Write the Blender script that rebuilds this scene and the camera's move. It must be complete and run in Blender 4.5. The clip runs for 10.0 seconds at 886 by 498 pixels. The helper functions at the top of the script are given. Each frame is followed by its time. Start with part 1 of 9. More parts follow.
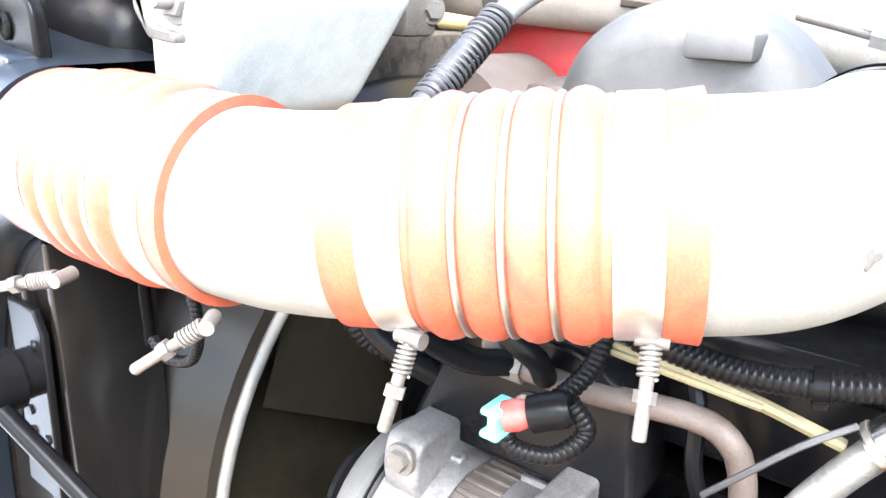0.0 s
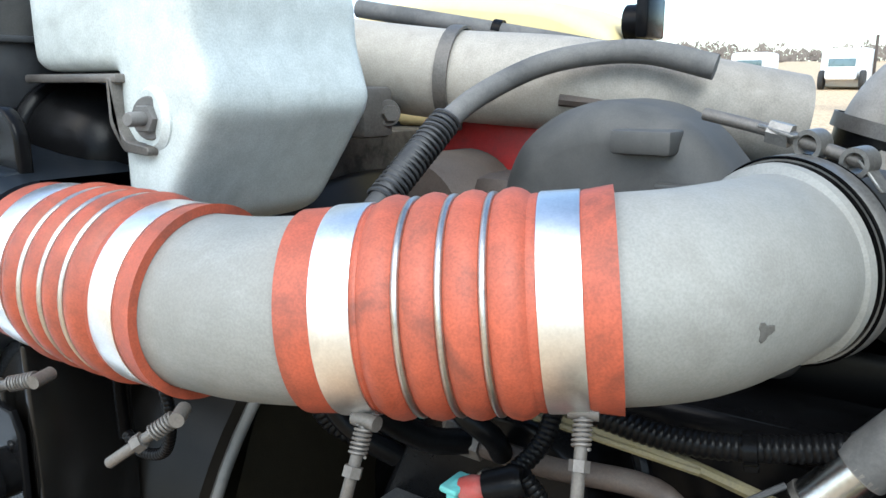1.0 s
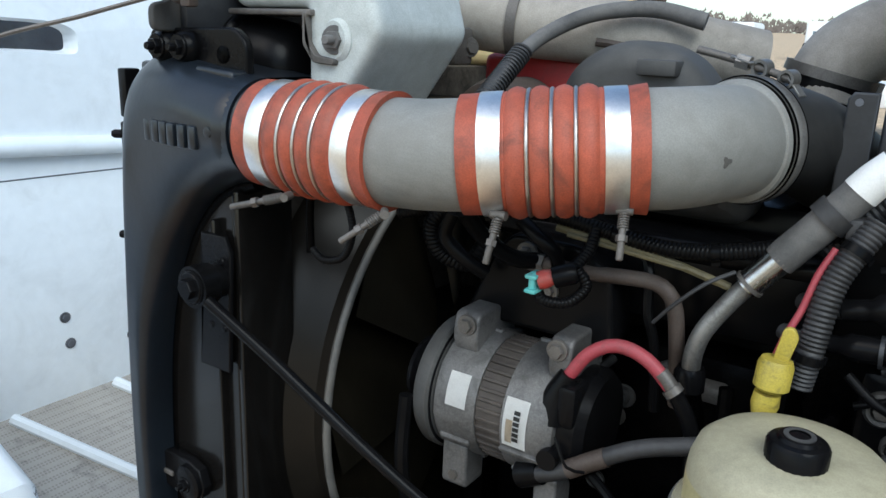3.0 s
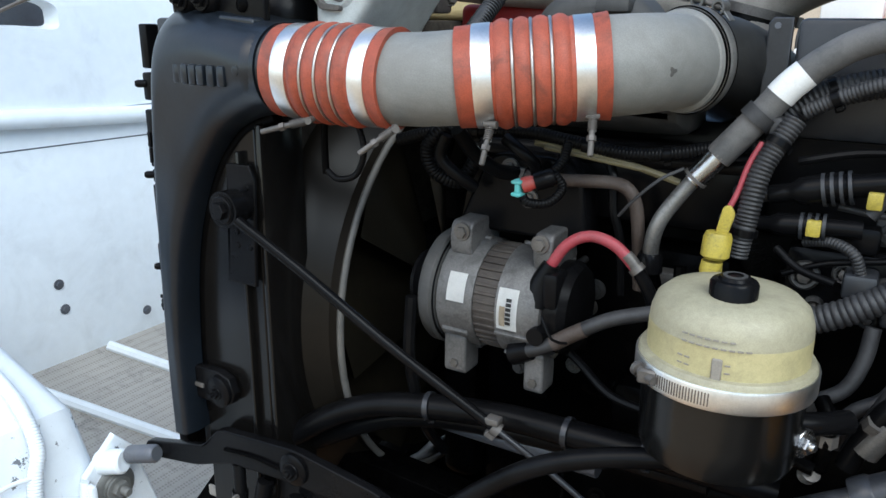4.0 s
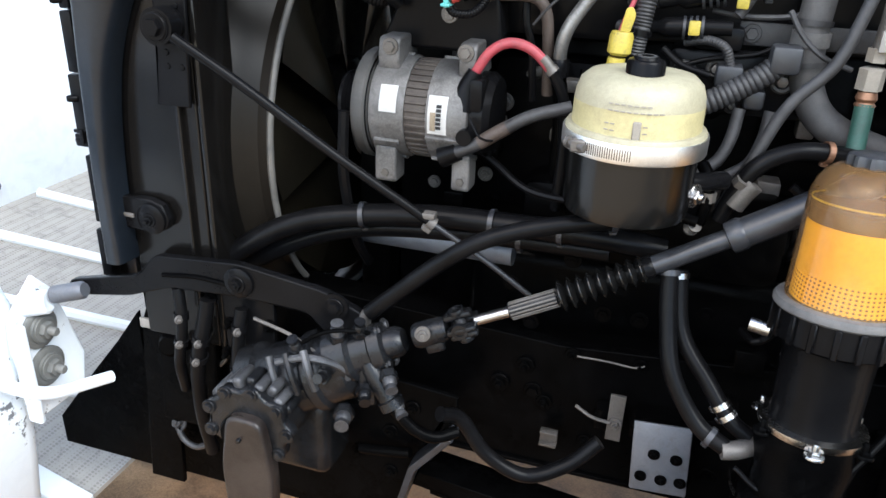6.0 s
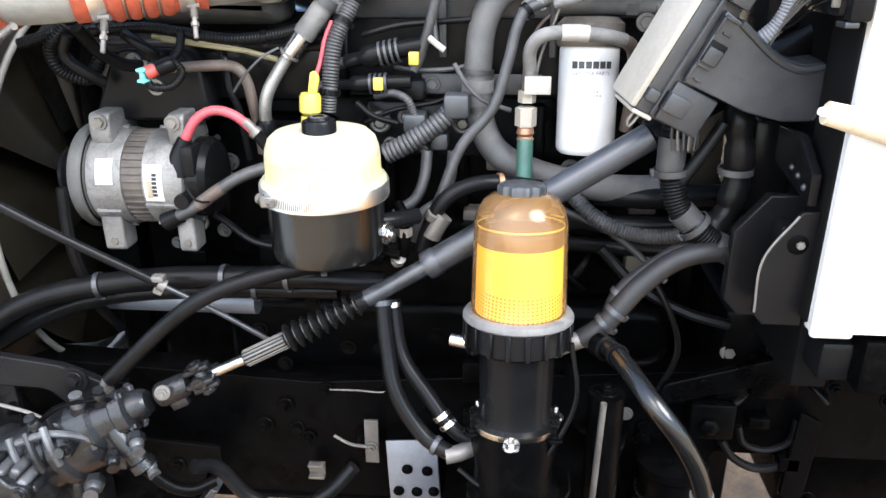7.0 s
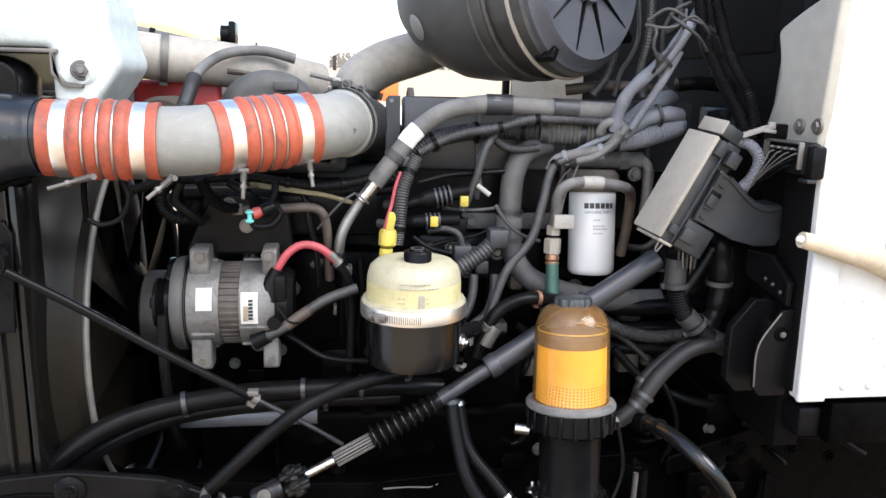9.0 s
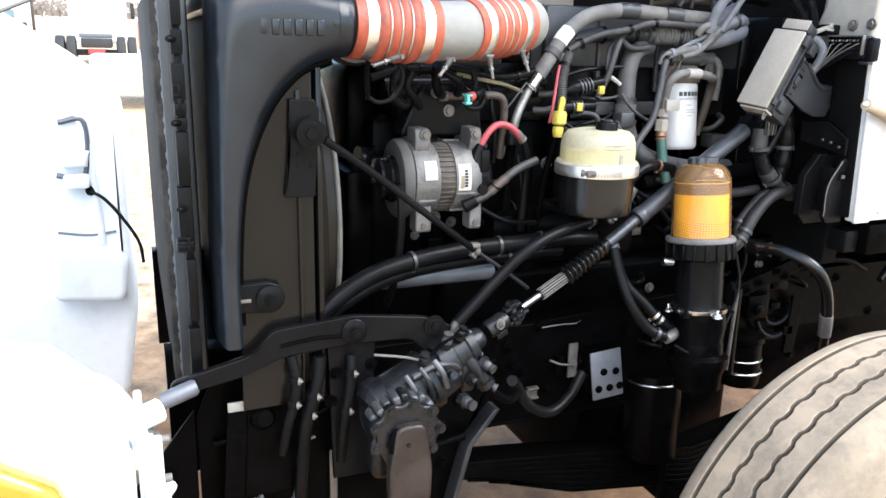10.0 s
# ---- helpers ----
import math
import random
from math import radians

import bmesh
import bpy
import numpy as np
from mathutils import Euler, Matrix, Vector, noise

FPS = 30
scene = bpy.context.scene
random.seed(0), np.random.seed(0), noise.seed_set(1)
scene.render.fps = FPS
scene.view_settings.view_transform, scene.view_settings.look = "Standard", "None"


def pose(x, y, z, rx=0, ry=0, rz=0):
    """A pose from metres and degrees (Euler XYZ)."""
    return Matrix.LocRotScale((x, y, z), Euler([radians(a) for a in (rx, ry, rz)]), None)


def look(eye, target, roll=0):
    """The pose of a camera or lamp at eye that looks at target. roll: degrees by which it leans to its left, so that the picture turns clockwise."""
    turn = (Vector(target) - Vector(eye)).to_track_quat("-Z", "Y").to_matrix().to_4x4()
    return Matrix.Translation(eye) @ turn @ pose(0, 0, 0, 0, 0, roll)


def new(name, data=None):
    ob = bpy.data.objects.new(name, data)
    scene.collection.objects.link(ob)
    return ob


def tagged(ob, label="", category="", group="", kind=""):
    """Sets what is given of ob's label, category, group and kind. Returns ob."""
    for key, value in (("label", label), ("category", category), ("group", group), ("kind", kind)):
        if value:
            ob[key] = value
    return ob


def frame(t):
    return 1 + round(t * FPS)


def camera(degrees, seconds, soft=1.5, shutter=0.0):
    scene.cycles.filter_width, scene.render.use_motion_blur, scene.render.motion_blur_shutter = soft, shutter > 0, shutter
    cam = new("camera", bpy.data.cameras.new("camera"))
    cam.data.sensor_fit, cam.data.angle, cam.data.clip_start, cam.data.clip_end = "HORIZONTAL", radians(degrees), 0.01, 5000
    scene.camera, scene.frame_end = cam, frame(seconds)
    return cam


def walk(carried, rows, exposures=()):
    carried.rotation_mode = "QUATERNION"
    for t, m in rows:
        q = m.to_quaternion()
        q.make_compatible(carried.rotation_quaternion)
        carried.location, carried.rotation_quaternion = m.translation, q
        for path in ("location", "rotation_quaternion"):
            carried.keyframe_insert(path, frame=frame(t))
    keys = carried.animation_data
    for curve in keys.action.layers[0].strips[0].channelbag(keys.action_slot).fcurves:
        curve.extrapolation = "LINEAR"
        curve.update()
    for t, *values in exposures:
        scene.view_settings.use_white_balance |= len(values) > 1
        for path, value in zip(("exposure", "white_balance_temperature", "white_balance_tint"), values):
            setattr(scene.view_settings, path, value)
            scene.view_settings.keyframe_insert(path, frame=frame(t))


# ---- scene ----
cam = camera(61.0, 10.0)
PATH = [
    (0, (0.312, 0.068, 1.647), (-0.836, 1.575, 1.008), 1.8),
    (0.2, (0.304, 0.062, 1.645), (-0.849, 1.586, 1.056), 1.2),
    (0.5, (0.348, 0.064, 1.648), (-0.822, 1.612, 1.165), 0.3),
    (0.7, (0.354, 0.072, 1.644), (-0.816, 1.625, 1.177), -0.6),
    (1, (0.349, 0.048, 1.664), (-0.793, 1.632, 1.231), -0.1),
    (1.5, (0.358, 0.029, 1.640), (-0.905, 1.533, 1.259), 4.1),
    (1.7, (0.362, 0.026, 1.632), (-0.961, 1.471, 1.232), 3.6),
    (2, (0.384, -0.008, 1.631), (-0.979, 1.411, 1.270), 3.2),
    (2.2, (0.387, -0.046, 1.641), (-0.974, 1.370, 1.266), 3.0),
    (2.5, (0.396, -0.138, 1.654), (-0.898, 1.326, 1.227), 3.4),
    (2.7, (0.409, -0.199, 1.653), (-0.783, 1.336, 1.179), 3.5),
    (3, (0.440, -0.274, 1.642), (-0.639, 1.323, 1.108), 2.2),
    (3.2, (0.462, -0.321, 1.631), (-0.577, 1.309, 1.118), 1.2),
    (4.3, (0.494, -0.477, 1.588), (-0.458, 1.174, 0.981), 0.7),
    (4.5, (0.468, -0.500, 1.580), (-0.451, 1.165, 0.960), 0.8),
    (4.8, (0.431, -0.535, 1.562), (-0.390, 1.161, 0.891), 0.6),
    (5, (0.413, -0.561, 1.550), (-0.352, 1.149, 0.849), -0.0),
    (5.2, (0.397, -0.585, 1.534), (-0.324, 1.141, 0.827), 0.1),
    (6.3, (0.459, -0.649, 1.515), (0.043, 1.112, 0.662), 1.6),
    (6.5, (0.527, -0.655, 1.527), (0.202, 1.144, 0.716), 0.5),
    (6.7, (0.576, -0.665, 1.544), (0.321, 1.159, 0.764), 0.0),
    (7, (0.640, -0.678, 1.571), (0.471, 1.169, 0.824), -0.4),
    (7.2, (0.655, -0.688, 1.586), (0.546, 1.191, 0.911), -0.7),
    (7.5, (0.662, -0.711, 1.621), (0.584, 1.203, 1.048), -1.5),
    (7.7, (0.647, -0.733, 1.630), (0.581, 1.200, 1.121), -1.5),
    (8, (0.566, -0.752, 1.657), (0.571, 1.192, 1.190), -0.8),
    (8.2, (0.499, -0.764, 1.664), (0.552, 1.188, 1.232), -1.0),
    (8.5, (0.405, -0.784, 1.673), (0.515, 1.169, 1.254), -1.3),
    (8.7, (0.333, -0.824, 1.645), (0.499, 1.121, 1.210), -0.4),
    (9, (0.260, -0.922, 1.623), (0.513, 1.018, 1.205), 1.3),
    (9.2, (0.148, -0.975, 1.605), (0.455, 0.925, 1.062), -2.1),
    (9.5, (-0.023, -1.034, 1.578), (0.400, 0.842, 1.028), -2.7),
    (9.7, (-0.211, -1.064, 1.533), (0.351, 0.794, 1.053), -0.7),
    (10, (-0.576, -1.068, 1.501), (0.164, 0.716, 0.982), 1.4),
]
EXPOSURES = [(0.0, 3.9, 6500, 10), (0.2, 2.9, 6500, 9), (0.4, 2.3, 6300, 5), (0.7, 1.8, 6200, 3), (1.2, 1.5, 6150, 1), (2.0, 1.1, 6150, 2), (3.0, 0.75, 6150, 2), (4.5, 0.95, 6050, 4), (5.2, 1.0, 6050, 5), (6.0, 1.7, 6300, 7), (6.8, 2.5, 6350, 7), (7.6, 3.0, 6450, 8), (8.6, 2.2, 6550, 10), (9.3, 1.7, 6500, 9), (9.7, 1.85, 6400, 8), (10.0, 2.1, 6400, 7)]
walk(cam, [(t, look(eye, target, roll)) for t, eye, target, roll in PATH], EXPOSURES)

# ---- light ----
world = bpy.data.worlds.new("sky")
scene.world = world
world.use_nodes = True
wn = world.node_tree
sky = wn.nodes.new("ShaderNodeTexSky")
sky.sky_type = "NISHITA"
sky.sun_disc = False
sky.sun_elevation = radians(48)
sky.sun_rotation = radians(200)
sky.dust_density = 1.5
sky.air_density = 1.0
wn.links.new(sky.outputs["Color"], wn.nodes["Background"].inputs["Color"])
wn.nodes["Background"].inputs["Strength"].default_value = 0.15
sun = new("sun", bpy.data.lights.new("sun", "SUN"))
sun.data.energy = 1.6
sun.data.angle = radians(40)
sun.data.color = (1.0, 0.98, 0.95)
sun.matrix_world = look((2.4, -1.3, 3.9), (0.0, 0.5, 1.0))

# ---- materials ----
MATS = {}


def material(name, col, rough=0.6, metal=0.0, dust=0.0, dust_col=(0.36, 0.32, 0.27), vary=0.25, scale=30.0, bump=0.1, coat=0.0, spec=0.5, up=0.5, grime=0.35):
    """A painted, cast or moulded surface: colour varied at two scales, fine relief, and dust that settles on what faces up."""
    m = bpy.data.materials.new(name)
    m.use_nodes = True
    nt = m.node_tree
    b = nt.nodes["Principled BSDF"]
    tc = nt.nodes.new("ShaderNodeTexCoord")
    big = nt.nodes.new("ShaderNodeTexNoise")
    big.inputs["Scale"].default_value = scale * 0.3
    big.inputs["Detail"].default_value = 4
    fine = nt.nodes.new("ShaderNodeTexNoise")
    fine.inputs["Scale"].default_value = scale * 6
    fine.inputs["Detail"].default_value = 3
    for n in (big, fine):
        nt.links.new(tc.outputs["Object"], n.inputs["Vector"])
    mul = nt.nodes.new("ShaderNodeMath")
    mul.operation = "MULTIPLY_ADD"
    nt.links.new(big.outputs["Fac"], mul.inputs[0])
    mul.inputs[1].default_value = 0.7
    add = nt.nodes.new("ShaderNodeMath")
    add.operation = "MULTIPLY"
    nt.links.new(fine.outputs["Fac"], add.inputs[0])
    add.inputs[1].default_value = 0.3
    nt.links.new(add.outputs[0], mul.inputs[2])
    ramp = nt.nodes.new("ShaderNodeMapRange")
    ramp.inputs["From Min"].default_value = 0.3
    ramp.inputs["From Max"].default_value = 0.7
    ramp.inputs["To Min"].default_value = 1.0 - vary
    ramp.inputs["To Max"].default_value = 1.0 + vary
    nt.links.new(mul.outputs[0], ramp.inputs["Value"])
    base = nt.nodes.new("ShaderNodeMix")
    base.data_type = "RGBA"
    base.blend_type = "MULTIPLY"
    base.inputs["Factor"].default_value = 1.0
    base.inputs[6].default_value = (*col, 1)
    nt.links.new(ramp.outputs[0], base.inputs[7])
    speck = nt.nodes.new("ShaderNodeTexNoise")
    speck.inputs["Scale"].default_value = 700.0
    speck.inputs["Detail"].default_value = 6
    nt.links.new(tc.outputs["Object"], speck.inputs["Vector"])
    grain = nt.nodes.new("ShaderNodeMapRange")
    grain.inputs["From Min"].default_value = 0.36
    grain.inputs["From Max"].default_value = 0.64
    grain.inputs["To Min"].default_value = 1.0 - 0.3 * vary
    grain.inputs["To Max"].default_value = 1.0 + 0.3 * vary
    nt.links.new(speck.outputs["Fac"], grain.inputs["Value"])
    grained = nt.nodes.new("ShaderNodeMix")
    grained.data_type = "RGBA"
    grained.blend_type = "MULTIPLY"
    grained.inputs["Factor"].default_value = 1.0
    nt.links.new(base.outputs[2], grained.inputs[6])
    nt.links.new(grain.outputs[0], grained.inputs[7])
    out = grained.outputs[2]
    stain = nt.nodes.new("ShaderNodeTexNoise")
    stain.inputs["Scale"].default_value = scale * 1.1
    stain.inputs["Detail"].default_value = 6
    stain.inputs["Roughness"].default_value = 0.65
    stain.inputs["Distortion"].default_value = 0.6
    nt.links.new(tc.outputs["Object"], stain.inputs["Vector"])
    if grime > 0:
        dirt = nt.nodes.new("ShaderNodeMapRange")
        dirt.inputs["From Min"].default_value = 0.52
        dirt.inputs["From Max"].default_value = 0.68
        dirt.inputs["To Max"].default_value = grime
        nt.links.new(stain.outputs["Fac"], dirt.inputs["Value"])
        gm = nt.nodes.new("ShaderNodeMix")
        gm.data_type = "RGBA"
        nt.links.new(dirt.outputs[0], gm.inputs["Factor"])
        nt.links.new(out, gm.inputs[6])
        gm.inputs[7].default_value = (*[c * 0.25 + 0.004 for c in col], 1)
        out = gm.outputs[2]
    if dust > 0:
        geo = nt.nodes.new("ShaderNodeNewGeometry")
        sep = nt.nodes.new("ShaderNodeSeparateXYZ")
        nt.links.new(geo.outputs["Normal"], sep.inputs[0])
        face = nt.nodes.new("ShaderNodeMapRange")
        face.inputs["From Min"].default_value = -0.6
        face.inputs["From Max"].default_value = 1.0
        face.inputs["To Min"].default_value = 1 - up
        nt.links.new(sep.outputs["Z"], face.inputs["Value"])
        patch = nt.nodes.new("ShaderNodeMapRange")
        patch.inputs["From Min"].default_value = 0.40
        patch.inputs["From Max"].default_value = 0.60
        patch.inputs["To Min"].default_value = 0.25
        both = nt.nodes.new("ShaderNodeMix")
        both.inputs["Factor"].default_value = 0.5
        nt.links.new(big.outputs["Fac"], both.inputs[2])
        nt.links.new(stain.outputs["Fac"], both.inputs[3])
        nt.links.new(both.outputs[0], patch.inputs["Value"])
        amt = nt.nodes.new("ShaderNodeMath")
        amt.operation = "MULTIPLY"
        nt.links.new(face.outputs[0], amt.inputs[0])
        nt.links.new(patch.outputs[0], amt.inputs[1])
        amt2 = nt.nodes.new("ShaderNodeMath")
        amt2.operation = "MULTIPLY"
        amt2.use_clamp = True
        nt.links.new(amt.outputs[0], amt2.inputs[0])
        amt2.inputs[1].default_value = dust
        mix = nt.nodes.new("ShaderNodeMix")
        mix.data_type = "RGBA"
        nt.links.new(amt2.outputs[0], mix.inputs["Factor"])
        nt.links.new(out, mix.inputs[6])
        film = nt.nodes.new("ShaderNodeMix")
        film.data_type = "RGBA"
        film.blend_type = "MULTIPLY"
        film.inputs["Factor"].default_value = 0.7
        film.inputs[6].default_value = (*dust_col, 1)
        nt.links.new(grain.outputs[0], film.inputs[7])
        nt.links.new(film.outputs[2], mix.inputs[7])
        out = mix.outputs[2]
        rr = nt.nodes.new("ShaderNodeMapRange")
        rr.inputs["To Min"].default_value = rough
        rr.inputs["To Max"].default_value = 0.95
        nt.links.new(amt2.outputs[0], rr.inputs["Value"])
        nt.links.new(rr.outputs[0], b.inputs["Roughness"])
        mm = nt.nodes.new("ShaderNodeMapRange")
        mm.inputs["To Min"].default_value = metal
        mm.inputs["To Max"].default_value = 0.0
        nt.links.new(amt2.outputs[0], mm.inputs["Value"])
        nt.links.new(mm.outputs[0], b.inputs["Metallic"])
    else:
        rr = nt.nodes.new("ShaderNodeMapRange")
        rr.inputs["To Min"].default_value = max(0.02, rough * 0.75)
        rr.inputs["To Max"].default_value = min(1.0, rough * 1.25)
        nt.links.new(mul.outputs[0], rr.inputs["Value"])
        nt.links.new(rr.outputs[0], b.inputs["Roughness"])
        b.inputs["Metallic"].default_value = metal
    nt.links.new(out, b.inputs["Base Color"])
    b.inputs["Coat Weight"].default_value = coat
    b.inputs["Specular IOR Level"].default_value = spec
    if bump > 0:
        bp = nt.nodes.new("ShaderNodeBump")
        bp.inputs["Strength"].default_value = bump
        bp.inputs["Distance"].default_value = 0.002
        nt.links.new(mul.outputs[0], bp.inputs["Height"])
        nt.links.new(bp.outputs[0], b.inputs["Normal"])
    MATS[name] = m
    return m


ORANGE = material("orange silicone", (0.325, 0.060, 0.027), 0.46, 0, dust=0.38, dust_col=(0.14, 0.070, 0.052), vary=0.5, scale=16, bump=0.12, grime=0.65)
ALU = material("dusty grey aluminium", (0.195, 0.20, 0.19), 0.48, 0.3, dust=0.7, dust_col=(0.25, 0.238, 0.215), vary=0.32, scale=9, bump=0.25, grime=0.55)
BAND = material("polished steel band", (0.76, 0.755, 0.74), 0.36, 1.0, vary=0.12, scale=40, bump=0.05, grime=0.15)
WIRE = material("steel wire ring", (0.50, 0.47, 0.43), 0.35, 1.0, vary=0.15, scale=60, bump=0.05)
STEEL = material("dull zinc steel", (0.12, 0.112, 0.104), 0.42, 0.6, dust=0.4, dust_col=(0.14, 0.125, 0.11), vary=0.35, scale=60, bump=0.2)
VBAND = material("worn stainless band", (0.22, 0.215, 0.205), 0.38, 0.8, dust=0.25, dust_col=(0.2, 0.19, 0.17), vary=0.3, scale=60, bump=0.1, grime=0.5)
SMUDGE = material("oily smudge", (0.085, 0.082, 0.076), 0.6, 0, vary=0.4, scale=40, bump=0.0, spec=0.2)
CHROME = material("bright metal tube", (0.42, 0.415, 0.405), 0.27, 1.0, vary=0.2, scale=50, bump=0.1, grime=0.4)
BLACK = material("black painted metal", (0.004, 0.004, 0.0045), 0.24, 0, dust=0.012, dust_col=(0.10, 0.10, 0.10), vary=0.4, scale=30, bump=0.2, spec=0.085)
# bluish base and dust colours put the blue sheen on its upper side
TANKBLACK = material("satin black casting", (0.005, 0.0070, 0.0100), 0.27, 0, dust=0.045, dust_col=(0.10, 0.13, 0.17), vary=0.4, scale=24, bump=0.2, spec=0.4)
OILY = material("oily black iron", (0.0014, 0.0014, 0.0015), 0.19, 0, dust=0.005, dust_col=(0.06, 0.06, 0.06), vary=0.5, scale=60, bump=0.8, spec=0.024)
PANEL = material("black sheet panel", (0.0042, 0.0040, 0.0038), 0.17, 0, dust=0.03, dust_col=(0.09, 0.072, 0.06), vary=0.4, scale=9, bump=0.05, spec=0.24)
RUBBER = material("black rubber hose", (0.0034, 0.0034, 0.0038), 0.28, 0, dust=0.014, dust_col=(0.13, 0.13, 0.13), vary=0.4, scale=60, bump=0.25, spec=0.09)
LOOM = material("dusty corrugated loom", (0.009, 0.009, 0.010), 0.5, 0, dust=0.28, dust_col=(0.135, 0.135, 0.138), vary=0.4, scale=60, bump=0.15)
HEATER = material("dull black heater hose", (0.006, 0.006, 0.0065), 0.5, 0, dust=0.08, dust_col=(0.10, 0.10, 0.105), vary=0.4, scale=50, bump=0.1, spec=0.3)
DULLHOSE = material("dull grey coolant hose", (0.030, 0.030, 0.031), 0.6, 0, dust=0.5, dust_col=(0.15, 0.145, 0.14), vary=0.4, scale=40, bump=0.2, grime=0.6)
GREYHOSE = material("dusty grey hose", (0.055, 0.055, 0.055), 0.65, 0, dust=0.65, dust_col=(0.20, 0.19, 0.18), vary=0.3, scale=50, bump=0.15)
CAPBLUE = material("faded blue-grey cap plastic", (0.034, 0.038, 0.050), 0.5, 0, dust=0.4, dust_col=(0.13, 0.135, 0.15), vary=0.3, scale=14, bump=0.08, grime=0.4)
PIPE = material("rust-stained dusty pipe", (0.30, 0.275, 0.24), 0.6, 0.1, dust=0.6, dust_col=(0.36, 0.325, 0.275), vary=0.4, scale=10, bump=0.3, grime=0.6)
BLUELOOM = material("grey blue taped loom", (0.10, 0.108, 0.128), 0.65, 0, dust=0.45, dust_col=(0.235, 0.24, 0.255), vary=0.4, scale=60, bump=0.3)
PLASTIC = material("dark grey plastic", (0.011, 0.0125, 0.0155), 0.38, 0, dust=0.22, dust_col=(0.12, 0.124, 0.132), vary=0.3, scale=40, bump=0.06, grime=0.5)
COVER = material("dusty black cover", (0.012, 0.0125, 0.013), 0.5, 0, dust=0.5, dust_col=(0.14, 0.135, 0.125), vary=0.35, scale=18, bump=0.1)
DUSTLID = material("tan dusty plastic lid", (0.215, 0.196, 0.165), 0.8, 0, dust=0.5, dust_col=(0.33, 0.30, 0.255), vary=0.25, scale=25, bump=0.15)
ALTCAST = material("cast alternator aluminium", (0.115, 0.112, 0.110), 0.45, 0.4, dust=0.36, dust_col=(0.11, 0.105, 0.098), vary=0.5, scale=45, bump=0.35, grime=0.8)
STATOR = material("rusty stator laminations", (0.026, 0.020, 0.017), 0.7, 0.1, dust=0.12, vary=0.35, scale=80, bump=0.2)
LABEL = material("white paper label", (0.72, 0.72, 0.70), 0.5, vary=0.08, scale=80, bump=0.02, grime=0.1)
INK = material("black ink", (0.03, 0.03, 0.03), 0.5, vary=0.1, bump=0.0)
GREYINK = material("grey ink", (0.30, 0.30, 0.30), 0.5, vary=0.1, bump=0.0)
FILTER = material("white painted filter can", (0.55, 0.56, 0.575), 0.28, 0, dust=0.15, vary=0.05, scale=30, bump=0.02, coat=0.3, grime=0.05)
FILTHEAD = material("dusty black filter head", (0.035, 0.031, 0.027), 0.6, 0, dust=0.7, dust_col=(0.19, 0.16, 0.135), vary=0.3, scale=40, bump=0.2)
CABWHITE = material("white cab paint", (0.53, 0.53, 0.52), 0.3, 0, dust=0.25, dust_col=(0.44, 0.42, 0.38), vary=0.15, scale=10, bump=0.06, coat=0.2, grime=0.15)
CABBEIGE = material("dusty beige panel and sheet", (0.28, 0.262, 0.225), 0.42, 0, dust=0.35, dust_col=(0.33, 0.30, 0.25), vary=0.3, scale=5, bump=0.06, grime=0.3)
HOOD = material("white hood underside", (0.80, 0.85, 0.89), 0.55, 0, dust=0.15, dust_col=(0.66, 0.66, 0.64), vary=0.08, scale=5, bump=0.15, grime=0.12)
CHIPPED = material("chipped white hood paint", (0.80, 0.85, 0.89), 0.5, 0, dust=0.15, dust_col=(0.6, 0.6, 0.58), vary=0.08, scale=6, bump=0.15, grime=0.1)


def chips(m, scale, limit):
    """Small dark chips where the paint is gone."""
    nt = m.node_tree
    b = nt.nodes["Principled BSDF"]
    tc = nt.nodes.new("ShaderNodeTexCoord")
    n1 = nt.nodes.new("ShaderNodeTexNoise")
    n1.inputs["Scale"].default_value = scale
    n1.inputs["Detail"].default_value = 5
    n1.inputs["Roughness"].default_value = 0.7
    n2 = nt.nodes.new("ShaderNodeTexNoise")
    n2.inputs["Scale"].default_value = scale * 0.14
    add = nt.nodes.new("ShaderNodeMath")
    add.operation = "MULTIPLY"
    r = nt.nodes.new("ShaderNodeMapRange")
    r.inputs["From Min"].default_value = limit
    r.inputs["From Max"].default_value = limit + 0.02
    for n in (n1, n2):
        nt.links.new(tc.outputs["Object"], n.inputs["Vector"])
    nt.links.new(n1.outputs["Fac"], add.inputs[0])
    nt.links.new(n2.outputs["Fac"], add.inputs[1])
    nt.links.new(add.outputs[0], r.inputs["Value"])
    mx = nt.nodes.new("ShaderNodeMix")
    mx.data_type = "RGBA"
    nt.links.new(r.outputs[0], mx.inputs["Factor"])
    nt.links.new(b.inputs["Base Color"].links[0].from_socket, mx.inputs[6])
    mx.inputs[7].default_value = (0.16, 0.17, 0.18, 1)
    nt.links.new(mx.outputs[2], b.inputs["Base Color"])


chips(CHIPPED, 46.0, 0.325)
STRIP = material("tan felt strip", (0.40, 0.33, 0.24), 0.9, 0, vary=0.2, scale=60, bump=0.4)
TANKPL = material("frosted white plastic tank", (0.41, 0.445, 0.44), 0.42, 0, dust=0.35, dust_col=(0.30, 0.30, 0.26), vary=0.35, scale=9, bump=0.1, grime=0.3)
CREAM = material("cream translucent plastic", (0.345, 0.318, 0.215), 0.42, 0, dust=0.3, dust_col=(0.28, 0.26, 0.19), vary=0.25, scale=22, bump=0.08, grime=0.3)
FLUID = material("cream plastic over fluid", (0.42, 0.37, 0.19), 0.40, 0, dust=0.2, dust_col=(0.30, 0.27, 0.18), vary=0.2, scale=30, bump=0.08, grime=0.25)
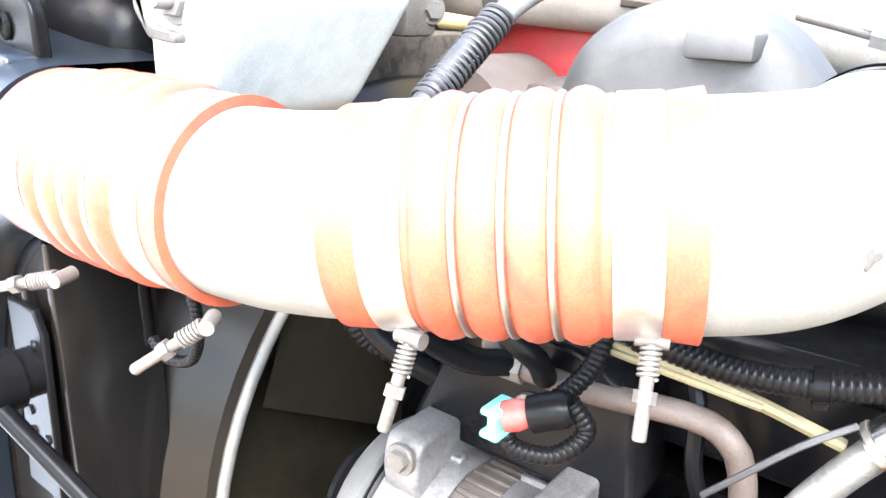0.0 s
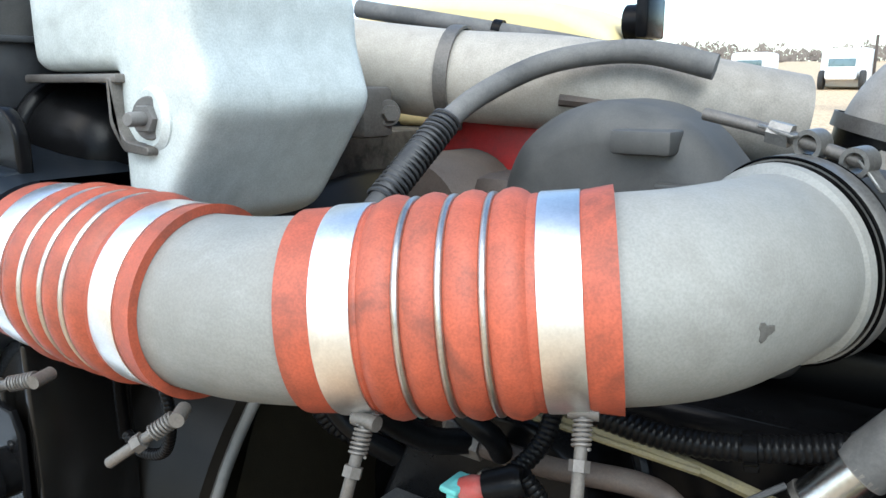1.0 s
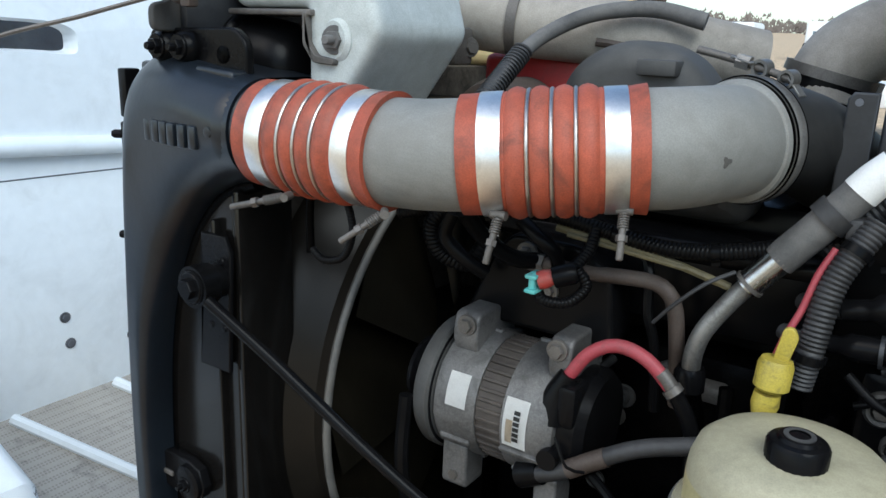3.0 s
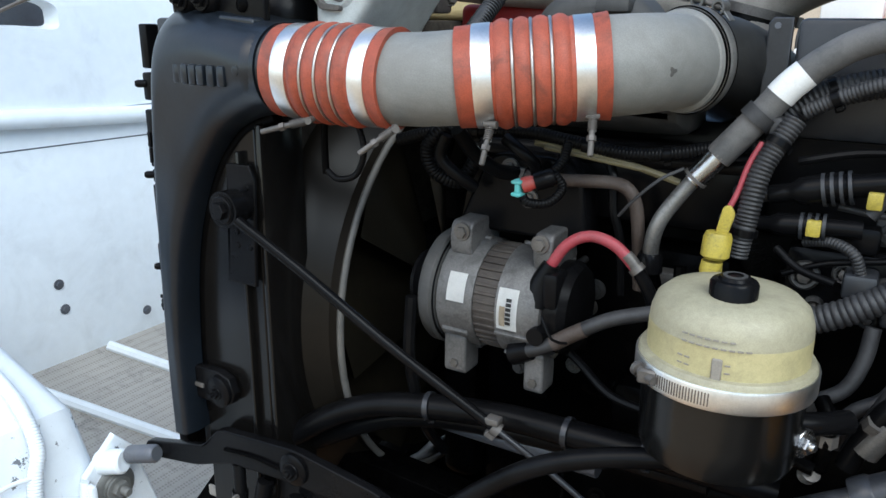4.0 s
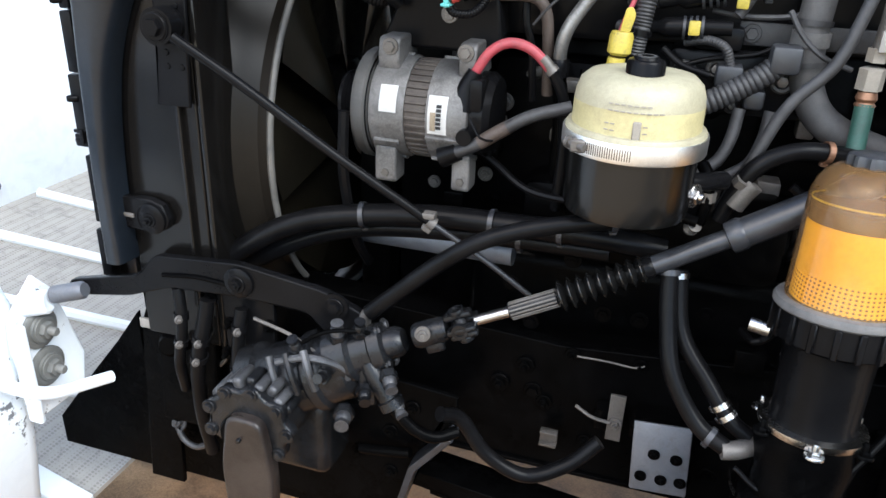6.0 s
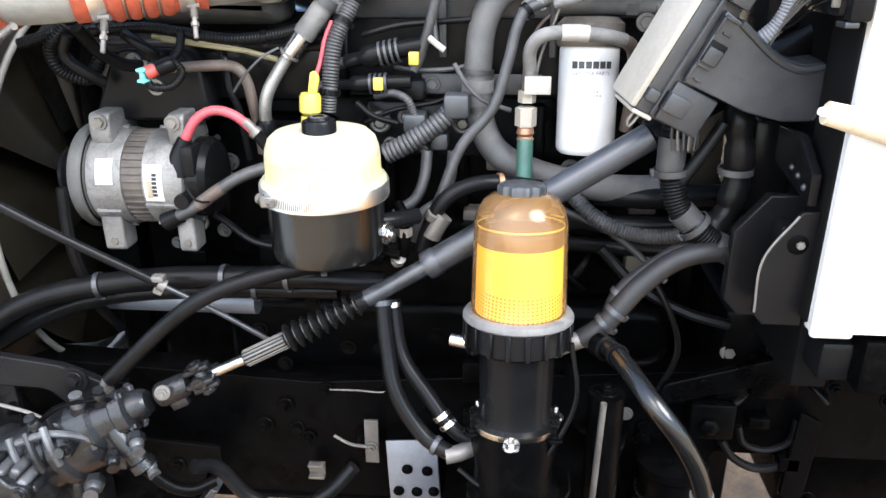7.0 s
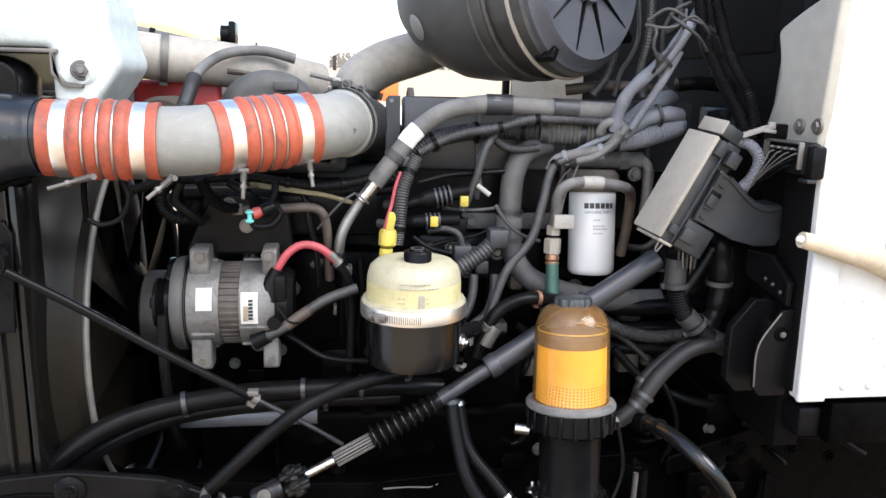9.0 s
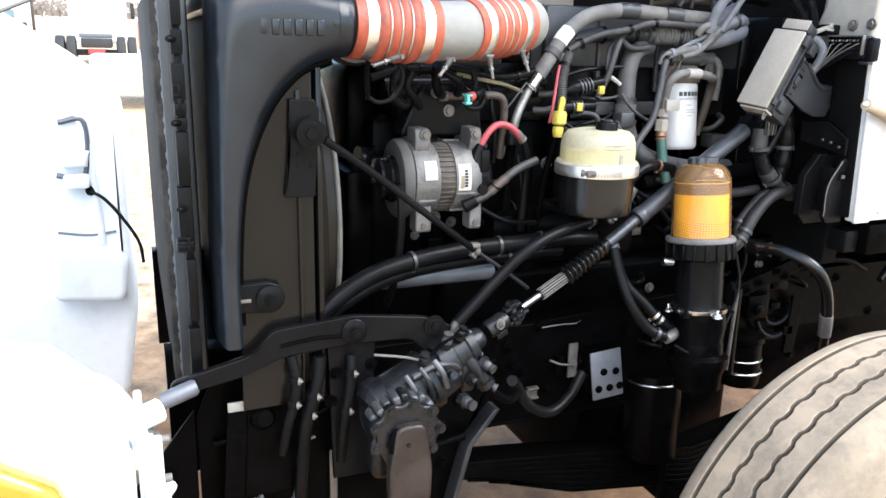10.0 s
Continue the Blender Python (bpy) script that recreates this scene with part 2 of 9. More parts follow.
WASHER = material("yellowed washer bottle", (0.72, 0.58, 0.28), 0.5, 0, dust=0.2, vary=0.1, scale=15, bump=0.05, grime=0.1)
RED = material("red painted casting", (0.50, 0.02, 0.02), 0.45, 0, dust=0.15, vary=0.2, scale=30, bump=0.1)
REDCAB = material("red cable sleeve", (0.30, 0.028, 0.042), 0.5, 0, dust=0.35, dust_col=(0.24, 0.12, 0.12), vary=0.3, scale=60, bump=0.15)
CONNRED = material("red connector", (0.33, 0.022, 0.016), 0.5, 0, dust=0.25, vary=0.2, scale=60, bump=0.1)
TEAL = material("teal connector lock", (0.10, 0.46, 0.44), 0.5, 0, dust=0.2, vary=0.15, scale=60, bump=0.05)
YELLOW = material("yellow plastic", (0.44, 0.345, 0.04), 0.4, 0, dust=0.4, dust_col=(0.26, 0.22, 0.10), vary=0.4, scale=70, bump=0.08, grime=0.85)
OLIVE = material("olive taped wire", (0.11, 0.090, 0.035), 0.6, 0, dust=0.5, dust_col=(0.12, 0.11, 0.09), vary=0.4, scale=80, bump=0.2)
RUST = material("rusty brown tube", (0.055, 0.038, 0.030), 0.55, 0.2, dust=0.45, dust_col=(0.11, 0.097, 0.085), vary=0.45, scale=60, bump=0.3)
GREEN = material("dark green hose", (0.02, 0.078, 0.058), 0.5, 0, dust=0.25, dust_col=(0.10, 0.13, 0.12), vary=0.3, scale=60, bump=0.1)
COPPER = material("copper fitting", (0.30, 0.155, 0.09), 0.4, 0.8, dust=0.3, dust_col=(0.15, 0.12, 0.10), vary=0.3, scale=60, bump=0.1, grime=0.6)
ELEMENT = material("yellow filter paper", (0.72, 0.43, 0.02), 0.5, 0, vary=0.22, scale=30, bump=0.05, grime=0.2)
ELEMCAP = material("dark filter end cap", (0.05, 0.028, 0.012), 0.6, 0, vary=0.3, scale=40, bump=0.05)
GROOVE = material("dark groove rubber", (0.075, 0.062, 0.048), 0.9, 0, dust=0.2, dust_col=(0.20, 0.165, 0.12), vary=0.3, scale=60, bump=0.3)
TYRE = material("dusty tyre rubber", (0.17, 0.142, 0.108), 0.9, 0, dust=0.85, dust_col=(0.39, 0.31, 0.22), vary=0.16, scale=30, bump=0.4)
GALV = material("galvanised plate", (0.115, 0.127, 0.15), 0.45, 0.5, dust=0.15, vary=0.15, scale=50, bump=0.08)
CORE = material("radiator core", (0.01, 0.01, 0.01), 0.7, 0.2, dust=0.2, vary=0.3, scale=80, bump=0.3, spec=0.1)
SHROUD = material("fan shroud plastic", (0.007, 0.0060, 0.0048), 0.32, 0, dust=0.06, dust_col=(0.11, 0.085, 0.06), vary=0.4, scale=7, bump=0.06, spec=0.16)
FANB = material("fan blade plastic", (0.014, 0.012, 0.008), 0.42, 0, dust=0.16, dust_col=(0.05, 0.042, 0.028), vary=0.6, scale=9, bump=0.05, spec=0.2)
LIP = material("worn grey shroud lip", (0.07, 0.072, 0.07), 0.5, 0.2, dust=0.3, vary=0.2, scale=40, bump=0.1)
ORLENS = material("orange lamp lens", (0.85, 0.22, 0.02), 0.2, 0, vary=0.05, bump=0.0, coat=0.5)
ORTRAIL = material("orange trailer paint", (0.80, 0.16, 0.03), 0.5, vary=0.1, scale=3, bump=0.02, grime=0.1)
FARWHITE = material("far white paint", (0.75, 0.74, 0.72), 0.5, vary=0.08, scale=2, bump=0.0, grime=0)
FARDARK = material("far dark rubber", (0.03, 0.03, 0.03), 0.8, vary=0.2, scale=4, bump=0.0)
FARGLASS = material("far window glass", (0.10, 0.15, 0.16), 0.1, vary=0.1, scale=2, bump=0.0)


def perforated(m, sx, depth=0.75):
    """Fine round perforations in rows over a material's colour."""
    nt = m.node_tree
    b = nt.nodes["Principled BSDF"]
    tc = nt.nodes.new("ShaderNodeTexCoord")
    v = nt.nodes.new("ShaderNodeTexVoronoi")
    v.inputs["Scale"].default_value = sx
    v.inputs["Randomness"].default_value = 0.0
    nt.links.new(tc.outputs["Object"], v.inputs["Vector"])
    r = nt.nodes.new("ShaderNodeMapRange")
    r.inputs["From Min"].default_value = 0.30
    r.inputs["From Max"].default_value = 0.42
    r.inputs["To Min"].default_value = 1 - depth
    nt.links.new(v.outputs["Distance"], r.inputs["Value"])
    old = b.inputs["Base Color"].links[0].from_socket
    mx = nt.nodes.new("ShaderNodeMix")
    mx.data_type = "RGBA"
    mx.blend_type = "MULTIPLY"
    mx.inputs["Factor"].default_value = 1
    nt.links.new(old, mx.inputs[6])
    nt.links.new(r.outputs[0], mx.inputs[7])
    nt.links.new(mx.outputs[2], b.inputs["Base Color"])


MESHPL = material("grille mesh", (0.42, 0.39, 0.35), 0.6, 0.3, vary=0.1, scale=20, bump=0.0)
perforated(MESHPL, 105, 0.28)
GLOSS = material("glossy black canister", (0.004, 0.004, 0.004), 0.19, 0, dust=0.02, dust_col=(0.1, 0.1, 0.1), vary=0.4, scale=30, bump=0.08, spec=0.42)
TAG = material("dusty pale tag", (0.27, 0.26, 0.24), 0.6, 0, dust=0.4, dust_col=(0.22, 0.20, 0.18), vary=0.2, scale=60, bump=0.1)
# pale grey for painted highlights on the dark steering gear, and for worn fittings
PALEIRON = material("worn iron and highlight grey", (0.062, 0.063, 0.067), 0.38, 0.5, dust=0.2, dust_col=(0.10, 0.10, 0.10), vary=0.6, scale=80, bump=0.6, grime=0.8)
ELEMHOLE = material("perforated yellow element", (0.70, 0.41, 0.018), 0.5, 0, vary=0.1, scale=40, bump=0.0, grime=0.05)


def round_screen(m, cx, cy, radius, pitch, depth):
    """Small holes in slanting rows round an upright screen of the given radius."""
    nt = m.node_tree
    b = nt.nodes["Principled BSDF"]
    tc = nt.nodes.new("ShaderNodeTexCoord")
    sep = nt.nodes.new("ShaderNodeSeparateXYZ")
    nt.links.new(tc.outputs["Object"], sep.inputs[0])

    def op(kind, a, b2):
        n = nt.nodes.new("ShaderNodeMath")
        n.operation = kind
        for k, v in enumerate((a, b2)):
            if isinstance(v, (int, float)):
                n.inputs[k].default_value = v
            else:
                nt.links.new(v, n.inputs[k])
        return n.outputs[0]
    ang = op("ARCTAN2", op("SUBTRACT", sep.outputs["X"], cx), op("SUBTRACT", cy, sep.outputs["Y"]))
    u = op("MULTIPLY", ang, radius * math.pi / pitch)
    w = op("MULTIPLY", sep.outputs["Z"], 1.15 * math.pi / pitch)
    both = op("MULTIPLY", op("SINE", op("ADD", u, w), 0), op("SINE", op("SUBTRACT", u, w), 0))
    r = nt.nodes.new("ShaderNodeMapRange")
    r.inputs["From Min"].default_value = 0.25
    r.inputs["From Max"].default_value = 0.55
    r.inputs["To Min"].default_value = 1.0
    r.inputs["To Max"].default_value = 1 - depth
    nt.links.new(both, r.inputs["Value"])
    old = b.inputs["Base Color"].links[0].from_socket
    mx = nt.nodes.new("ShaderNodeMix")
    mx.data_type = "RGBA"
    mx.blend_type = "MULTIPLY"
    mx.inputs["Factor"].default_value = 1
    nt.links.new(old, mx.inputs[6])
    nt.links.new(r.outputs[0], mx.inputs[7])
    nt.links.new(mx.outputs[2], b.inputs["Base Color"])


round_screen(ELEMHOLE, 0.655, 0.315, 0.063, 0.0062, 0.88)


def clear_plastic(name, tint, gloss=0.12, body=0.0, body_col=(0.5, 0.3, 0.1)):
    m = bpy.data.materials.new(name)
    m.use_nodes = True
    nt = m.node_tree
    nt.nodes.clear()
    out = nt.nodes.new("ShaderNodeOutputMaterial")
    tr = nt.nodes.new("ShaderNodeBsdfTransparent")
    tr.inputs["Color"].default_value = (*tint, 1)
    gl = nt.nodes.new("ShaderNodeBsdfGlossy")
    gl.inputs["Roughness"].default_value = 0.12
    lw = nt.nodes.new("ShaderNodeFresnel")
    lw.inputs["IOR"].default_value = 1.45
    df = nt.nodes.new("ShaderNodeBsdfDiffuse")
    df.inputs["Color"].default_value = (*body_col, 1)
    m1 = nt.nodes.new("ShaderNodeMixShader")
    m1.inputs[0].default_value = body
    nt.links.new(tr.outputs[0], m1.inputs[1])
    nt.links.new(df.outputs[0], m1.inputs[2])
    m2 = nt.nodes.new("ShaderNodeMixShader")
    nt.links.new(lw.outputs[0], m2.inputs[0])
    nt.links.new(m1.outputs[0], m2.inputs[1])
    nt.links.new(gl.outputs[0], m2.inputs[2])
    nt.links.new(m2.outputs[0], out.inputs["Surface"])
    return m


AMBER = clear_plastic("amber clear bowl", (1.0, 0.80, 0.50), body=0.2, body_col=(0.50, 0.27, 0.11))
SHAFT = material("worn black shaft paint", (0.012, 0.013, 0.016), 0.26, 0.1, dust=0.16, dust_col=(0.16, 0.17, 0.19), vary=0.5, scale=40, bump=0.15)
GREASE = material("greasy worn iron", (0.006, 0.0063, 0.0072), 0.20, 0.1, dust=0.05, dust_col=(0.14, 0.145, 0.155), vary=0.7, scale=70, bump=0.8, spec=0.3, grime=0.9)


def ground_material():
    m = material("dry grass and mulch ground", (0.50, 0.365, 0.225), 0.95, 0, vary=0.6, scale=26, bump=1.0, grime=0.35)
    # the ground turns darker and redder towards the truck, with an uneven edge
    nt = m.node_tree
    b = nt.nodes["Principled BSDF"]
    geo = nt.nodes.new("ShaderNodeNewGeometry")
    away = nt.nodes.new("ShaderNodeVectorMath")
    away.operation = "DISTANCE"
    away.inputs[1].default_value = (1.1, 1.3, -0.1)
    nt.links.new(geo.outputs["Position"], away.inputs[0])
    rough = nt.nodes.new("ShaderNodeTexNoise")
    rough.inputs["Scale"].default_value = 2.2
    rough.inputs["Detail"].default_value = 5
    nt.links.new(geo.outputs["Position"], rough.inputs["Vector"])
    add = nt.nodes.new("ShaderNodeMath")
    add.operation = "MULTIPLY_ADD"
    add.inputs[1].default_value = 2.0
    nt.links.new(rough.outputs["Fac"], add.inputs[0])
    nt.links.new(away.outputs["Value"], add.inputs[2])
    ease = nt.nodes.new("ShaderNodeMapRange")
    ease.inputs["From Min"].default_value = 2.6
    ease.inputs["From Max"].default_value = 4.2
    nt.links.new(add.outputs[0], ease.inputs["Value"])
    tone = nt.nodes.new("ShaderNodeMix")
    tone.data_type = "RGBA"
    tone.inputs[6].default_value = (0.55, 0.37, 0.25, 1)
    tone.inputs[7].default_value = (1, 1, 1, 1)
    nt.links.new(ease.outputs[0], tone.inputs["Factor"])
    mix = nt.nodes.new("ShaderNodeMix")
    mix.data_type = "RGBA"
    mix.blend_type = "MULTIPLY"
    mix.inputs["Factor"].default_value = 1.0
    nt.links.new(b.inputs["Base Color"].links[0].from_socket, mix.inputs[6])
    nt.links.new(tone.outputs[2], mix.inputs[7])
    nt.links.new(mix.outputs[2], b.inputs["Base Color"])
    return m


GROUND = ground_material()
TREES = material("bare winter wood", (0.17, 0.14, 0.12), 0.95, vary=0.3, scale=0.6, bump=0.0, grime=0)
FIREWALL = material("dull black insulation", (0.0035, 0.0035, 0.0036), 0.7, vary=0.4, scale=20, bump=0.3, spec=0.06)
PITMAN = material("brown oily forging", (0.014, 0.010, 0.009), 0.32, 0.1, dust=0.06, vary=0.5, scale=40, bump=0.4, spec=0.35)

# ---- building helpers ----


def finish(name, bm, mat, smooth=38):
    me = bpy.data.meshes.new(name)
    bmesh.ops.recalc_face_normals(bm, faces=bm.faces)
    bm.to_mesh(me)
    bm.free()
    me.materials.append(mat)
    me.polygons.foreach_set("use_smooth", [True] * len(me.polygons))
    me.set_sharp_from_angle(angle=radians(smooth))
    return me


def thing(name, at, label, category, group="", kind=""):
    ob = new(name)
    ob.empty_display_size = 0.02
    ob.matrix_basis = Matrix.Translation(at)
    return tagged(ob, label, category, group, kind)


def base_of(ob):
    m = ob.matrix_basis.copy()
    if ob.parent:
        m = base_of(ob.parent) @ ob.matrix_parent_inverse @ m
    return m


def part(name, bm, mat, parent=None, label=""):
    """Links a bmesh, given in world coordinates, as one mesh under a thing or a part."""
    ob = new(name, finish(name, bm, mat))
    if parent is not None:
        ob.parent = parent
        ob.matrix_parent_inverse = base_of(parent).inverted()
    return tagged(ob, label)


def single(name, bm, mat, label, category, group="", kind=""):
    return tagged(part(name, bm, mat), label, category, group, kind)


def merge(*bms):
    """Joins several bmeshes into the first."""
    first = bms[0]
    for other in bms[1:]:
        me = bpy.data.meshes.new("tmp")
        other.to_mesh(me)
        other.free()
        first.from_mesh(me)
        bpy.data.meshes.remove(me)
    return first


def moved(bm, m):
    bmesh.ops.transform(bm, matrix=m, verts=bm.verts)
    return bm


def box(lo, hi, bevel=0.003, seg=2, m=None):
    bm = bmesh.new()
    bmesh.ops.create_cube(bm, size=1.0)
    size = Vector(hi) - Vector(lo)
    mid = (Vector(hi) + Vector(lo)) / 2
    bmesh.ops.transform(bm, matrix=Matrix.Translation(mid) @ Matrix.Diagonal((*size, 1)), verts=bm.verts)
    if bevel > 0:
        bmesh.ops.bevel(bm, geom=bm.edges[:], offset=min(bevel, min(size) * 0.45), segments=seg, affect="EDGES", profile=0.5)
    return moved(bm, m) if m else bm


def axis_matrix(at, axis):
    """Local z along axis."""
    return Matrix.Translation(at) @ Vector(axis).normalized().to_track_quat("Z", "Y").to_matrix().to_4x4()


def lathe(profile, at=(0, 0, 0), axis=(0, 0, 1), seg=48, wave=None):
    """Turns (radius, height) pairs round an axis; closed at the ends where the radius is 0. wave(angle, j) scales a radius."""
    bm = bmesh.new()
    rings = []
    for j, (r, h) in enumerate(profile):
        if r <= 1e-6:
            rings.append([bm.verts.new((0, 0, h))])
        else:
            ring = []
            for i in range(seg):
                a = 2 * math.pi * i / seg
                k = wave(a, j) if wave else 1.0
                ring.append(bm.verts.new((r * k * math.cos(a), r * k * math.sin(a), h)))
            rings.append(ring)
    for a, b in zip(rings, rings[1:]):
        if len(a) == 1 and len(b) == 1:
            continue
        for i in range(seg):
            j = (i + 1) % seg
            if len(a) == 1:
                bm.faces.new((a[0], b[i], b[j]))
            elif len(b) == 1:
                bm.faces.new((a[i], a[j], b[0]))
            else:
                bm.faces.new((a[i], a[j], b[j], b[i]))
    return moved(bm, axis_matrix(at, axis))


def spline(points, step=0.008):
    """Catmull-Rom through the points, at even steps."""
    p = [Vector(q) for q in points]
    p = [2 * p[0] - p[1]] + p + [2 * p[-1] - p[-2]]
    out = []
    for a, b, c, d in zip(p, p[1:], p[2:], p[3:]):
        n = max(2, int((c - b).length / step))
        for i in range(n):
            t = i / n
            out.append(0.5 * (2 * b + (c - a) * t + (2 * a - 5 * b + 4 * c - d) * t * t + (3 * b - a - 3 * c + d) * t ** 3))
    out.append(p[-2])
    return out


def tube(points, r, seg=14, ridge=0.0, depth=0.13, step=0.008, taper=None):
    """A round hose along points. ridge: the pitch of corrugations in metres. taper(u): the radius's factor at u from 0 to 1."""
    if ridge:
        step = ridge / 4
    line = spline(points, step)
    bm = bmesh.new()
    rings = []
    up = Vector((0, 0, 1))
    tan = (line[1] - line[0]).normalized()
    side = tan.cross(up)
    if side.length < 0.1:
        side = tan.cross(Vector((1, 0, 0)))
    side.normalize()
    n = len(line)
    for k, q in enumerate(line):
        tan = (line[min(k + 1, n - 1)] - line[max(k - 1, 0)]).normalized()
        side = (side - tan * side.dot(tan)).normalized()
        other = tan.cross(side)
        rr = r * (taper(k / (n - 1)) if taper else 1.0)
        if ridge:
            rr *= 1.0 + depth * (0.5, 1.0, 0.5, -0.6)[k % 4] * 0.6
        rings.append([bm.verts.new(q + rr * (math.cos(2 * math.pi * i / seg) * side + math.sin(2 * math.pi * i / seg) * other)) for i in range(seg)])
    for a, b in zip(rings, rings[1:]):
        for i in range(seg):
            j = (i + 1) % seg
            bm.faces.new((a[i], a[j], b[j], b[i]))
    bm.faces.new(rings[0][::-1])
    bm.faces.new(rings[-1])
    return bm


def coil(a, b, r, wire, pitch):
    """A wire wound round the line from a to b."""
    a, b = Vector(a), Vector(b)
    d = (b - a).normalized()
    s = d.cross(Vector((0, 0, 1)) if abs(d.z) < 0.9 else Vector((1, 0, 0))).normalized()
    o = d.cross(s)
    n = max(10, int((b - a).length / pitch * 12))
    return tube([a.lerp(b, k / n) + r * (math.cos(2 * math.pi * k / 12) * s + math.sin(2 * math.pi * k / 12) * o) for k in range(n + 1)], wire, 6, step=1.0)


def inset(outline, d):
    """The outline, moved inwards by d."""
    n = len(outline)
    area = sum(outline[k][0] * outline[(k + 1) % n][1] - outline[(k + 1) % n][0] * outline[k][1] for k in range(n))
    sgn = 1 if area > 0 else -1
    out = []
    for k in range(n):
        p, q, r = (Vector(outline[(k + e) % n]) for e in (-1, 0, 1))
        a, b = (q - p), (r - q)
        a = a.normalized() if a.length > 1e-9 else b.normalized()
        b = b.normalized() if b.length > 1e-9 else a
        na, nb = Vector((-a.y, a.x)) * sgn, Vector((-b.y, b.x)) * sgn
        m = na + nb
        m = m.normalized() if m.length > 1e-6 else na
        k2 = d / max(0.5, m.dot(na))
        out.append((q.x + m.x * k2, q.y + m.y * k2))
    return out


def plate(outline, lo, hi, axis="y", bevel=0.002, steps=3):
    """A flat piece with rounded rims: an outline of two coordinates, from lo to hi along the third axis."""
    put = {"y": lambda a, b, c: (a, c, b), "x": lambda a, b, c: (c, a, b), "z": lambda a, b, c: (a, b, c)}[axis]
    bevel = min(bevel, abs(hi - lo) * 0.49)
    levels = []
    flat = bevel + 0.0006
    if bevel > 0:
        levels.append((flat, lo))
        for k in range(steps + 1):
            g = 0.5 * math.pi * k / steps
            levels.append((bevel * (1 - math.sin(g)), lo + bevel * (1 - math.cos(g))))
        levels += [(d, lo + hi - c) for d, c in reversed(levels)]
    else:
        levels = [(0, lo), (0, hi)]
    bm = bmesh.new()
    loops = [[bm.verts.new(put(a, b, c)) for a, b in (inset(outline, d) if d > 1e-9 else outline)] for d, c in levels]
    n = len(outline)
    for u, v in zip(loops, loops[1:]):
        for k in range(n):
            bm.faces.new((u[k], u[(k + 1) % n], v[(k + 1) % n], v[k]))
    bm.faces.new(loops[0][::-1])
    bm.faces.new(loops[-1])
    bmesh.ops.triangulate(bm, faces=[f for f in bm.faces if len(f.verts) > 4], quad_method="BEAUTY", ngon_method="EAR_CLIP")
    bmesh.ops.recalc_face_normals(bm, faces=bm.faces)
    return bm


def bolt_mesh(at, axis, size=0.010, stud=0.0, washer=True):
    """A hexagon head on a washer, with a stud end where it has one. at lies on the clamped face."""
    prof = [(0, 0), (size, 0), (size, size * 0.5), (size * 0.92, size * 0.62), (0, size * 0.62)]
    head = lathe([(r, h + (0.0025 if washer else 0)) for r, h in prof], at, axis, 6)
    bms = [head]
    if washer:
        bms.append(lathe([(0, -0.001), (size * 1.5, -0.001), (size * 1.5, 0.002), (size * 1.42, 0.003), (0, 0.003)], at, axis, 20))
    if stud:
        bms.append(lathe([(0, 0), (size * 0.5, 0), (size * 0.5, stud), (size * 0.4, stud + 0.002), (0, stud + 0.002)], at, axis, 12))
    return merge(*bms)


def hoop(at, axis, r, wire, seg=48):
    """A ring of round wire."""
    prof = [(r + wire * math.cos(a), wire * math.sin(a)) for a in [2 * math.pi * i / 10 for i in range(11)]]
    return lathe(prof, at, axis, seg)


def strap(at, axis, r, width=0.012, thick=0.002, tail=True):
    """A cable tie or hose clamp: a flat band and its lock."""
    bm = lathe([(r, -width / 2), (r + thick, -width / 2), (r + thick, width / 2), (r, width / 2), (r, -width / 2)], at, axis, 28)
    if tail:
        m = axis_matrix(at, axis)
        bm = merge(bm, box((-width * 0.5, -r - thick * 3, -width * 0.6), (width * 0.5, -r, width * 0.6), 0.001, 1, m))
    return bm


def lean(x, y, z):
    """Upright parts of the engine lean a little towards its middle."""
    return Matrix.Translation((x, y, z)) @ Matrix.Rotation(radians(-6.9), 4, "X")


LEANING = (0, 0.12, 0.993)
# ---- ground, distance ----
GZ = -0.10


def ground_height(x, y):
    far = max(0.0, math.hypot(x, y) - 6.0)
    bank = 0.033 * min(145.0, max(0.0, math.hypot(x, y) - 35.0))
    return GZ + bank + 1.15 * (1 - math.exp(-far / 25.0)) + (0.012 * noise.noise(Vector((x * 2.1, y * 2.1, 0))) if far == 0 else 0)


def build_ground():
    bm = bmesh.new()
    n = 90
    coords = [math.copysign(400 * abs(k / n) ** 3.2 + 0.16 * abs(k), k) for k in range(-n, n + 1)]
    grid = [[bm.verts.new((x, y, ground_height(x, y))) for y in coords] for x in coords]
    for a, b in zip(grid, grid[1:]):
        for i in range(len(a) - 1):
            bm.faces.new((a[i], b[i], b[i + 1], a[i + 1]))
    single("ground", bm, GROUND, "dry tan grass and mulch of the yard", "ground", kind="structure")


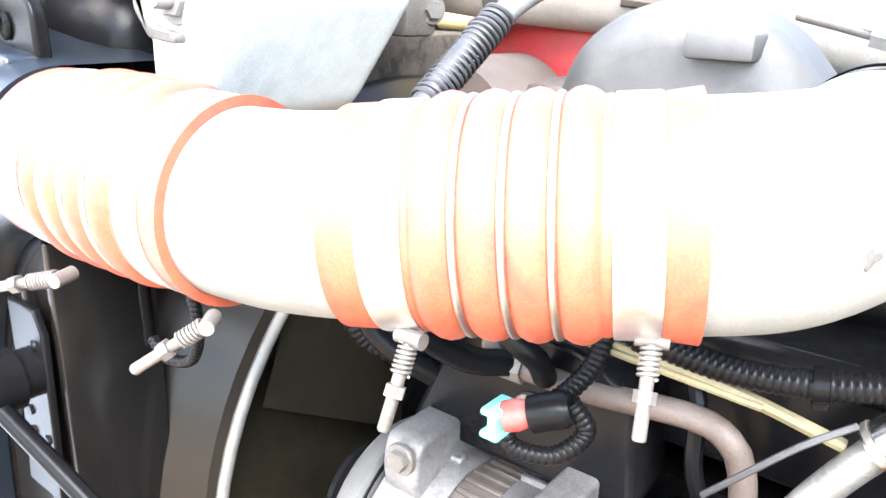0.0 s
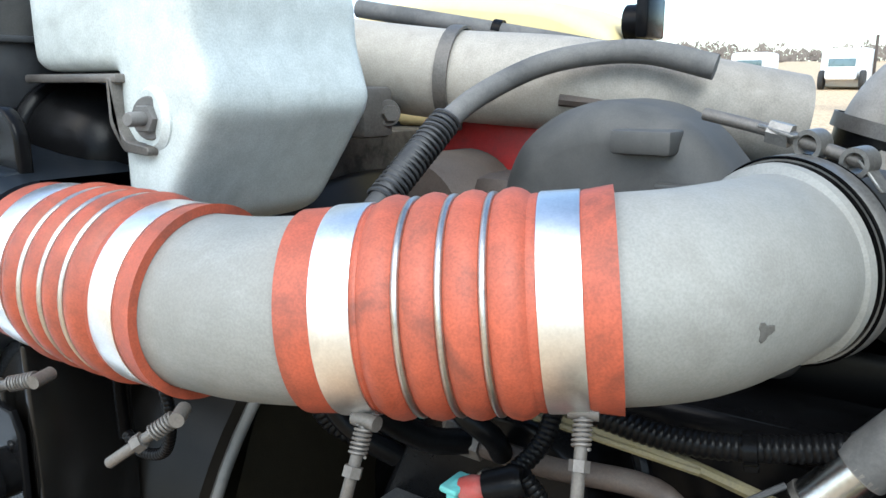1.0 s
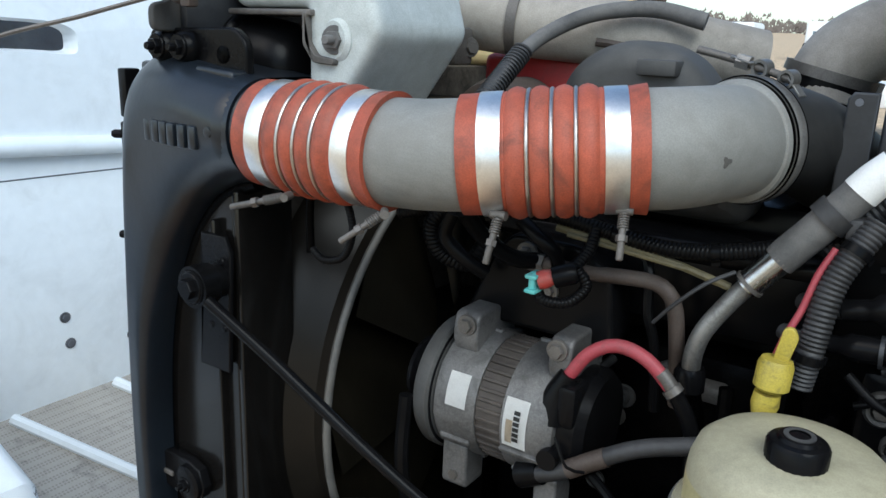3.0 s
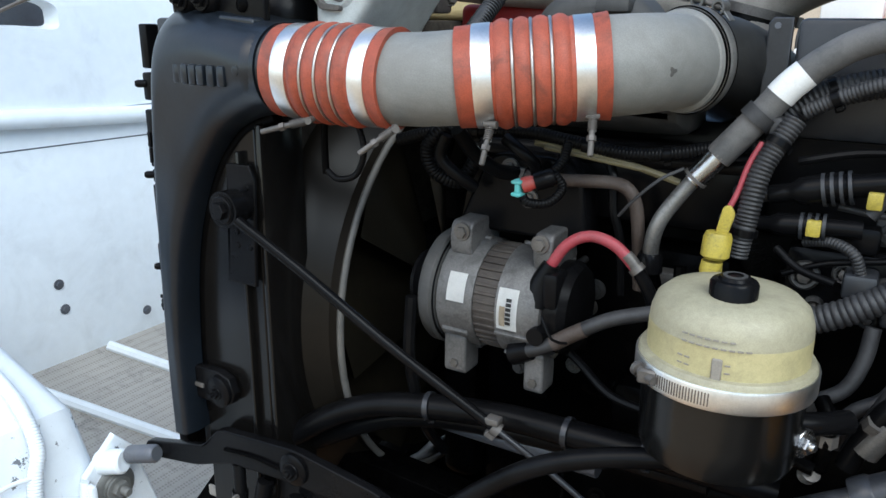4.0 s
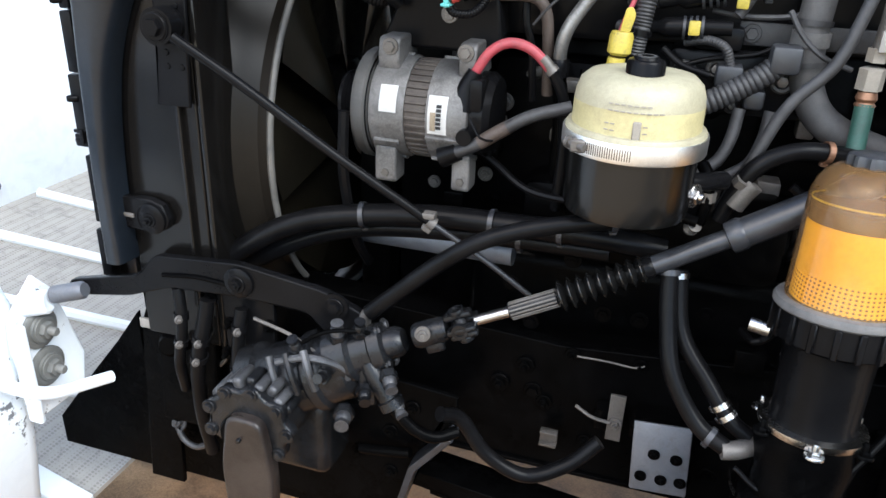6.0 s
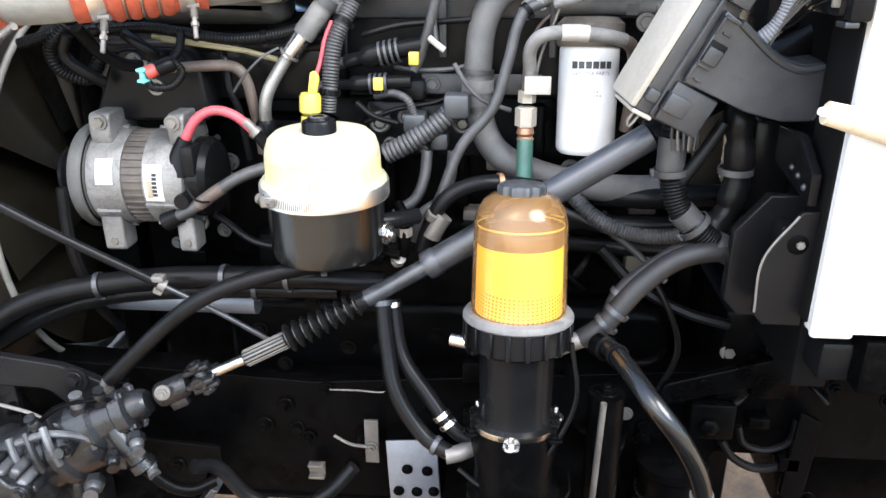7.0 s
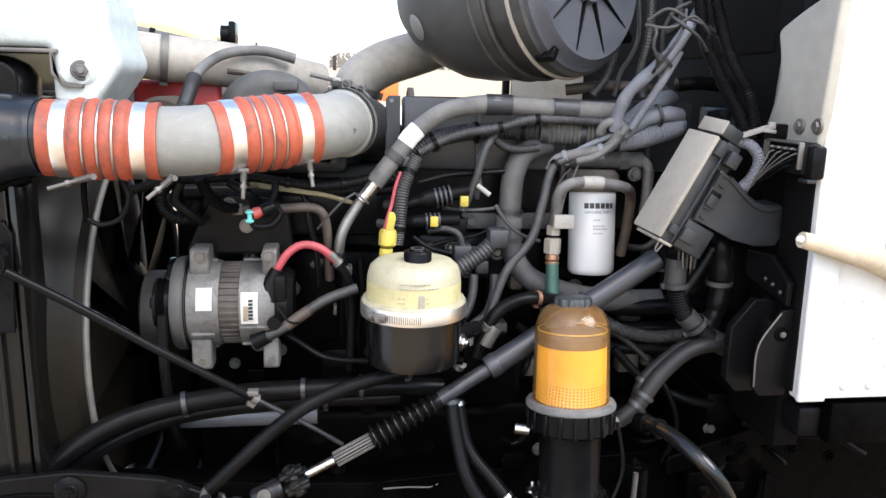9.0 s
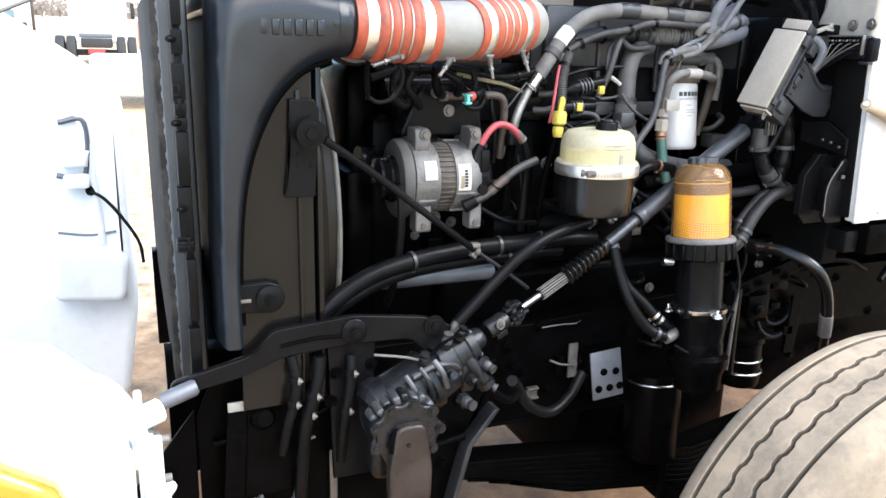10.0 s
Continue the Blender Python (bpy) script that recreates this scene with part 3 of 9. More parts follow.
def build_trees():
    """A far belt of bare trees: trunks with many thin uneven twig clumps."""
    rnd = random.Random(4)
    verts, faces = [], []
    for k in range(620):
        a = radians(20 + 140 * k / 620 + rnd.uniform(-0.2, 0.2))
        d = rnd.uniform(150, 200)
        x, y = d * math.cos(a), d * math.sin(a)
        h = rnd.uniform(2.8, 5.2) * (0.8 + 0.4 * noise.noise(Vector((a * 6, 0, 0))))
        base = ground_height(x, y) - 0.3
        i = len(verts)
        verts += [(x - 0.12, y, base), (x + 0.12, y, base), (x, y - 0.12, base), (x, y, base + h)]
        faces += [(i, i + 2, i + 3), (i + 2, i + 1, i + 3), (i + 1, i, i + 3)]
        for j in range(38):
            u = rnd.uniform(0.12, 1.0)
            w = (0.35 + 1.9 * math.sin(math.pi * min(1, u * 0.92 + 0.04))) * rnd.uniform(0.2, 1.0)
            g = rnd.uniform(0, 6.283)
            c = Vector((x + w * math.cos(g), y + w * math.sin(g), base + h * u))
            s = rnd.uniform(0.16, 0.42)
            i = len(verts)
            for q in ((1, 0, 0.2), (-0.6, 0.8, 0), (-0.5, -0.8, -0.2), (0.1, 0, 1.9)):
                verts.append(tuple(c + Vector(q) * s * rnd.uniform(0.6, 1.3)))
            faces += [(i, i + 1, i + 2), (i, i + 1, i + 3), (i + 1, i + 2, i + 3), (i + 2, i, i + 3)]
    me = bpy.data.meshes.new("tree_line")
    me.from_pydata(verts, [], faces)
    me.materials.append(TREES)
    tagged(new("tree_line", me), "far grey-brown belt of bare winter trees", "trees", kind="stuff")


def far_wheel(owner, x, y, z, r=0.52, w=0.27, axis=(0, 1, 0)):
    prof = [(0, -w / 2), (r * 0.55, -w / 2), (r * 0.6, -w / 2 - 0.02), (r * 0.95, -w / 2 + 0.01), (r, -w / 2 + 0.05), (r, w / 2 - 0.05), (r * 0.95, w / 2), (r * 0.6, w / 2), (0, w / 2)]
    return part("wheel", lathe(prof, (x, y, z), axis, 24), FARDARK, owner, "dark tyre")


def build_far_truck():
    """The tractor that stands with its rear axle towards the viewer."""
    x0, y0 = -1.45, 27.0
    z0 = ground_height(x0, y0)
    t = thing("parked_tractor", (x0, y0, z0), "white road tractor parked with its twin rear tyres in view", "truck")
    for dx in (-1.08, -0.75, 0.75, 1.08):
        far_wheel(t, x0 + dx, y0, z0 + 0.5, axis=(1, 0, 0))
    part("axle", box((x0 - 0.7, y0 - 0.1, z0 + 0.40), (x0 + 0.7, y0 + 0.1, z0 + 0.6), 0.05), FARDARK, t)
    part("chassis", box((x0 - 0.45, y0 - 0.4, z0 + 0.65), (x0 + 0.45, y0 + 3.5, z0 + 0.95), 0.03), FARDARK, t)
    part("tail_light", box((x0 - 0.25, y0 - 0.47, z0 + 0.45), (x0 + 0.25, y0 - 0.42, z0 + 0.62), 0.01), RED, t, "red tail light bar")
    part("coupling_plate", box((x0 - 0.5, y0 - 0.2, z0 + 0.96), (x0 + 0.5, y0 + 0.9, z0 + 1.1), 0.03), GALV, t)
    part("cab", box((x0 - 0.95, y0 + 3.0, z0 + 0.8), (x0 + 1.0, y0 + 5.2, z0 + 3.6), 0.12), FARWHITE, t, "white sleeper cab")
    part("mirror", box((x0 + 1.15, y0 + 4.8, z0 + 1.7), (x0 + 1.3, y0 + 5.0, z0 + 2.3), 0.03), FARDARK, t)


def build_far_rig():
    x0, y0 = -6.55, 47.0
    z0 = ground_height(x0, y0)
    t = thing("distant_truck", (x0, y0, z0), "white conventional truck standing far off in the yard", "truck")
    part("cab", box((x0 - 1.2, y0, z0 + 0.1), (x0 + 1.2, y0 + 3, z0 + 2.2), 0.2), FARWHITE, t)
    part("windscreen", box((x0 - 0.8, y0 - 0.04, z0 + 0.9), (x0 + 0.55, y0 + 0.02, z0 + 1.65), 0.02), FARGLASS, t, "grey-green glass")
    part("grille", box((x0 - 0.75, y0 - 1.3, z0 + 0.5), (x0 + 0.75, y0 + 0.1, z0 + 1.2), 0.15), FARWHITE, t)
    part("exhaust_pipe", box((x0 + 1.25, y0 + 1, z0 + 0.6), (x0 + 1.4, y0 + 1.15, z0 + 2.9), 0.03), RUST, t, "exhaust stack")
    for dx in (-1, 1):
        far_wheel(t, x0 + dx, y0 - 0.4, z0 + 0.5, axis=(1, 0, 0))
    rnd = random.Random(8)
    for k, (bx, w, h) in enumerate(((-6.5, 2.4, 2.3), (4.2, 2.6, 2.4), (-11.0, 2.5, 2.2))):
        tx = x0 + bx
        t = thing("distant_truck", (tx, y0 + 6, z0), "pale truck standing far off in the yard", "truck")
        part("cab", box((tx - w / 2, y0 + 6, z0 + 0.9), (tx + w / 2, y0 + 9, z0 + h), 0.2), FARWHITE, t)
        part("windscreen", box((tx - w / 3, y0 + 5.96, z0 + 1.35), (tx + w / 3, y0 + 6.02, z0 + h - 0.5), 0.02), FARGLASS, t)
        for dx in (-0.9, 0.9):
            far_wheel(t, tx + dx, y0 + 6.4, z0 + 0.5, axis=(1, 0, 0))


def build_trailers():
    x0, y0 = 1.9, 30.0
    z0 = ground_height(x0, y0)
    t = thing("orange_trailer", (x0, y0, z0), "orange dump trailer standing behind the flatbed", "trailer")
    part("bed", box((x0 - 1.95, y0, z0 + 0.45), (x0 + 0.45, y0 + 5, z0 + 1.62), 0.06), ORTRAIL, t)
    part("tailgate", box((x0 - 0.9, y0 - 0.06, z0 + 0.65), (x0 - 0.5, y0 + 0.02, z0 + 1.38), 0.02), FARWHITE, t, "pale panel")
    for k in range(8):
        part("marker_light", box((x0 - 1.85 + 0.31 * k, y0 - 0.05, z0 + 0.47), (x0 - 1.75 + 0.31 * k, y0 - 0.005, z0 + 0.53), 0.01), FARWHITE, t)
    for dx in (-1.0, 1.0):
        far_wheel(t, x0 + dx, y0 + 1.0, z0 + 0.5, axis=(1, 0, 0))
    x1, y1 = 2.4, 14.0
    z1 = ground_height(x1, y1)
    f = thing("flatbed_trailer", (x1, y1, z1), "white flatbed trailer with red and white edge tape", "trailer")
    part("deck", box((x1 - 3.6, y1, z1 + 0.62), (x1 + 7, y1 + 2.4, z1 + 0.99), 0.03), FARWHITE, f)
    part("rail", box((x1 - 2.6, y1 + 0.4, z1 + 0.40), (x1 + 6.8, y1 + 0.5, z1 + 0.62), 0.02), FARDARK, f)
    for k in range(9):
        part("reflector", box((x1 - 1.75 + 0.7 * k, y1 - 0.012, z1 + 0.74), (x1 - 1.6 + 0.7 * k, y1 - 0.002, z1 + 0.78), 0.0), RED, f)
    for dx in (3.5, 5.0):
        far_wheel(f, x1 + dx, y1 + 0.2, z1 + 0.5)


# ---- the truck's frame, cab, hood and wheel ----


def build_frame_rails():
    t = thing("chassis_frame", (0.6, 0.5, 0.72), "black steel chassis rail of the truck", "truck frame", kind="structure")
    part("rail", plate([(-0.55, 0.60), (0.0, 0.588), (0.94, 0.588), (1.02, 0.73), (2.6, 0.73), (2.6, 0.90), (1.06, 0.90), (0.30, 0.84), (-0.10, 0.86), (-0.55, 0.88)], 0.47, 0.53), OILY, t)
    part("lower_flange", box((0.0, 0.462, 0.579), (0.93, 0.53, 0.588), 0.003), OILY, t)
    part("rail", plate([(-0.55, 0.58), (2.6, 0.56), (2.6, 0.84), (-0.10, 0.86), (-0.55, 0.88)], 1.30, 1.36), OILY, t)
    part("cross_member", box((-0.52, 0.53, 0.74), (-0.40, 1.30, 0.84), 0.01), OILY, t)
    part("cross_member", merge(box((0.72, 0.60, 0.30), (1.10, 1.28, 0.68), 0.03), box((0.78, 0.70, 0.14), (1.04, 1.20, 0.32), 0.03)), OILY, t, "oily black cross member")
    part("cross_member", box((-0.47, 0.70, 0.57), (0.10, 1.29, 0.668), 0.012), OILY, t)
    part("cross_member", box((0.56, 0.62, 0.20), (0.74, 1.25, 0.57), 0.03), OILY, t)
    for k in range(6):
        x = -0.05 + 0.31 * k
        part("bolt", bolt_mesh((x, 0.468, 0.64 + 0.1 * (k % 2)), (0, -1, 0), 0.011), OILY, t)
    ax = thing("front_axle", (0.85, 0.6, 0.42), "black steel front axle beam under the engine", "axle", kind="structure")
    part("beam", box((0.79, -0.02, 0.20), (0.91, 1.8, 0.29), 0.02), OILY, ax)
    part("knuckle", merge(box((0.77, 0.10, 0.26), (0.93, 0.28, 0.52), 0.03), lathe([(0, 0), (0.03, 0), (0.03, 0.12), (0, 0.13)], (0.85, 0.22, 0.50), (0, 0.05, 1), 18)), OILY, ax)
    part("brake_drum", lathe([(0, 0), (0.19, 0), (0.205, 0.012), (0.205, 0.03), (0.195, 0.036), (0.195, 0.15), (0.21, 0.155), (0.21, 0.175), (0, 0.18)], (0.85, 0.005, 0.42), (0, 1, 0), 44), OILY, ax, "oily brake drum")
    part("brake_chamber", lathe([(0, 0), (0.055, 0), (0.065, 0.012), (0.065, 0.05), (0.07, 0.055), (0.07, 0.066), (0.062, 0.072), (0.055, 0.11), (0, 0.115)], (0.98, 0.26, 0.52), (-0.9, 0.2, 0.3), 28), OILY, ax)
    part("u_bolt", tube([(0.74, 0.44, 0.44), (0.74, 0.44, 0.30), (0.74, 0.44, 0.22)], 0.011, 10), OILY, ax)
    part("u_bolt", tube([(0.96, 0.44, 0.46), (0.96, 0.44, 0.32), (0.96, 0.44, 0.22)], 0.011, 10), OILY, ax)
    sp = thing("leaf_spring", (0.4, 0.39, 0.5), "black leaf spring pack under the rail", "spring")
    for k in range(7):
        a, b, q = -0.10 + 0.06 * k, 1.72 - 0.1 * k, 0.017 * k
        part("leaf", plate([(a, 0.524 - q), (0.45, 0.460 - q), (0.85, 0.402 - q), (1.25, 0.47 - q), (b, 0.56 - q), (b, 0.545 - q), (1.25, 0.455 - q), (0.85, 0.387 - q), (0.45, 0.445 - q), (a, 0.509 - q)], 0.455, 0.535, bevel=0.002), OILY, sp)
    lk = thing("drag_link", (0.1, 0.2, 0.5), "black steering drag link rod", "steering rod")
    part("rod", tube([(-0.125, 0.20, 0.50), (0.2, 0.20, 0.44), (0.72, 0.14, 0.42)], 0.018), OILY, lk)
    part("ball_joint", lathe([(0, -0.03), (0.03, -0.025), (0.034, 0), (0.03, 0.025), (0, 0.03)], (-0.125, 0.20, 0.50), (0, 1, 0), 20), OILY, lk)
    part("pitman_arm", plate(rounded([(-0.16, 0.48), (-0.09, 0.48), (-0.08, 0.70), (-0.095, 0.80), (-0.155, 0.80), (-0.17, 0.70)], 3, 0.02), 0.150, 0.178, bevel=0.006), PITMAN, lk, "black pitman arm with a rusty edge")


def build_cab():
    c = thing("cab", (1.5, 0.9, 1.0), "white truck cab side with riveted lower edge", "truck cab", kind="structure")
    tilt = Matrix(((1, 0, 0.036, -0.040), (0, 1, 0.075, -0.083), (0, 0, 1, 0), (0, 0, 0, 1)))
    part("side_panel", moved(box((1.024, 0.200, 1.113), (2.6, 0.225, 2.35), 0.004), tilt), CABWHITE, c)
    part("edge_flange", moved(box((1.020, 0.212, 1.12), (1.046, 0.30, 2.35), 0.006), tilt), FIREWALL, c, "dark inner flange")
    # outline holds only the light beige area; the flange beyond it is black
    inner = rounded([(0.206, 1.508), (0.372, 1.508), (0.366, 1.565), (0.350, 1.60), (0.334, 1.648), (0.342, 1.70), (0.356, 1.738), (0.28, 1.768), (0.18, 1.80)], 4, 0.02)
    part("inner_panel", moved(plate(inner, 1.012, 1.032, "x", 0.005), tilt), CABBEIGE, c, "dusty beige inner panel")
    # added pale sheet stands in for the bright outside seen past the engine
    part("far_pale_sheet", box((0.803, 1.585, 1.45), (1.05, 1.605, 1.90), 0.006), CABBEIGE, c, "pale sheet for the bright view outside")
    part("far_post", box((0.775, 1.585, 1.40), (0.799, 1.61, 1.90), 0.004), BLACK, c, "black post")
    part("firewall", box((1.050, 0.292, 0.98), (1.10, 1.62, 2.35), 0.004), FIREWALL, c, "black insulated firewall")
    part("far_side_panel", box((1.05, 1.62, 1.1), (2.6, 1.645, 2.35), 0.004), CABWHITE, c)
    part("cowl", box((1.044, 0.43, 1.70), (1.10, 1.62, 2.30), 0.01), FIREWALL, c, "black upper firewall panel")
    part("mount_beam", box((1.00, 0.46, 0.845), (1.14, 1.45, 1.015), 0.01), OILY, c, "black cab mount beam")
    part("roof", box((1.10, 0.295, 2.35), (2.6, 1.645, 2.40), 0.01), CABWHITE, c)
    part("floor_pan", box((1.06, 0.24, 1.02), (2.6, 1.62, 1.08), 0.01), BLACK, c)
    part("rear_panel", box((2.58, 0.295, 1.08), (2.60, 1.62, 2.35), 0.004), CABWHITE, c)
    part("lower_step", box((1.10, 0.21, 1.02), (1.30, 0.27, 1.10), 0.008), OILY, c, "dark step bracket")
    part("seam_strip", tube([(0.990, 0.190, 1.396), (1.03, 0.191, 1.386), (1.07, 0.192, 1.376), (1.145, 0.194, 1.354), (1.25, 0.195, 1.305), (1.36, 0.195, 1.235), (1.50, 0.195, 1.14)], 0.018, 10, taper=lambda u: 0.75 + 0.75 * min(1.0, 2.5 * u)), STRIP, c, "tan felt weather strip")
    part("strip_tip", lathe([(0, 0), (0.005, 0.001), (0.006, 0.006), (0.004, 0.012), (0, 0.012)], (0.993, 0.188, 1.396), (-1, 0, 0.2), 14), LABEL, c, "white torn tip")
    part("front_fold", moved(box((1.0225, 0.193, 1.110), (1.074, 0.206, 1.374), 0.005, 3), tilt), CABWHITE, c)
    for k in range(9):
        part("rivet", lathe([(0.007, 0), (0.006, 0.002), (0.003, 0.0035), (0, 0.004)], (1.06 + 0.048 * k, 0.200, 1.135), (0, -1, 0), 14), CABWHITE, c)
    for x, z in ((1.10, 1.285), (1.135, 1.285), (1.16, 1.22), (1.185, 1.17)):
        part("rivet", lathe([(0.005, 0), (0.004, 0.002), (0, 0.003)], (x, 0.117 + 0.075 * z, z), (0, -1, 0), 14), CABWHITE, c)
    for y, z in ((0.290, 1.573), (0.240, 1.575)):
        part("bolt", bolt_mesh((1.0275, y, z), (-1, 0, 0), 0.009, stud=0.006), STEEL, c, "bolt with washer")
    part("vent_slot", box((1.165, 0.217, 1.375), (1.185, 0.228, 1.405), 0.001), BLACK, c)
    part("vent_slot", box((1.20, 0.2165, 1.368), (1.225, 0.228, 1.398), 0.001), BLACK, c)
    # hinge cheeks on the firewall
    h = thing("hood_latch_bracket", (1.0, 0.25, 1.1), "pair of black steel bracket cheeks bolted to the cab", "bracket")
    out = [(0.938, 1.118), (0.940, 1.218), (0.980, 1.268), (1.05, 1.268), (1.05, 1.095), (0.958, 1.095)]
    part("cheek", plate(out, 0.285, 0.305), BLACK, h)
    out2 = [(0.962, 1.122), (0.964, 1.200), (1.004, 1.262), (1.0255, 1.264), (1.0255, 1.106), (0.976, 1.106)]
    part("cheek", plate(out2, 0.236, 0.246), BLACK, h)
    part("spacer", box((0.985, 0.246, 1.13), (1.03, 0.286, 1.24), 0.004), BLACK, h)
    part("cheek_hole", lathe([(0, 0), (0.011, 0), (0.013, 0.001), (0.011, 0.002), (0, 0.0015)], (1.004, 0.236, 1.220), (0, -1, 0), 24), OILY, h)
    part("pin", lathe([(0, 0), (0.006, 0), (0.005, 0.003), (0, 0.004)], (1.007, 0.2345, 1.2195), (0, -1, 0), 7), STEEL, h, "worn pin in the hole")
    # thin pale tube draws the highlight along the cheek's edge
    part("edge", tube([(0.9635, 0.235, 1.125), (0.9645, 0.235, 1.199), (1.0, 0.235, 1.258)], 0.0016, 6), STEEL, h, "pale line for the edge highlight")


def build_hood():
    """The hood, tipped forward: its underside stands up before the radiator."""
    h = thing("tilted_hood", (-1.2, 0.8, 0.3), "white fibreglass hood tipped forward, underside facing the engine", "hood")
    wall = box((-1.70, -0.30, 0.52), (-1.66, 2.0, 1.33), 0.006)
    part("underside", wall, HOOD, h)
    up = bmesh.new()
    # upper underside with an oval opening
    cy, cz, ry, rz = 0.75, 1.615, 0.18, 0.036
    n = 40
    inner = [(cy + ry * math.copysign(abs(math.cos(a)) ** 0.38, math.cos(a)), cz + rz * math.copysign(abs(math.sin(a)) ** 0.45, math.sin(a)) - 0.014 * math.cos(a)) for a in [2 * math.pi * k / n for k in range(n)]]
    rect = []
    for y, z in inner:
        dy, dz = y - cy, z - cz
        s = min(1.25 / max(abs(dy), 1e-6), (1.10 if dz > 0 else 0.285) / max(abs(dz), 1e-6))
        rect.append((cy + dy * s, cz + dz * s))
    vi = [up.verts.new((-1.665 - 0.03, y, z)) for y, z in inner]
    vm = [up.verts.new((-1.64, cy + (y - cy) * 1.06, cz + (z - cz) * 1.2)) for y, z in inner]
    vo = [up.verts.new((-1.64 - 0.12 * max(0, z - 1.7), y, z)) for y, z in rect]
    vb = [up.verts.new((-1.72 - 0.12 * max(0, z - 1.7), y, z)) for y, z in rect]
    for a, b in ((vi, vm), (vm, vo), (vo, vb)):
        for k in range(n):
            j = (k + 1) % n
            up.faces.new((a[k], a[j], b[j], b[k]))
    part("upper_underside", up, HOOD, h)
    part("slot_backing", box((-1.80, 0.5, 1.5), (-1.76, 1.0, 1.75), 0.004), GALV, h, "dull grey duct behind the oval slot")
    part("ledge", tube([(-1.655, -0.3, 1.345), (-1.64, 0.5, 1.335), (-1.64, 1.2, 1.30), (-1.655, 2.0, 1.29)], 0.028, 10), HOOD, h, "moulded ledge")
    part("crease", tube([(-1.660, 0.35, 1.235), (-1.660, 0.75, 1.232), (-1.660, 1.25, 1.226)], 0.0022, 6), GALV, h, "thin grey seam")
    for p in ((-1.66, 0.836, 0.805), (-1.66, 0.845, 0.72), (-1.66, 1.14, 0.62)):
        part("bolt", bolt_mesh(p, (1, 0, 0), 0.011), GALV, h)
    # grille lying low
    slope = (0.55 - 0.27) / 0.86

    def gz(x):
        return 0.55 - slope * (x + 1.66)
    g = part("grille_mesh", plate([(-1.66, gz(-1.66)), (-0.72, gz(-0.72)), (-0.72, gz(-0.72) - 0.012), (-1.66, gz(-1.66) - 0.012)], 0.32, 1.75, bevel=0), MESHPL, h, "grey perforated grille mesh")
    for y0 in (0.39, 0.707, 1.025, 1.34):
        xs = [-1.64, -1.30, -0.96, -0.74]
        part("grille_bar", tube([(x, y0 + 0.43 * (x + 1.5), gz(x) + 0.012) for x in xs], 0.017, 8), HOOD, h, "white grille bar")
    for y in (0.36, 1.74):
        part("grille_border", plate([(-1.66, gz(-1.66) + 0.03), (-0.70, gz(-0.70) + 0.03), (-0.70, gz(-0.70) - 0.02), (-1.66, gz(-1.66) - 0.02)], y - 0.03, y + 0.03, bevel=0.004), HOOD, h)
    # near fender
    f = plate([(-1.69, 0.22), (-0.80, 0.16), (-0.66, 0.35), (-0.62, 0.60), (-0.615, 0.86), (-0.66, 0.955), (-0.90, 1.045), (-1.20, 1.12), (-1.69, 1.2)], -0.20, 0.245, bevel=0.045, steps=5)
    part("outer_fender", plate([(-1.69, 0.22), (-0.80, 0.16), (-0.64, 0.40), (-0.605, 0.80), (-0.61, 1.10), (-0.68, 1.17), (-1.0, 1.22), (-1.69, 1.25)], -0.36, -0.12, bevel=0.07, steps=5), HOOD, h, "white outer fender")
    part("near_fender", f, CHIPPED, h, "white fender with chipped paint")
    part("headlamp", lathe([(0, 0.05), (0.06, 0.047), (0.085, 0.03), (0.09, 0.0), (0, 0.0)], (-0.76, -0.355, 0.78), (0.25, -1, 0.1), 32), FARGLASS, h, "clear lamp lens")
    part("turn_lamp", plate([(-0.80, 1.00), (-0.66, 1.00), (-0.650, 1.06), (-0.668, 1.098), (-0.71, 1.128), (-0.80, 1.145)], -0.376, -0.33, bevel=0.010), ORLENS, h, "orange turn lamp lens")
    part("far_fender", plate(rounded([(-1.69, 0.22), (-0.66, 0.22), (-0.60, 0.60), (-0.615, 0.80), (-0.612, 1.02), (-0.605, 1.29), (-0.70, 1.395), (-0.81, 1.475), (-1.0, 1.60), (-1.69, 2.0)], 4, 0.05), 1.70, 2.2, bevel=0.03), HOOD, h, "far white fender")
    part("inner_brace", plate([(-0.80, 1.09), (-0.724, 1.09), (-0.715, 1.14), (-0.80, 1.15)], 1.65, 1.70, bevel=0.012), HOOD, h)
    part("inner_brace", box((-0.80, 1.64, 1.02), (-0.72, 1.70, 1.065), 0.012), HOOD, h)
    part("inner_brace", plate(rounded([(-0.86, 0.65), (-0.64, 0.63), (-0.62, 0.78), (-0.70, 0.815), (-0.85, 0.815)], 3, 0.03), 1.60, 1.70, bevel=0.02), HOOD, h)
    part("brace_edge", tube([(-0.86, 1.695, 1.36), (-0.74, 1.695, 1.25), (-0.71, 1.695, 1.02), (-0.70, 1.695, 0.82)], 0.012, 8), HOOD, h)
    part("lamp_bracket", tube([(-0.800, 1.690, 1.235), (-0.725, 1.690, 1.232), (-0.735, 1.690, 1.055), (-0.820, 1.690, 1.060)], 0.009, 8), GALV, h, "grey lamp bracket")
    part("grommet", lathe([(0, 0), (0.018, 0), (0.016, 0.012), (0.007, 0.016), (0, 0.012)], (-0.722, 1.697, 1.004), (0, -1, 0.1), 20), BLACK, h, "black cable grommet")
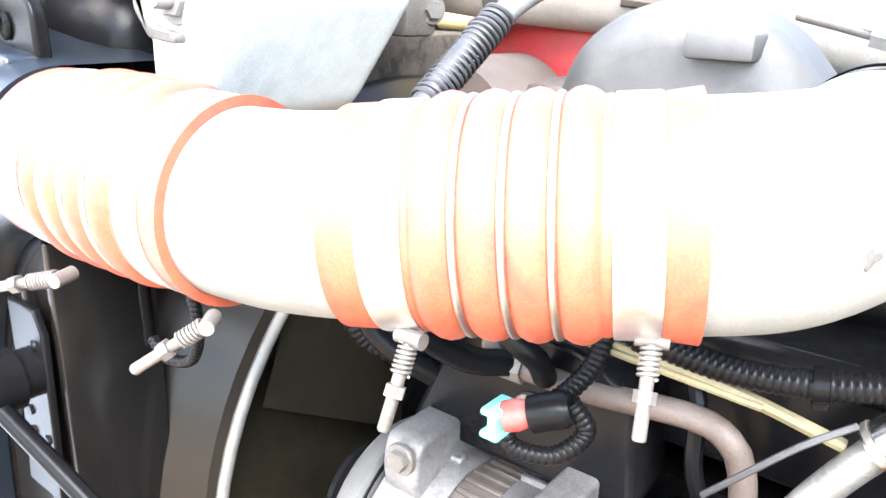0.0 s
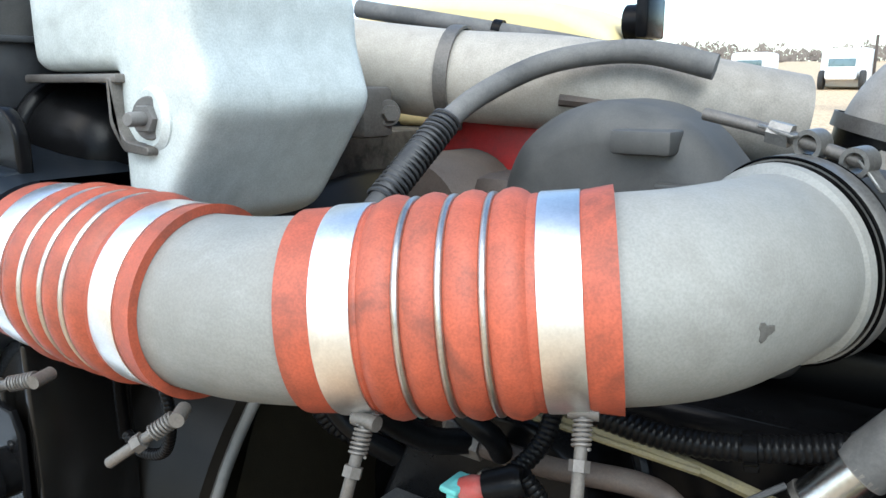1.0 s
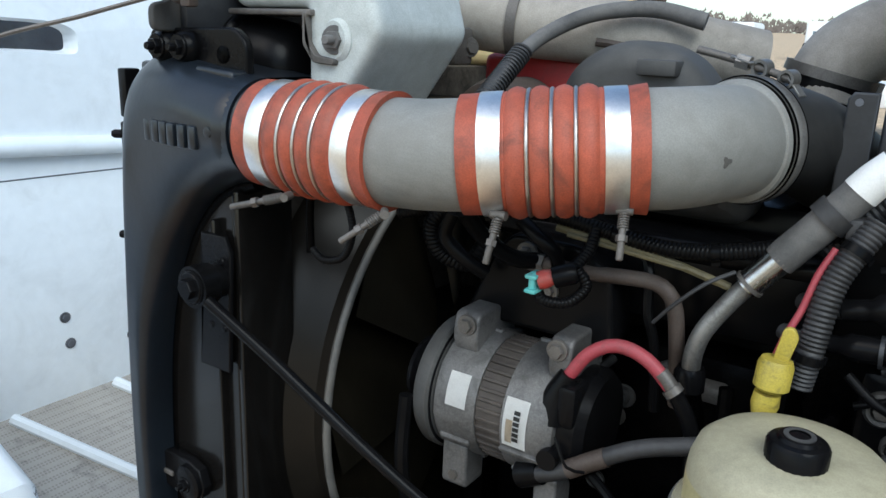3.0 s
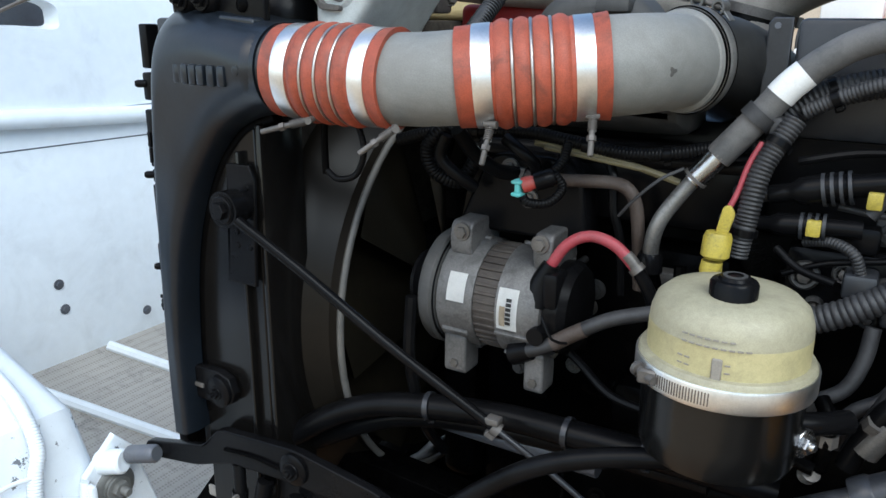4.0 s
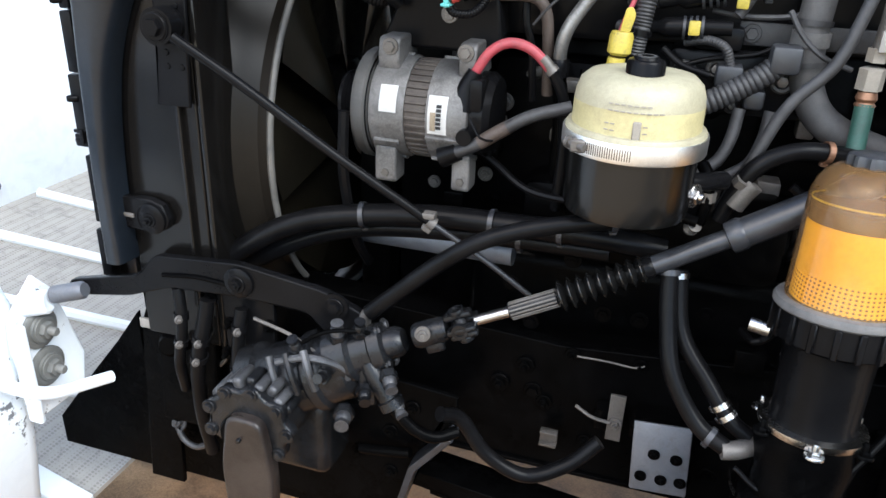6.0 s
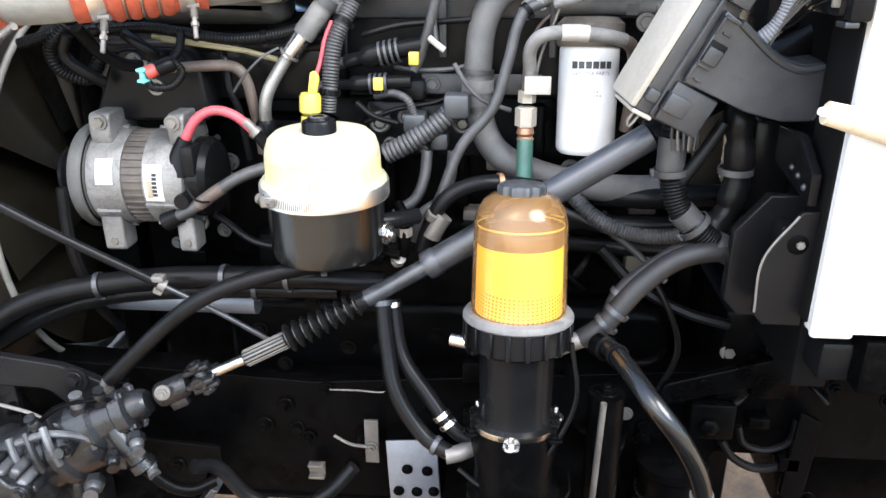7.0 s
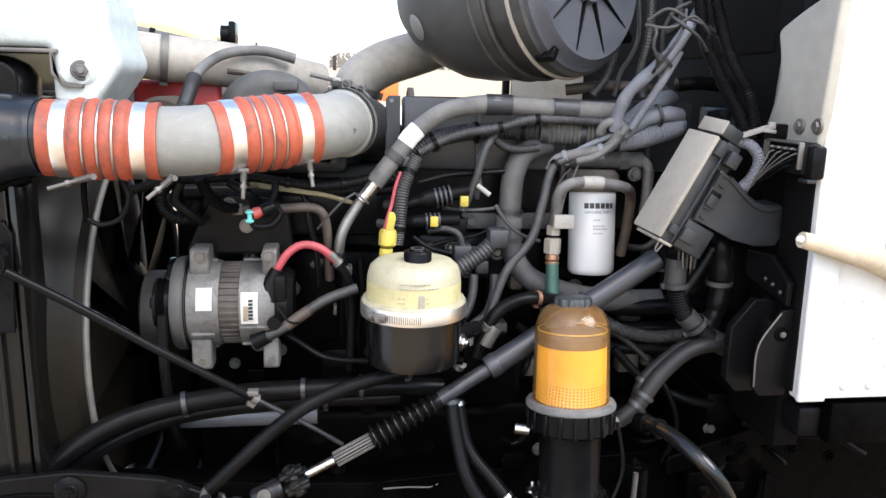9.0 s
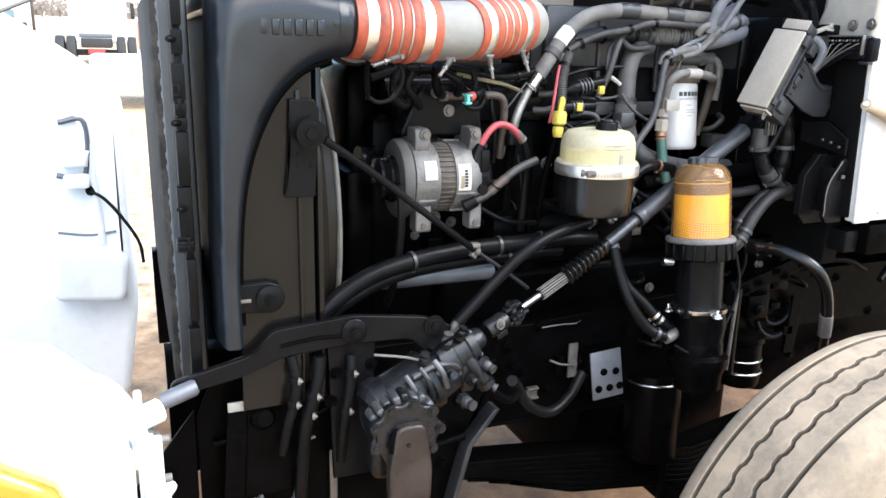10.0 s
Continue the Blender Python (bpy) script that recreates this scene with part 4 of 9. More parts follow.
    part("lamp_lead", tube([(-0.722, 1.685, 1.004), (-0.68, 1.675, 0.975), (-0.63, 1.66, 0.91), (-0.585, 1.64, 0.83), (-0.575, 1.62, 0.76)], 0.006, 8), BLACK, h, "black lamp lead")
    part("panel_seam", tube([(-0.835, 1.697, 0.865), (-0.74, 1.697, 0.850), (-0.655, 1.697, 0.858)], 0.004, 8), GALV, h)
    part("panel_seam", tube([(-0.85, 1.697, 0.715), (-0.76, 1.697, 0.705), (-0.668, 1.697, 0.70)], 0.004, 8), GALV, h)
    # hinge
    k = part("hinge_plate", plate([(0.20, 0.845), (0.265, 0.90), (0.30, 0.86), (0.345, 0.70), (0.33, 0.63), (0.22, 0.63), (0.20, 0.70)], -0.612, -0.598, "x", 0.004), CHIPPED, h, "white painted hinge plate")
    part("hinge_lip", box((-0.60, 0.192, 0.64), (-0.57, 0.204, 0.84), 0.004), HOOD, k)
    part("pivot", lathe([(0, 0), (0.016, 0), (0.016, 0.06), (0.012, 0.066), (0, 0.066)], (-0.565, 0.270, 0.868), (0.5, 0.05, 0.15), 20), GALV, k, "worn steel pivot pin")
    part("pivot_barrel", lathe([(0, -0.004), (0.012, -0.004), (0.021, 0), (0.022, 0.004), (0.022, 0.046), (0.018, 0.050), (0.012, 0.050), (0, 0.046)], (-0.612, 0.240, 0.852), (1, 0.35, 0.2), 24), HOOD, k, "white pivot barrel")
    for z in (0.803, 0.724):
        part("bolt", bolt_mesh((-0.585, 0.252, z), (1, 0, 0), 0.016, stud=0.026), ALU, k)
        part("washer", lathe([(0, 0), (0.038, 0), (0.038, 0.005), (0.033, 0.008), (0.027, 0.008), (0.026, 0.013), (0, 0.013)], (-0.598, 0.252, z), (1, 0, 0), 32), ALU, k, "dusty dished washer")
    part("wavy_lip", tube([(-0.592, 0.196, 0.845), (-0.588, 0.188, 0.80), (-0.592, 0.196, 0.75), (-0.588, 0.192, 0.70), (-0.592, 0.205, 0.64)], 0.008, 10), HOOD, k)
    lo = thing("hood_wiring", (-0.7, 0.26, 0.7), "white overpainted corrugated wiring loom on the fender", "wiring")
    part("loom", tube([(-1.0, 0.20, 1.094), (-0.86, 0.175, 1.045), (-0.72, 0.162, 0.997), (-0.652, 0.148, 0.972), (-0.617, 0.140, 0.928), (-0.603, 0.122, 0.890), (-0.592, 0.110, 0.831), (-0.591, 0.121, 0.785), (-0.588, 0.155, 0.745), (-0.572, 0.19, 0.712), (-0.572, 0.24, 0.680), (-0.575, 0.30, 0.655), (-0.56, 0.36, 0.64)], 0.0115, 10, ridge=0.005), HOOD, lo)
    part("wire", tube([(-0.606, 0.02, 0.885), (-0.606, 0.076, 0.897), (-0.600, 0.115, 0.895)], 0.004, 8), HOOD, lo)
    part("cable_tie", lathe([(0.0155, -0.004), (0.0185, -0.004), (0.0185, 0.004), (0.0155, 0.004)], (-0.589, 0.138, 0.762), (0.1, 0.75, -0.6), 16), HOOD, lo)
    # stay cable
    c = thing("hood_stay_cable", (-0.36, 0.29, 1.62), "steel hood stay cable with a coil spring and rusty bracket", "cable")
    part("cable", tube([(-0.340, 0.294, 1.690), (-0.50, 0.29, 1.704)], 0.0028, 6), STEEL, c)
    part("cable", tube([(-0.345, 0.292, 1.682), (-0.42, 0.24, 1.655), (-0.55, 0.16, 1.61), (-0.80, 0.10, 1.50)], 0.0028, 6), STEEL, c)
    part("spring", coil((-0.500, 0.29, 1.7035), (-0.75, 0.285, 1.75), 0.0125, 0.0026, 0.0062), STEEL, c, "dusty coil spring")
    part("spring_core", tube([(-0.503, 0.29, 1.704), (-0.60, 0.288, 1.722), (-0.75, 0.285, 1.75)], 0.0105, 12), RUST, c)
    part("clevis", box((-0.350, 0.284, 1.676), (-0.326, 0.304, 1.697), 0.003), STEEL, c)
    part("bracket", merge(lathe([(0, -0.010), (0.009, -0.010), (0.012, -0.004), (0.012, 0.006), (0.008, 0.012), (0, 0.012)], (-0.318, 0.296, 1.683), (1, 0, 0.1), 14), box((-0.312, 0.289, 1.668), (-0.294, 0.303, 1.690), 0.003)), RUST, c, "rusty brown bracket")


def build_wheel():
    """The steer tyre: ribs with zigzag grooves cut between them."""
    cx, cz, R, y0, y1 = 0.85, 0.42, 0.52, -0.275, 0.005
    t = thing("front_wheel", (cx, (y0 + y1) / 2, GZ), "front wheel with a dusty ribbed steer tyre", "wheel")
    seg = 336
    grooves = [(0.045, 0.0), (0.098, 0.006), (0.151, 0.006), (0.204, 0.0)]
    prof = [(0.0, R - 0.24, 0), (0.0, R - 0.16, 0), (0.004, R - 0.06, 0), (0.018, R - 0.018, 0), (0.034, R - 0.003, 0)]
    for g, amp in grooves:
        g += 0.014
        prof += [(g - 0.0062, R, amp), (g - 0.0048, R - 0.002, amp), (g - 0.0035, R - 0.015, amp), (g + 0.0035, R - 0.015, amp), (g + 0.0048, R - 0.002, amp), (g + 0.0062, R, amp)]
    prof += [(0.246, R - 0.003, 0), (0.262, R - 0.018, 0), (0.276, R - 0.06, 0), (0.28, R - 0.16, 0), (0.28, R - 0.24, 0)]
    bm = bmesh.new()
    rings = []
    for i in range(seg):
        a = 2 * math.pi * i / seg
        zig = 1 if i % 6 < 3 else -1
        rings.append([bm.verts.new((cx + r * math.cos(a), y0 + y + amp * 0.45 * zig, cz + r * math.sin(a))) for y, r, amp in prof])
    for i in range(seg):
        a, b = rings[i], rings[(i + 1) % seg]
        for j in range(len(prof) - 1):
            f = bm.faces.new((a[j], b[j], b[j + 1], a[j + 1]))
            # groove walls and floors get a darker colour than the ribs
            f.material_index = 1 if 5 <= j < 29 and (j - 5) % 6 in (1, 2, 3) else 0
    part("tyre", bm, TYRE, t).data.materials.append(GROOVE)
    part("rim", lathe([(0.285, 0.02), (0.29, 0.0), (0.27, 0.01), (0.20, 0.07), (0.10, 0.06), (0, 0.06)], (cx, y0 + 0.01, cz), (0, 1, 0), 40), GALV, t)
    part("hub", lathe([(0, 0), (0.08, 0), (0.09, 0.08), (0, 0.08)], (cx, y0 + 0.02, cz), (0, 1, 0), 24), GALV, t)


# ---- radiator pack ----


def build_radiator():
    r = thing("radiator", (-0.36, 0.9, 0.75), "black radiator with side channel and fan shroud", "radiator")
    part("core", box((-0.40, 0.36, 0.78), (-0.30, 1.50, 1.60), 0.004), CORE, r)
    part("top_tank", box((-0.43, 0.365, 1.56), (-0.372, 1.52, 1.69), 0.02), TANKBLACK, r)
    part("side_channel", plate([(-0.415, 0.80), (-0.268, 0.80), (-0.268, 1.46), (-0.415, 1.50)], 0.318, 0.352, bevel=0.003), PANEL, r, "black sheet side panel")
    part("channel_lip", box((-0.300, 0.308, 0.80), (-0.292, 0.320, 1.42), 0.002), PANEL, r)
    part("channel_lip", box((-0.262, 0.312, 0.80), (-0.252, 0.40, 1.46), 0.002), PANEL, r)
    bp = part("mount_plate", plate([(-0.325, 1.225), (-0.268, 1.225), (-0.258, 1.385), (-0.268, 1.404), (-0.312, 1.404), (-0.316, 1.30)], 0.302, 0.309, bevel=0.002), BLACK, r, "black mounting plate")
    for x, z in ((-0.298, 1.285), (-0.274, 1.285), (-0.298, 1.305), (-0.274, 1.372)):
        part("rivet", lathe([(0.005, 0), (0.004, 0.002), (0, 0.0025)], (x, 0.302, z), (0, -1, 0), 12), BLACK, r)
    part("lower_mount", plate([(-0.428, 1.01), (-0.360, 1.005), (-0.335, 1.018), (-0.330, 1.035), (-0.340, 1.058), (-0.362, 1.066), (-0.428, 1.064)], 0.300, 0.316, bevel=0.003), BLACK, r, "black lower mounting lug")
    part("lug_boss", lathe([(0, 0), (0.026, 0), (0.026, 0.006), (0.02, 0.009), (0, 0.009)], (-0.360, 0.300, 1.034), (0, -1, 0), 28), BLACK, r)
    part("bolt", bolt_mesh((-0.360, 0.292, 1.034), (0, -1, 0), 0.008, stud=0.012), BLACK, r)
    part("lug_slot", box((-0.425, 0.297, 1.030), (-0.395, 0.301, 1.037), 0.001), STEEL, r)
    # shroud and ring
    yc, zc, R = 0.775, 1.12, 0.372
    part("shroud", lathe([(R + 0.062, -0.095), (R + 0.058, -0.08), (R + 0.02, -0.045), (R, -0.02), (R, 0.0), (R - 0.006, 0.0), (R - 0.006, -0.02), (R + 0.012, -0.052), (R + 0.05, -0.09), (R + 0.062, -0.095)], (-0.2, yc, zc), (1, 0, 0), 72), SHROUD, r, "brown-black fan shroud")
    part("shroud_lip", hoop((-0.197, yc, zc), (1, 0, 0), R, 0.006, 72), LIP, r, "worn grey shroud lip")
    f = thing("cooling_fan", (-0.24, yc, zc), "dark plastic engine cooling fan inside its shroud", "fan")
    for k in range(9):
        a = 2 * math.pi * k / 9 + 0.2
        bm = bmesh.new()
        cols = []
        for j in range(8):
            rr = 0.09 + (0.345 - 0.09) * j / 7
            wid = 0.055 + 0.080 * j / 7
            row = []
            for i in range(5):
                u = -1 + i / 2
                ang = a + u * wid / rr
                row.append(bm.verts.new((-0.235 + 0.035 * u + 0.008 * (1 - u * u), yc + rr * math.cos(ang), zc + rr * math.sin(ang))))
            cols.append(row)
        for p, q in zip(cols, cols[1:]):
            for i in range(4):
                bm.faces.new((p[i], p[i + 1], q[i + 1], q[i]))
        bmesh.ops.solidify(bm, geom=bm.faces[:], thickness=0.004)
        part("blade", bm, FANB, f)
    part("hub", lathe([(0, -0.04), (0.10, -0.04), (0.11, -0.02), (0.11, 0.03), (0.07, 0.05), (0, 0.05)], (-0.235, yc, zc), (1, 0, 0), 36), OILY, f)
    part("clutch", lathe([(0.07, 0), (0.09, 0.01), (0.09, 0.05), (0.05, 0.07), (0, 0.07)], (-0.19, yc, zc), (1, 0, 0), 36), STEEL, f)


def rounded(pts, n=5, r=0.02):
    """Rounds the corners of an outline."""
    out = []
    m = len(pts)
    for k in range(m):
        a, b, c = (Vector((*pts[(k + d) % m], 0)) for d in (-1, 0, 1))
        ra = min(r, (a - b).length * 0.45, (c - b).length * 0.45)
        p, q = b + (a - b).normalized() * ra, b + (c - b).normalized() * ra
        for i in range(n + 1):
            t = i / n
            v = (1 - t) ** 2 * p + 2 * t * (1 - t) * b + t * t * q
            out.append((v.x, v.y))
    return out


def build_cooler_tank():
    """The charge air cooler's side tank: a black casting whose neck takes the first hose."""
    t = thing("charge_air_cooler", (-0.44, 0.30, 0.85), "black cast charge air cooler side tank with raised bars", "air cooler")
    outer = spline([(-0.205, 0, 1.595), (-0.25, 0, 1.599), (-0.31, 0, 1.610), (-0.37, 0, 1.619), (-0.415, 0, 1.617), (-0.438, 0, 1.595), (-0.445, 0, 1.54), (-0.447, 0, 1.40), (-0.453, 0, 1.20), (-0.456, 0, 1.06), (-0.456, 0, 0.95)], 0.006)
    inner = spline([(-0.205, 0, 1.478), (-0.232, 0, 1.475), (-0.262, 0, 1.466), (-0.298, 0, 1.445), (-0.334, 0, 1.405), (-0.362, 0, 1.355), (-0.388, 0, 1.285), (-0.404, 0, 1.20), (-0.412, 0, 1.10), (-0.413, 0, 1.04), (-0.412, 0, 0.95)], 0.006)

    def at(line, u):
        k = min(len(line) - 2, int(u * (len(line) - 1)))
        return line[k].lerp(line[k + 1], u * (len(line) - 1) - k)
    bm = bmesh.new()
    rows = []
    for i in range(91):
        u = i / 90
        o, n = at(outer, u), at(inner, u)
        blend = min(1.0, u / 0.30)
        blend = blend * blend * (3 - 2 * blend)
        p = 2.0 + 2.6 * blend
        mid, deep = 0.317 + 0.022 * blend, 0.0585 + 0.019 * blend
        row = []
        for j in range(33):
            s = 0.5 - 0.5 * math.cos(math.pi * j / 32)
            q = o.lerp(n, s)
            away = blend * (0.010 + 0.050 * max(0.0, 1 - s / 0.38) ** 2)
            row.append(bm.verts.new((q.x, mid + away - deep * (max(0.0, 1 - abs(2 * s - 1) ** p)) ** (1 / p), q.z)))
        rows.append(row + [bm.verts.new((n.x, 0.372, n.z)), bm.verts.new((o.x, 0.404, o.z))])
    for a, b in zip(rows, rows[1:]):
        for j in range(len(a)):
            k = (j + 1) % len(a)
            bm.faces.new((a[j], a[k], b[k], b[j]))
    bm.faces.new(rows[0][:33])
    part("tank_body", bm, TANKBLACK, t)
    part("neck", lathe([(0.050, -0.02), (0.0585, -0.018), (0.0585, 0.0), (0.055, 0.006), (0.055, 0.05)], (-0.215, 0.317, 1.537), (1, 0.08, 0), 48), TANKBLACK, t, "round black outlet neck")
    part("inner_rib", tube([(v.x + 0.002, 0.325, v.z - 0.002) for v in inner[4::9]], 0.010, 10), OILY, t, "dark rolled inner edge")
    # raised name, as plain bars
    for k in range(6):
        x = -0.364 + 0.0190 * k
        part("raised_bar", box((x, 0.2570 + 0.0035 * max(0, 3 - k), 1.514), (x + 0.0135, 0.290 + 0.005 * max(0, 3 - k), 1.541), 0.003), TANKBLACK, t)
    part("raised_dot", lathe([(0.009, 0), (0.009, 0.0015), (0.007, 0.002), (0.007, 0.0)], (-0.275, 0.274, 1.490), (0, -1, -0.4), 20), TANKBLACK, t)
    part("raised_dot", lathe([(0.006, 0), (0.006, 0.0015), (0.004, 0.002), (0, 0.002)], (-0.235, 0.2595, 1.536), (0, -1, 0), 16), TANKBLACK, t)
    br = part("top_bracket", plate(rounded([(-0.412, 1.60), (-0.236, 1.585), (-0.236, 1.632), (-0.256, 1.648), (-0.412, 1.644)], 5, 0.014), 0.318, 0.330, bevel=0.003), BLACK, t, "black top bracket")
    for x in (-0.375, -0.334):
        part("bushing", lathe([(0, 0), (0.019, 0), (0.020, 0.004), (0.018, 0.012), (0.014, 0.016), (0, 0.016)], (x, 0.318, 1.623), (0, -1, 0), 28), RUBBER, t, "black rubber bushing")
        part("bolt", bolt_mesh((x, 0.302, 1.623), (0, -1, 0), 0.010, stud=0.014), BLACK, t)
    part("bracket_hole", lathe([(0, 0), (0.009, 0), (0.010, 0.001), (0.008, 0.002), (0, 0.0015)], (-0.275, 0.3175, 1.617), (0, -1, 0), 20), OILY, t)
    part("bracket_web", plate(rounded([(-0.30, 1.585), (-0.236, 1.578), (-0.236, 1.60), (-0.30, 1.605)], 3, 0.006), 0.296, 0.330, bevel=0.004), TANKBLACK, t)
    # edge seals
    s = thing("edge_seal", (-0.49, 0.30, 0.85), "ragged black rubber edge seal of the cooler", "rubber seal")
    rnd = random.Random(5)
    part("strip", box((-0.502, 0.342, 0.85), (-0.488, 0.372, 1.575), 0.003), RUBBER, s)
    z = 0.86
    while z < 1.56:
        h = rnd.choice((0.022, 0.042, 0.065, 0.095, 0.12))
        out = rnd.uniform(-0.006, 0.010)
        part("seal_tab", box((-0.509 - out, 0.328, z), (-0.486, 0.352, z + h), 0.003), RUBBER, s)
        if rnd.random() < 0.35:
            part("clip", merge(box((-0.507 - out, 0.326, z + 0.008), (-0.492, 0.330, z + 0.014), 0.001), box((-0.507 - out, 0.326, z + 0.024), (-0.492, 0.330, z + 0.030), 0.001), box((-0.500, 0.322, z + 0.008), (-0.494, 0.330, z + 0.030), 0.001)), BLACK, s)
        if rnd.random() < 0.3:
            part("stud", lathe([(0, 0), (0.006, 0), (0.006, 0.012), (0.004, 0.016), (0, 0.016)], (-0.500, 0.330, z + h * 0.6), (-0.7, -0.7, 0), 12), BLACK, s)
        z += h + rnd.choice((0.003, 0.006, 0.014))
    part("front_core", box((-0.535, 0.402, 0.84), (-0.47, 1.50, 1.60), 0.01), CORE, t, "dark cooler core edge")
    part("end_plate", box((-0.522, 0.376, 0.84), (-0.474, 0.402, 1.60), 0.006), PLASTIC, t, "dark grey end plate")
    for k in range(34):
        part("fin_edge", box((-0.5235, 0.384, 0.850 + 0.022 * k), (-0.512, 0.404, 0.862 + 0.022 * k), 0.002), GALV if k % 3 else BLACK, t, "bent grey fin edge")


def build_stay_rod():
    t = thing("radiator_stay_rod", (-0.25, 0.27, 1.0), "black radiator stay rod with a bolted eye end", "stay rod")
    part("rod", tube([(-0.258, 0.266, 1.335), (-0.169, 0.288, 1.273), (-0.040, 0.322, 1.175), (0.093, 0.365, 1.076)], 0.0075, 14), BLACK, t)
    part("thin_rod", tube([(0.085, 0.363, 1.081), (0.177, 0.385, 1.017), (0.25, 0.40, 0.962)], 0.0045, 10), SHAFT, t, "bare threaded end")
    part("eye", lathe([(0.010, -0.012), (0.026, -0.012), (0.026, 0.012), (0.010, 0.012)], (-0.282, 0.275, 1.347), (0, 1, 0), 32), BLACK, t)
    part("bushing", lathe([(0, -0.016), (0.021, -0.016), (0.021, 0.03), (0, 0.03)], (-0.282, 0.277, 1.347), (0, 1, 0), 28), RUBBER, t)
    part("bolt", bolt_mesh((-0.282, 0.262, 1.347), (0, -1, 0), 0.013), BLACK, t)
    part("clamp", merge(strap((0.095, 0.3655, 1.0745), (0.133, 0.043, -0.099), 0.0075, 0.012, 0.003), box((0.083, 0.355, 1.082), (0.103, 0.372, 1.092), 0.002)), STEEL, t, "small steel clamp")


# ---- charge pipe ----


def bellows(name, a, b, r, owner_label):
    """A ribbed silicone hose from a to b with two bands and wire rings."""
    a, b = Vector(a), Vector(b)
    L = (b - a).length
    ax = (b - a).normalized()
    t = thing(name, (a + b) / 2 - Vector((0, 0, r)), owner_label, "hose", "orange charge air hoses")
    prof = [(r * 0.90, 0.0), (r * 0.985, 0.0), (r * 0.99, L * 0.10), (r * 0.985, L * 0.115), (r * 0.985, L * 0.235), (r * 1.0, L * 0.25)]
    hump0, hump1, n = L * 0.25, L * 0.755, 4
    for k in range(n):
        h0 = hump0 + (hump1 - hump0) * k / n
        h1 = hump0 + (hump1 - hump0) * (k + 1) / n
        for u in (0.06, 0.16, 0.3, 0.5, 0.7, 0.84, 0.94):
            prof.append((r * (0.962 + 0.105 * math.sin(math.pi * u) ** 0.75), h0 + (h1 - h0) * u))
    prof += [(r * 1.0, L * 0.765), (r * 0.985, L * 0.775), (r * 0.985, L * 0.90), (r * 1.0, L * 0.91), (r * 1.03, L), (r * 0.93, L)]
    part("sleeve", lathe(prof, a, ax, 72), ORANGE, t)
    for h in (0.175, 0.838):
        c = a + ax * L * h
        w = L * 0.062
        part("clamp_band", lathe([(r * 0.98, -w), (r * 1.005, -w), (r * 1.01, -w * 0.9), (r * 1.01, w * 0.9), (r * 1.005, w), (r * 0.98, w)], c, ax, 72), BAND, t, "polished steel band clamp")
    for k in range(1, n):
        c = a + ax * (hump0 + (hump1 - hump0) * k / n)
        part("wire_ring", hoop(c, ax, r * 1.005, 0.0022, 72), WIRE, t, "steel wire ring")
    return t


def clamp_bolt(owner, root, tip):
    """The T-bolt of a band clamp with its spring and nut."""
    root, tip = Vector(root), Vector(tip)
    d = (tip - root).normalized()
    L = (tip - root).length
    b = part("clamp_bolt", lathe([(0, 0), (0.0034, 0), (0.0034, L), (0.0026, L + 0.001), (0, L + 0.001)], root, d, 12), STEEL, owner, "dusty clamp bolt")
    part("spring", coil(root + d * L * 0.06, root + d * L * 0.40, 0.0045, 0.0009, 0.0024), STEEL, b)
    part("nut", lathe([(0, 0), (0.0055, 0), (0.0055, 0.006), (0, 0.006)], root + d * L * 0.52, d, 6), STEEL, b)
    part("trunnion", lathe([(0, -0.008), (0.0045, -0.008), (0.0045, 0.008), (0, 0.008)], root, d.cross(Vector((0, 0, 1))).normalized() if abs(d.z) < 0.9 else (1, 0, 0), 14), STEEL, b)


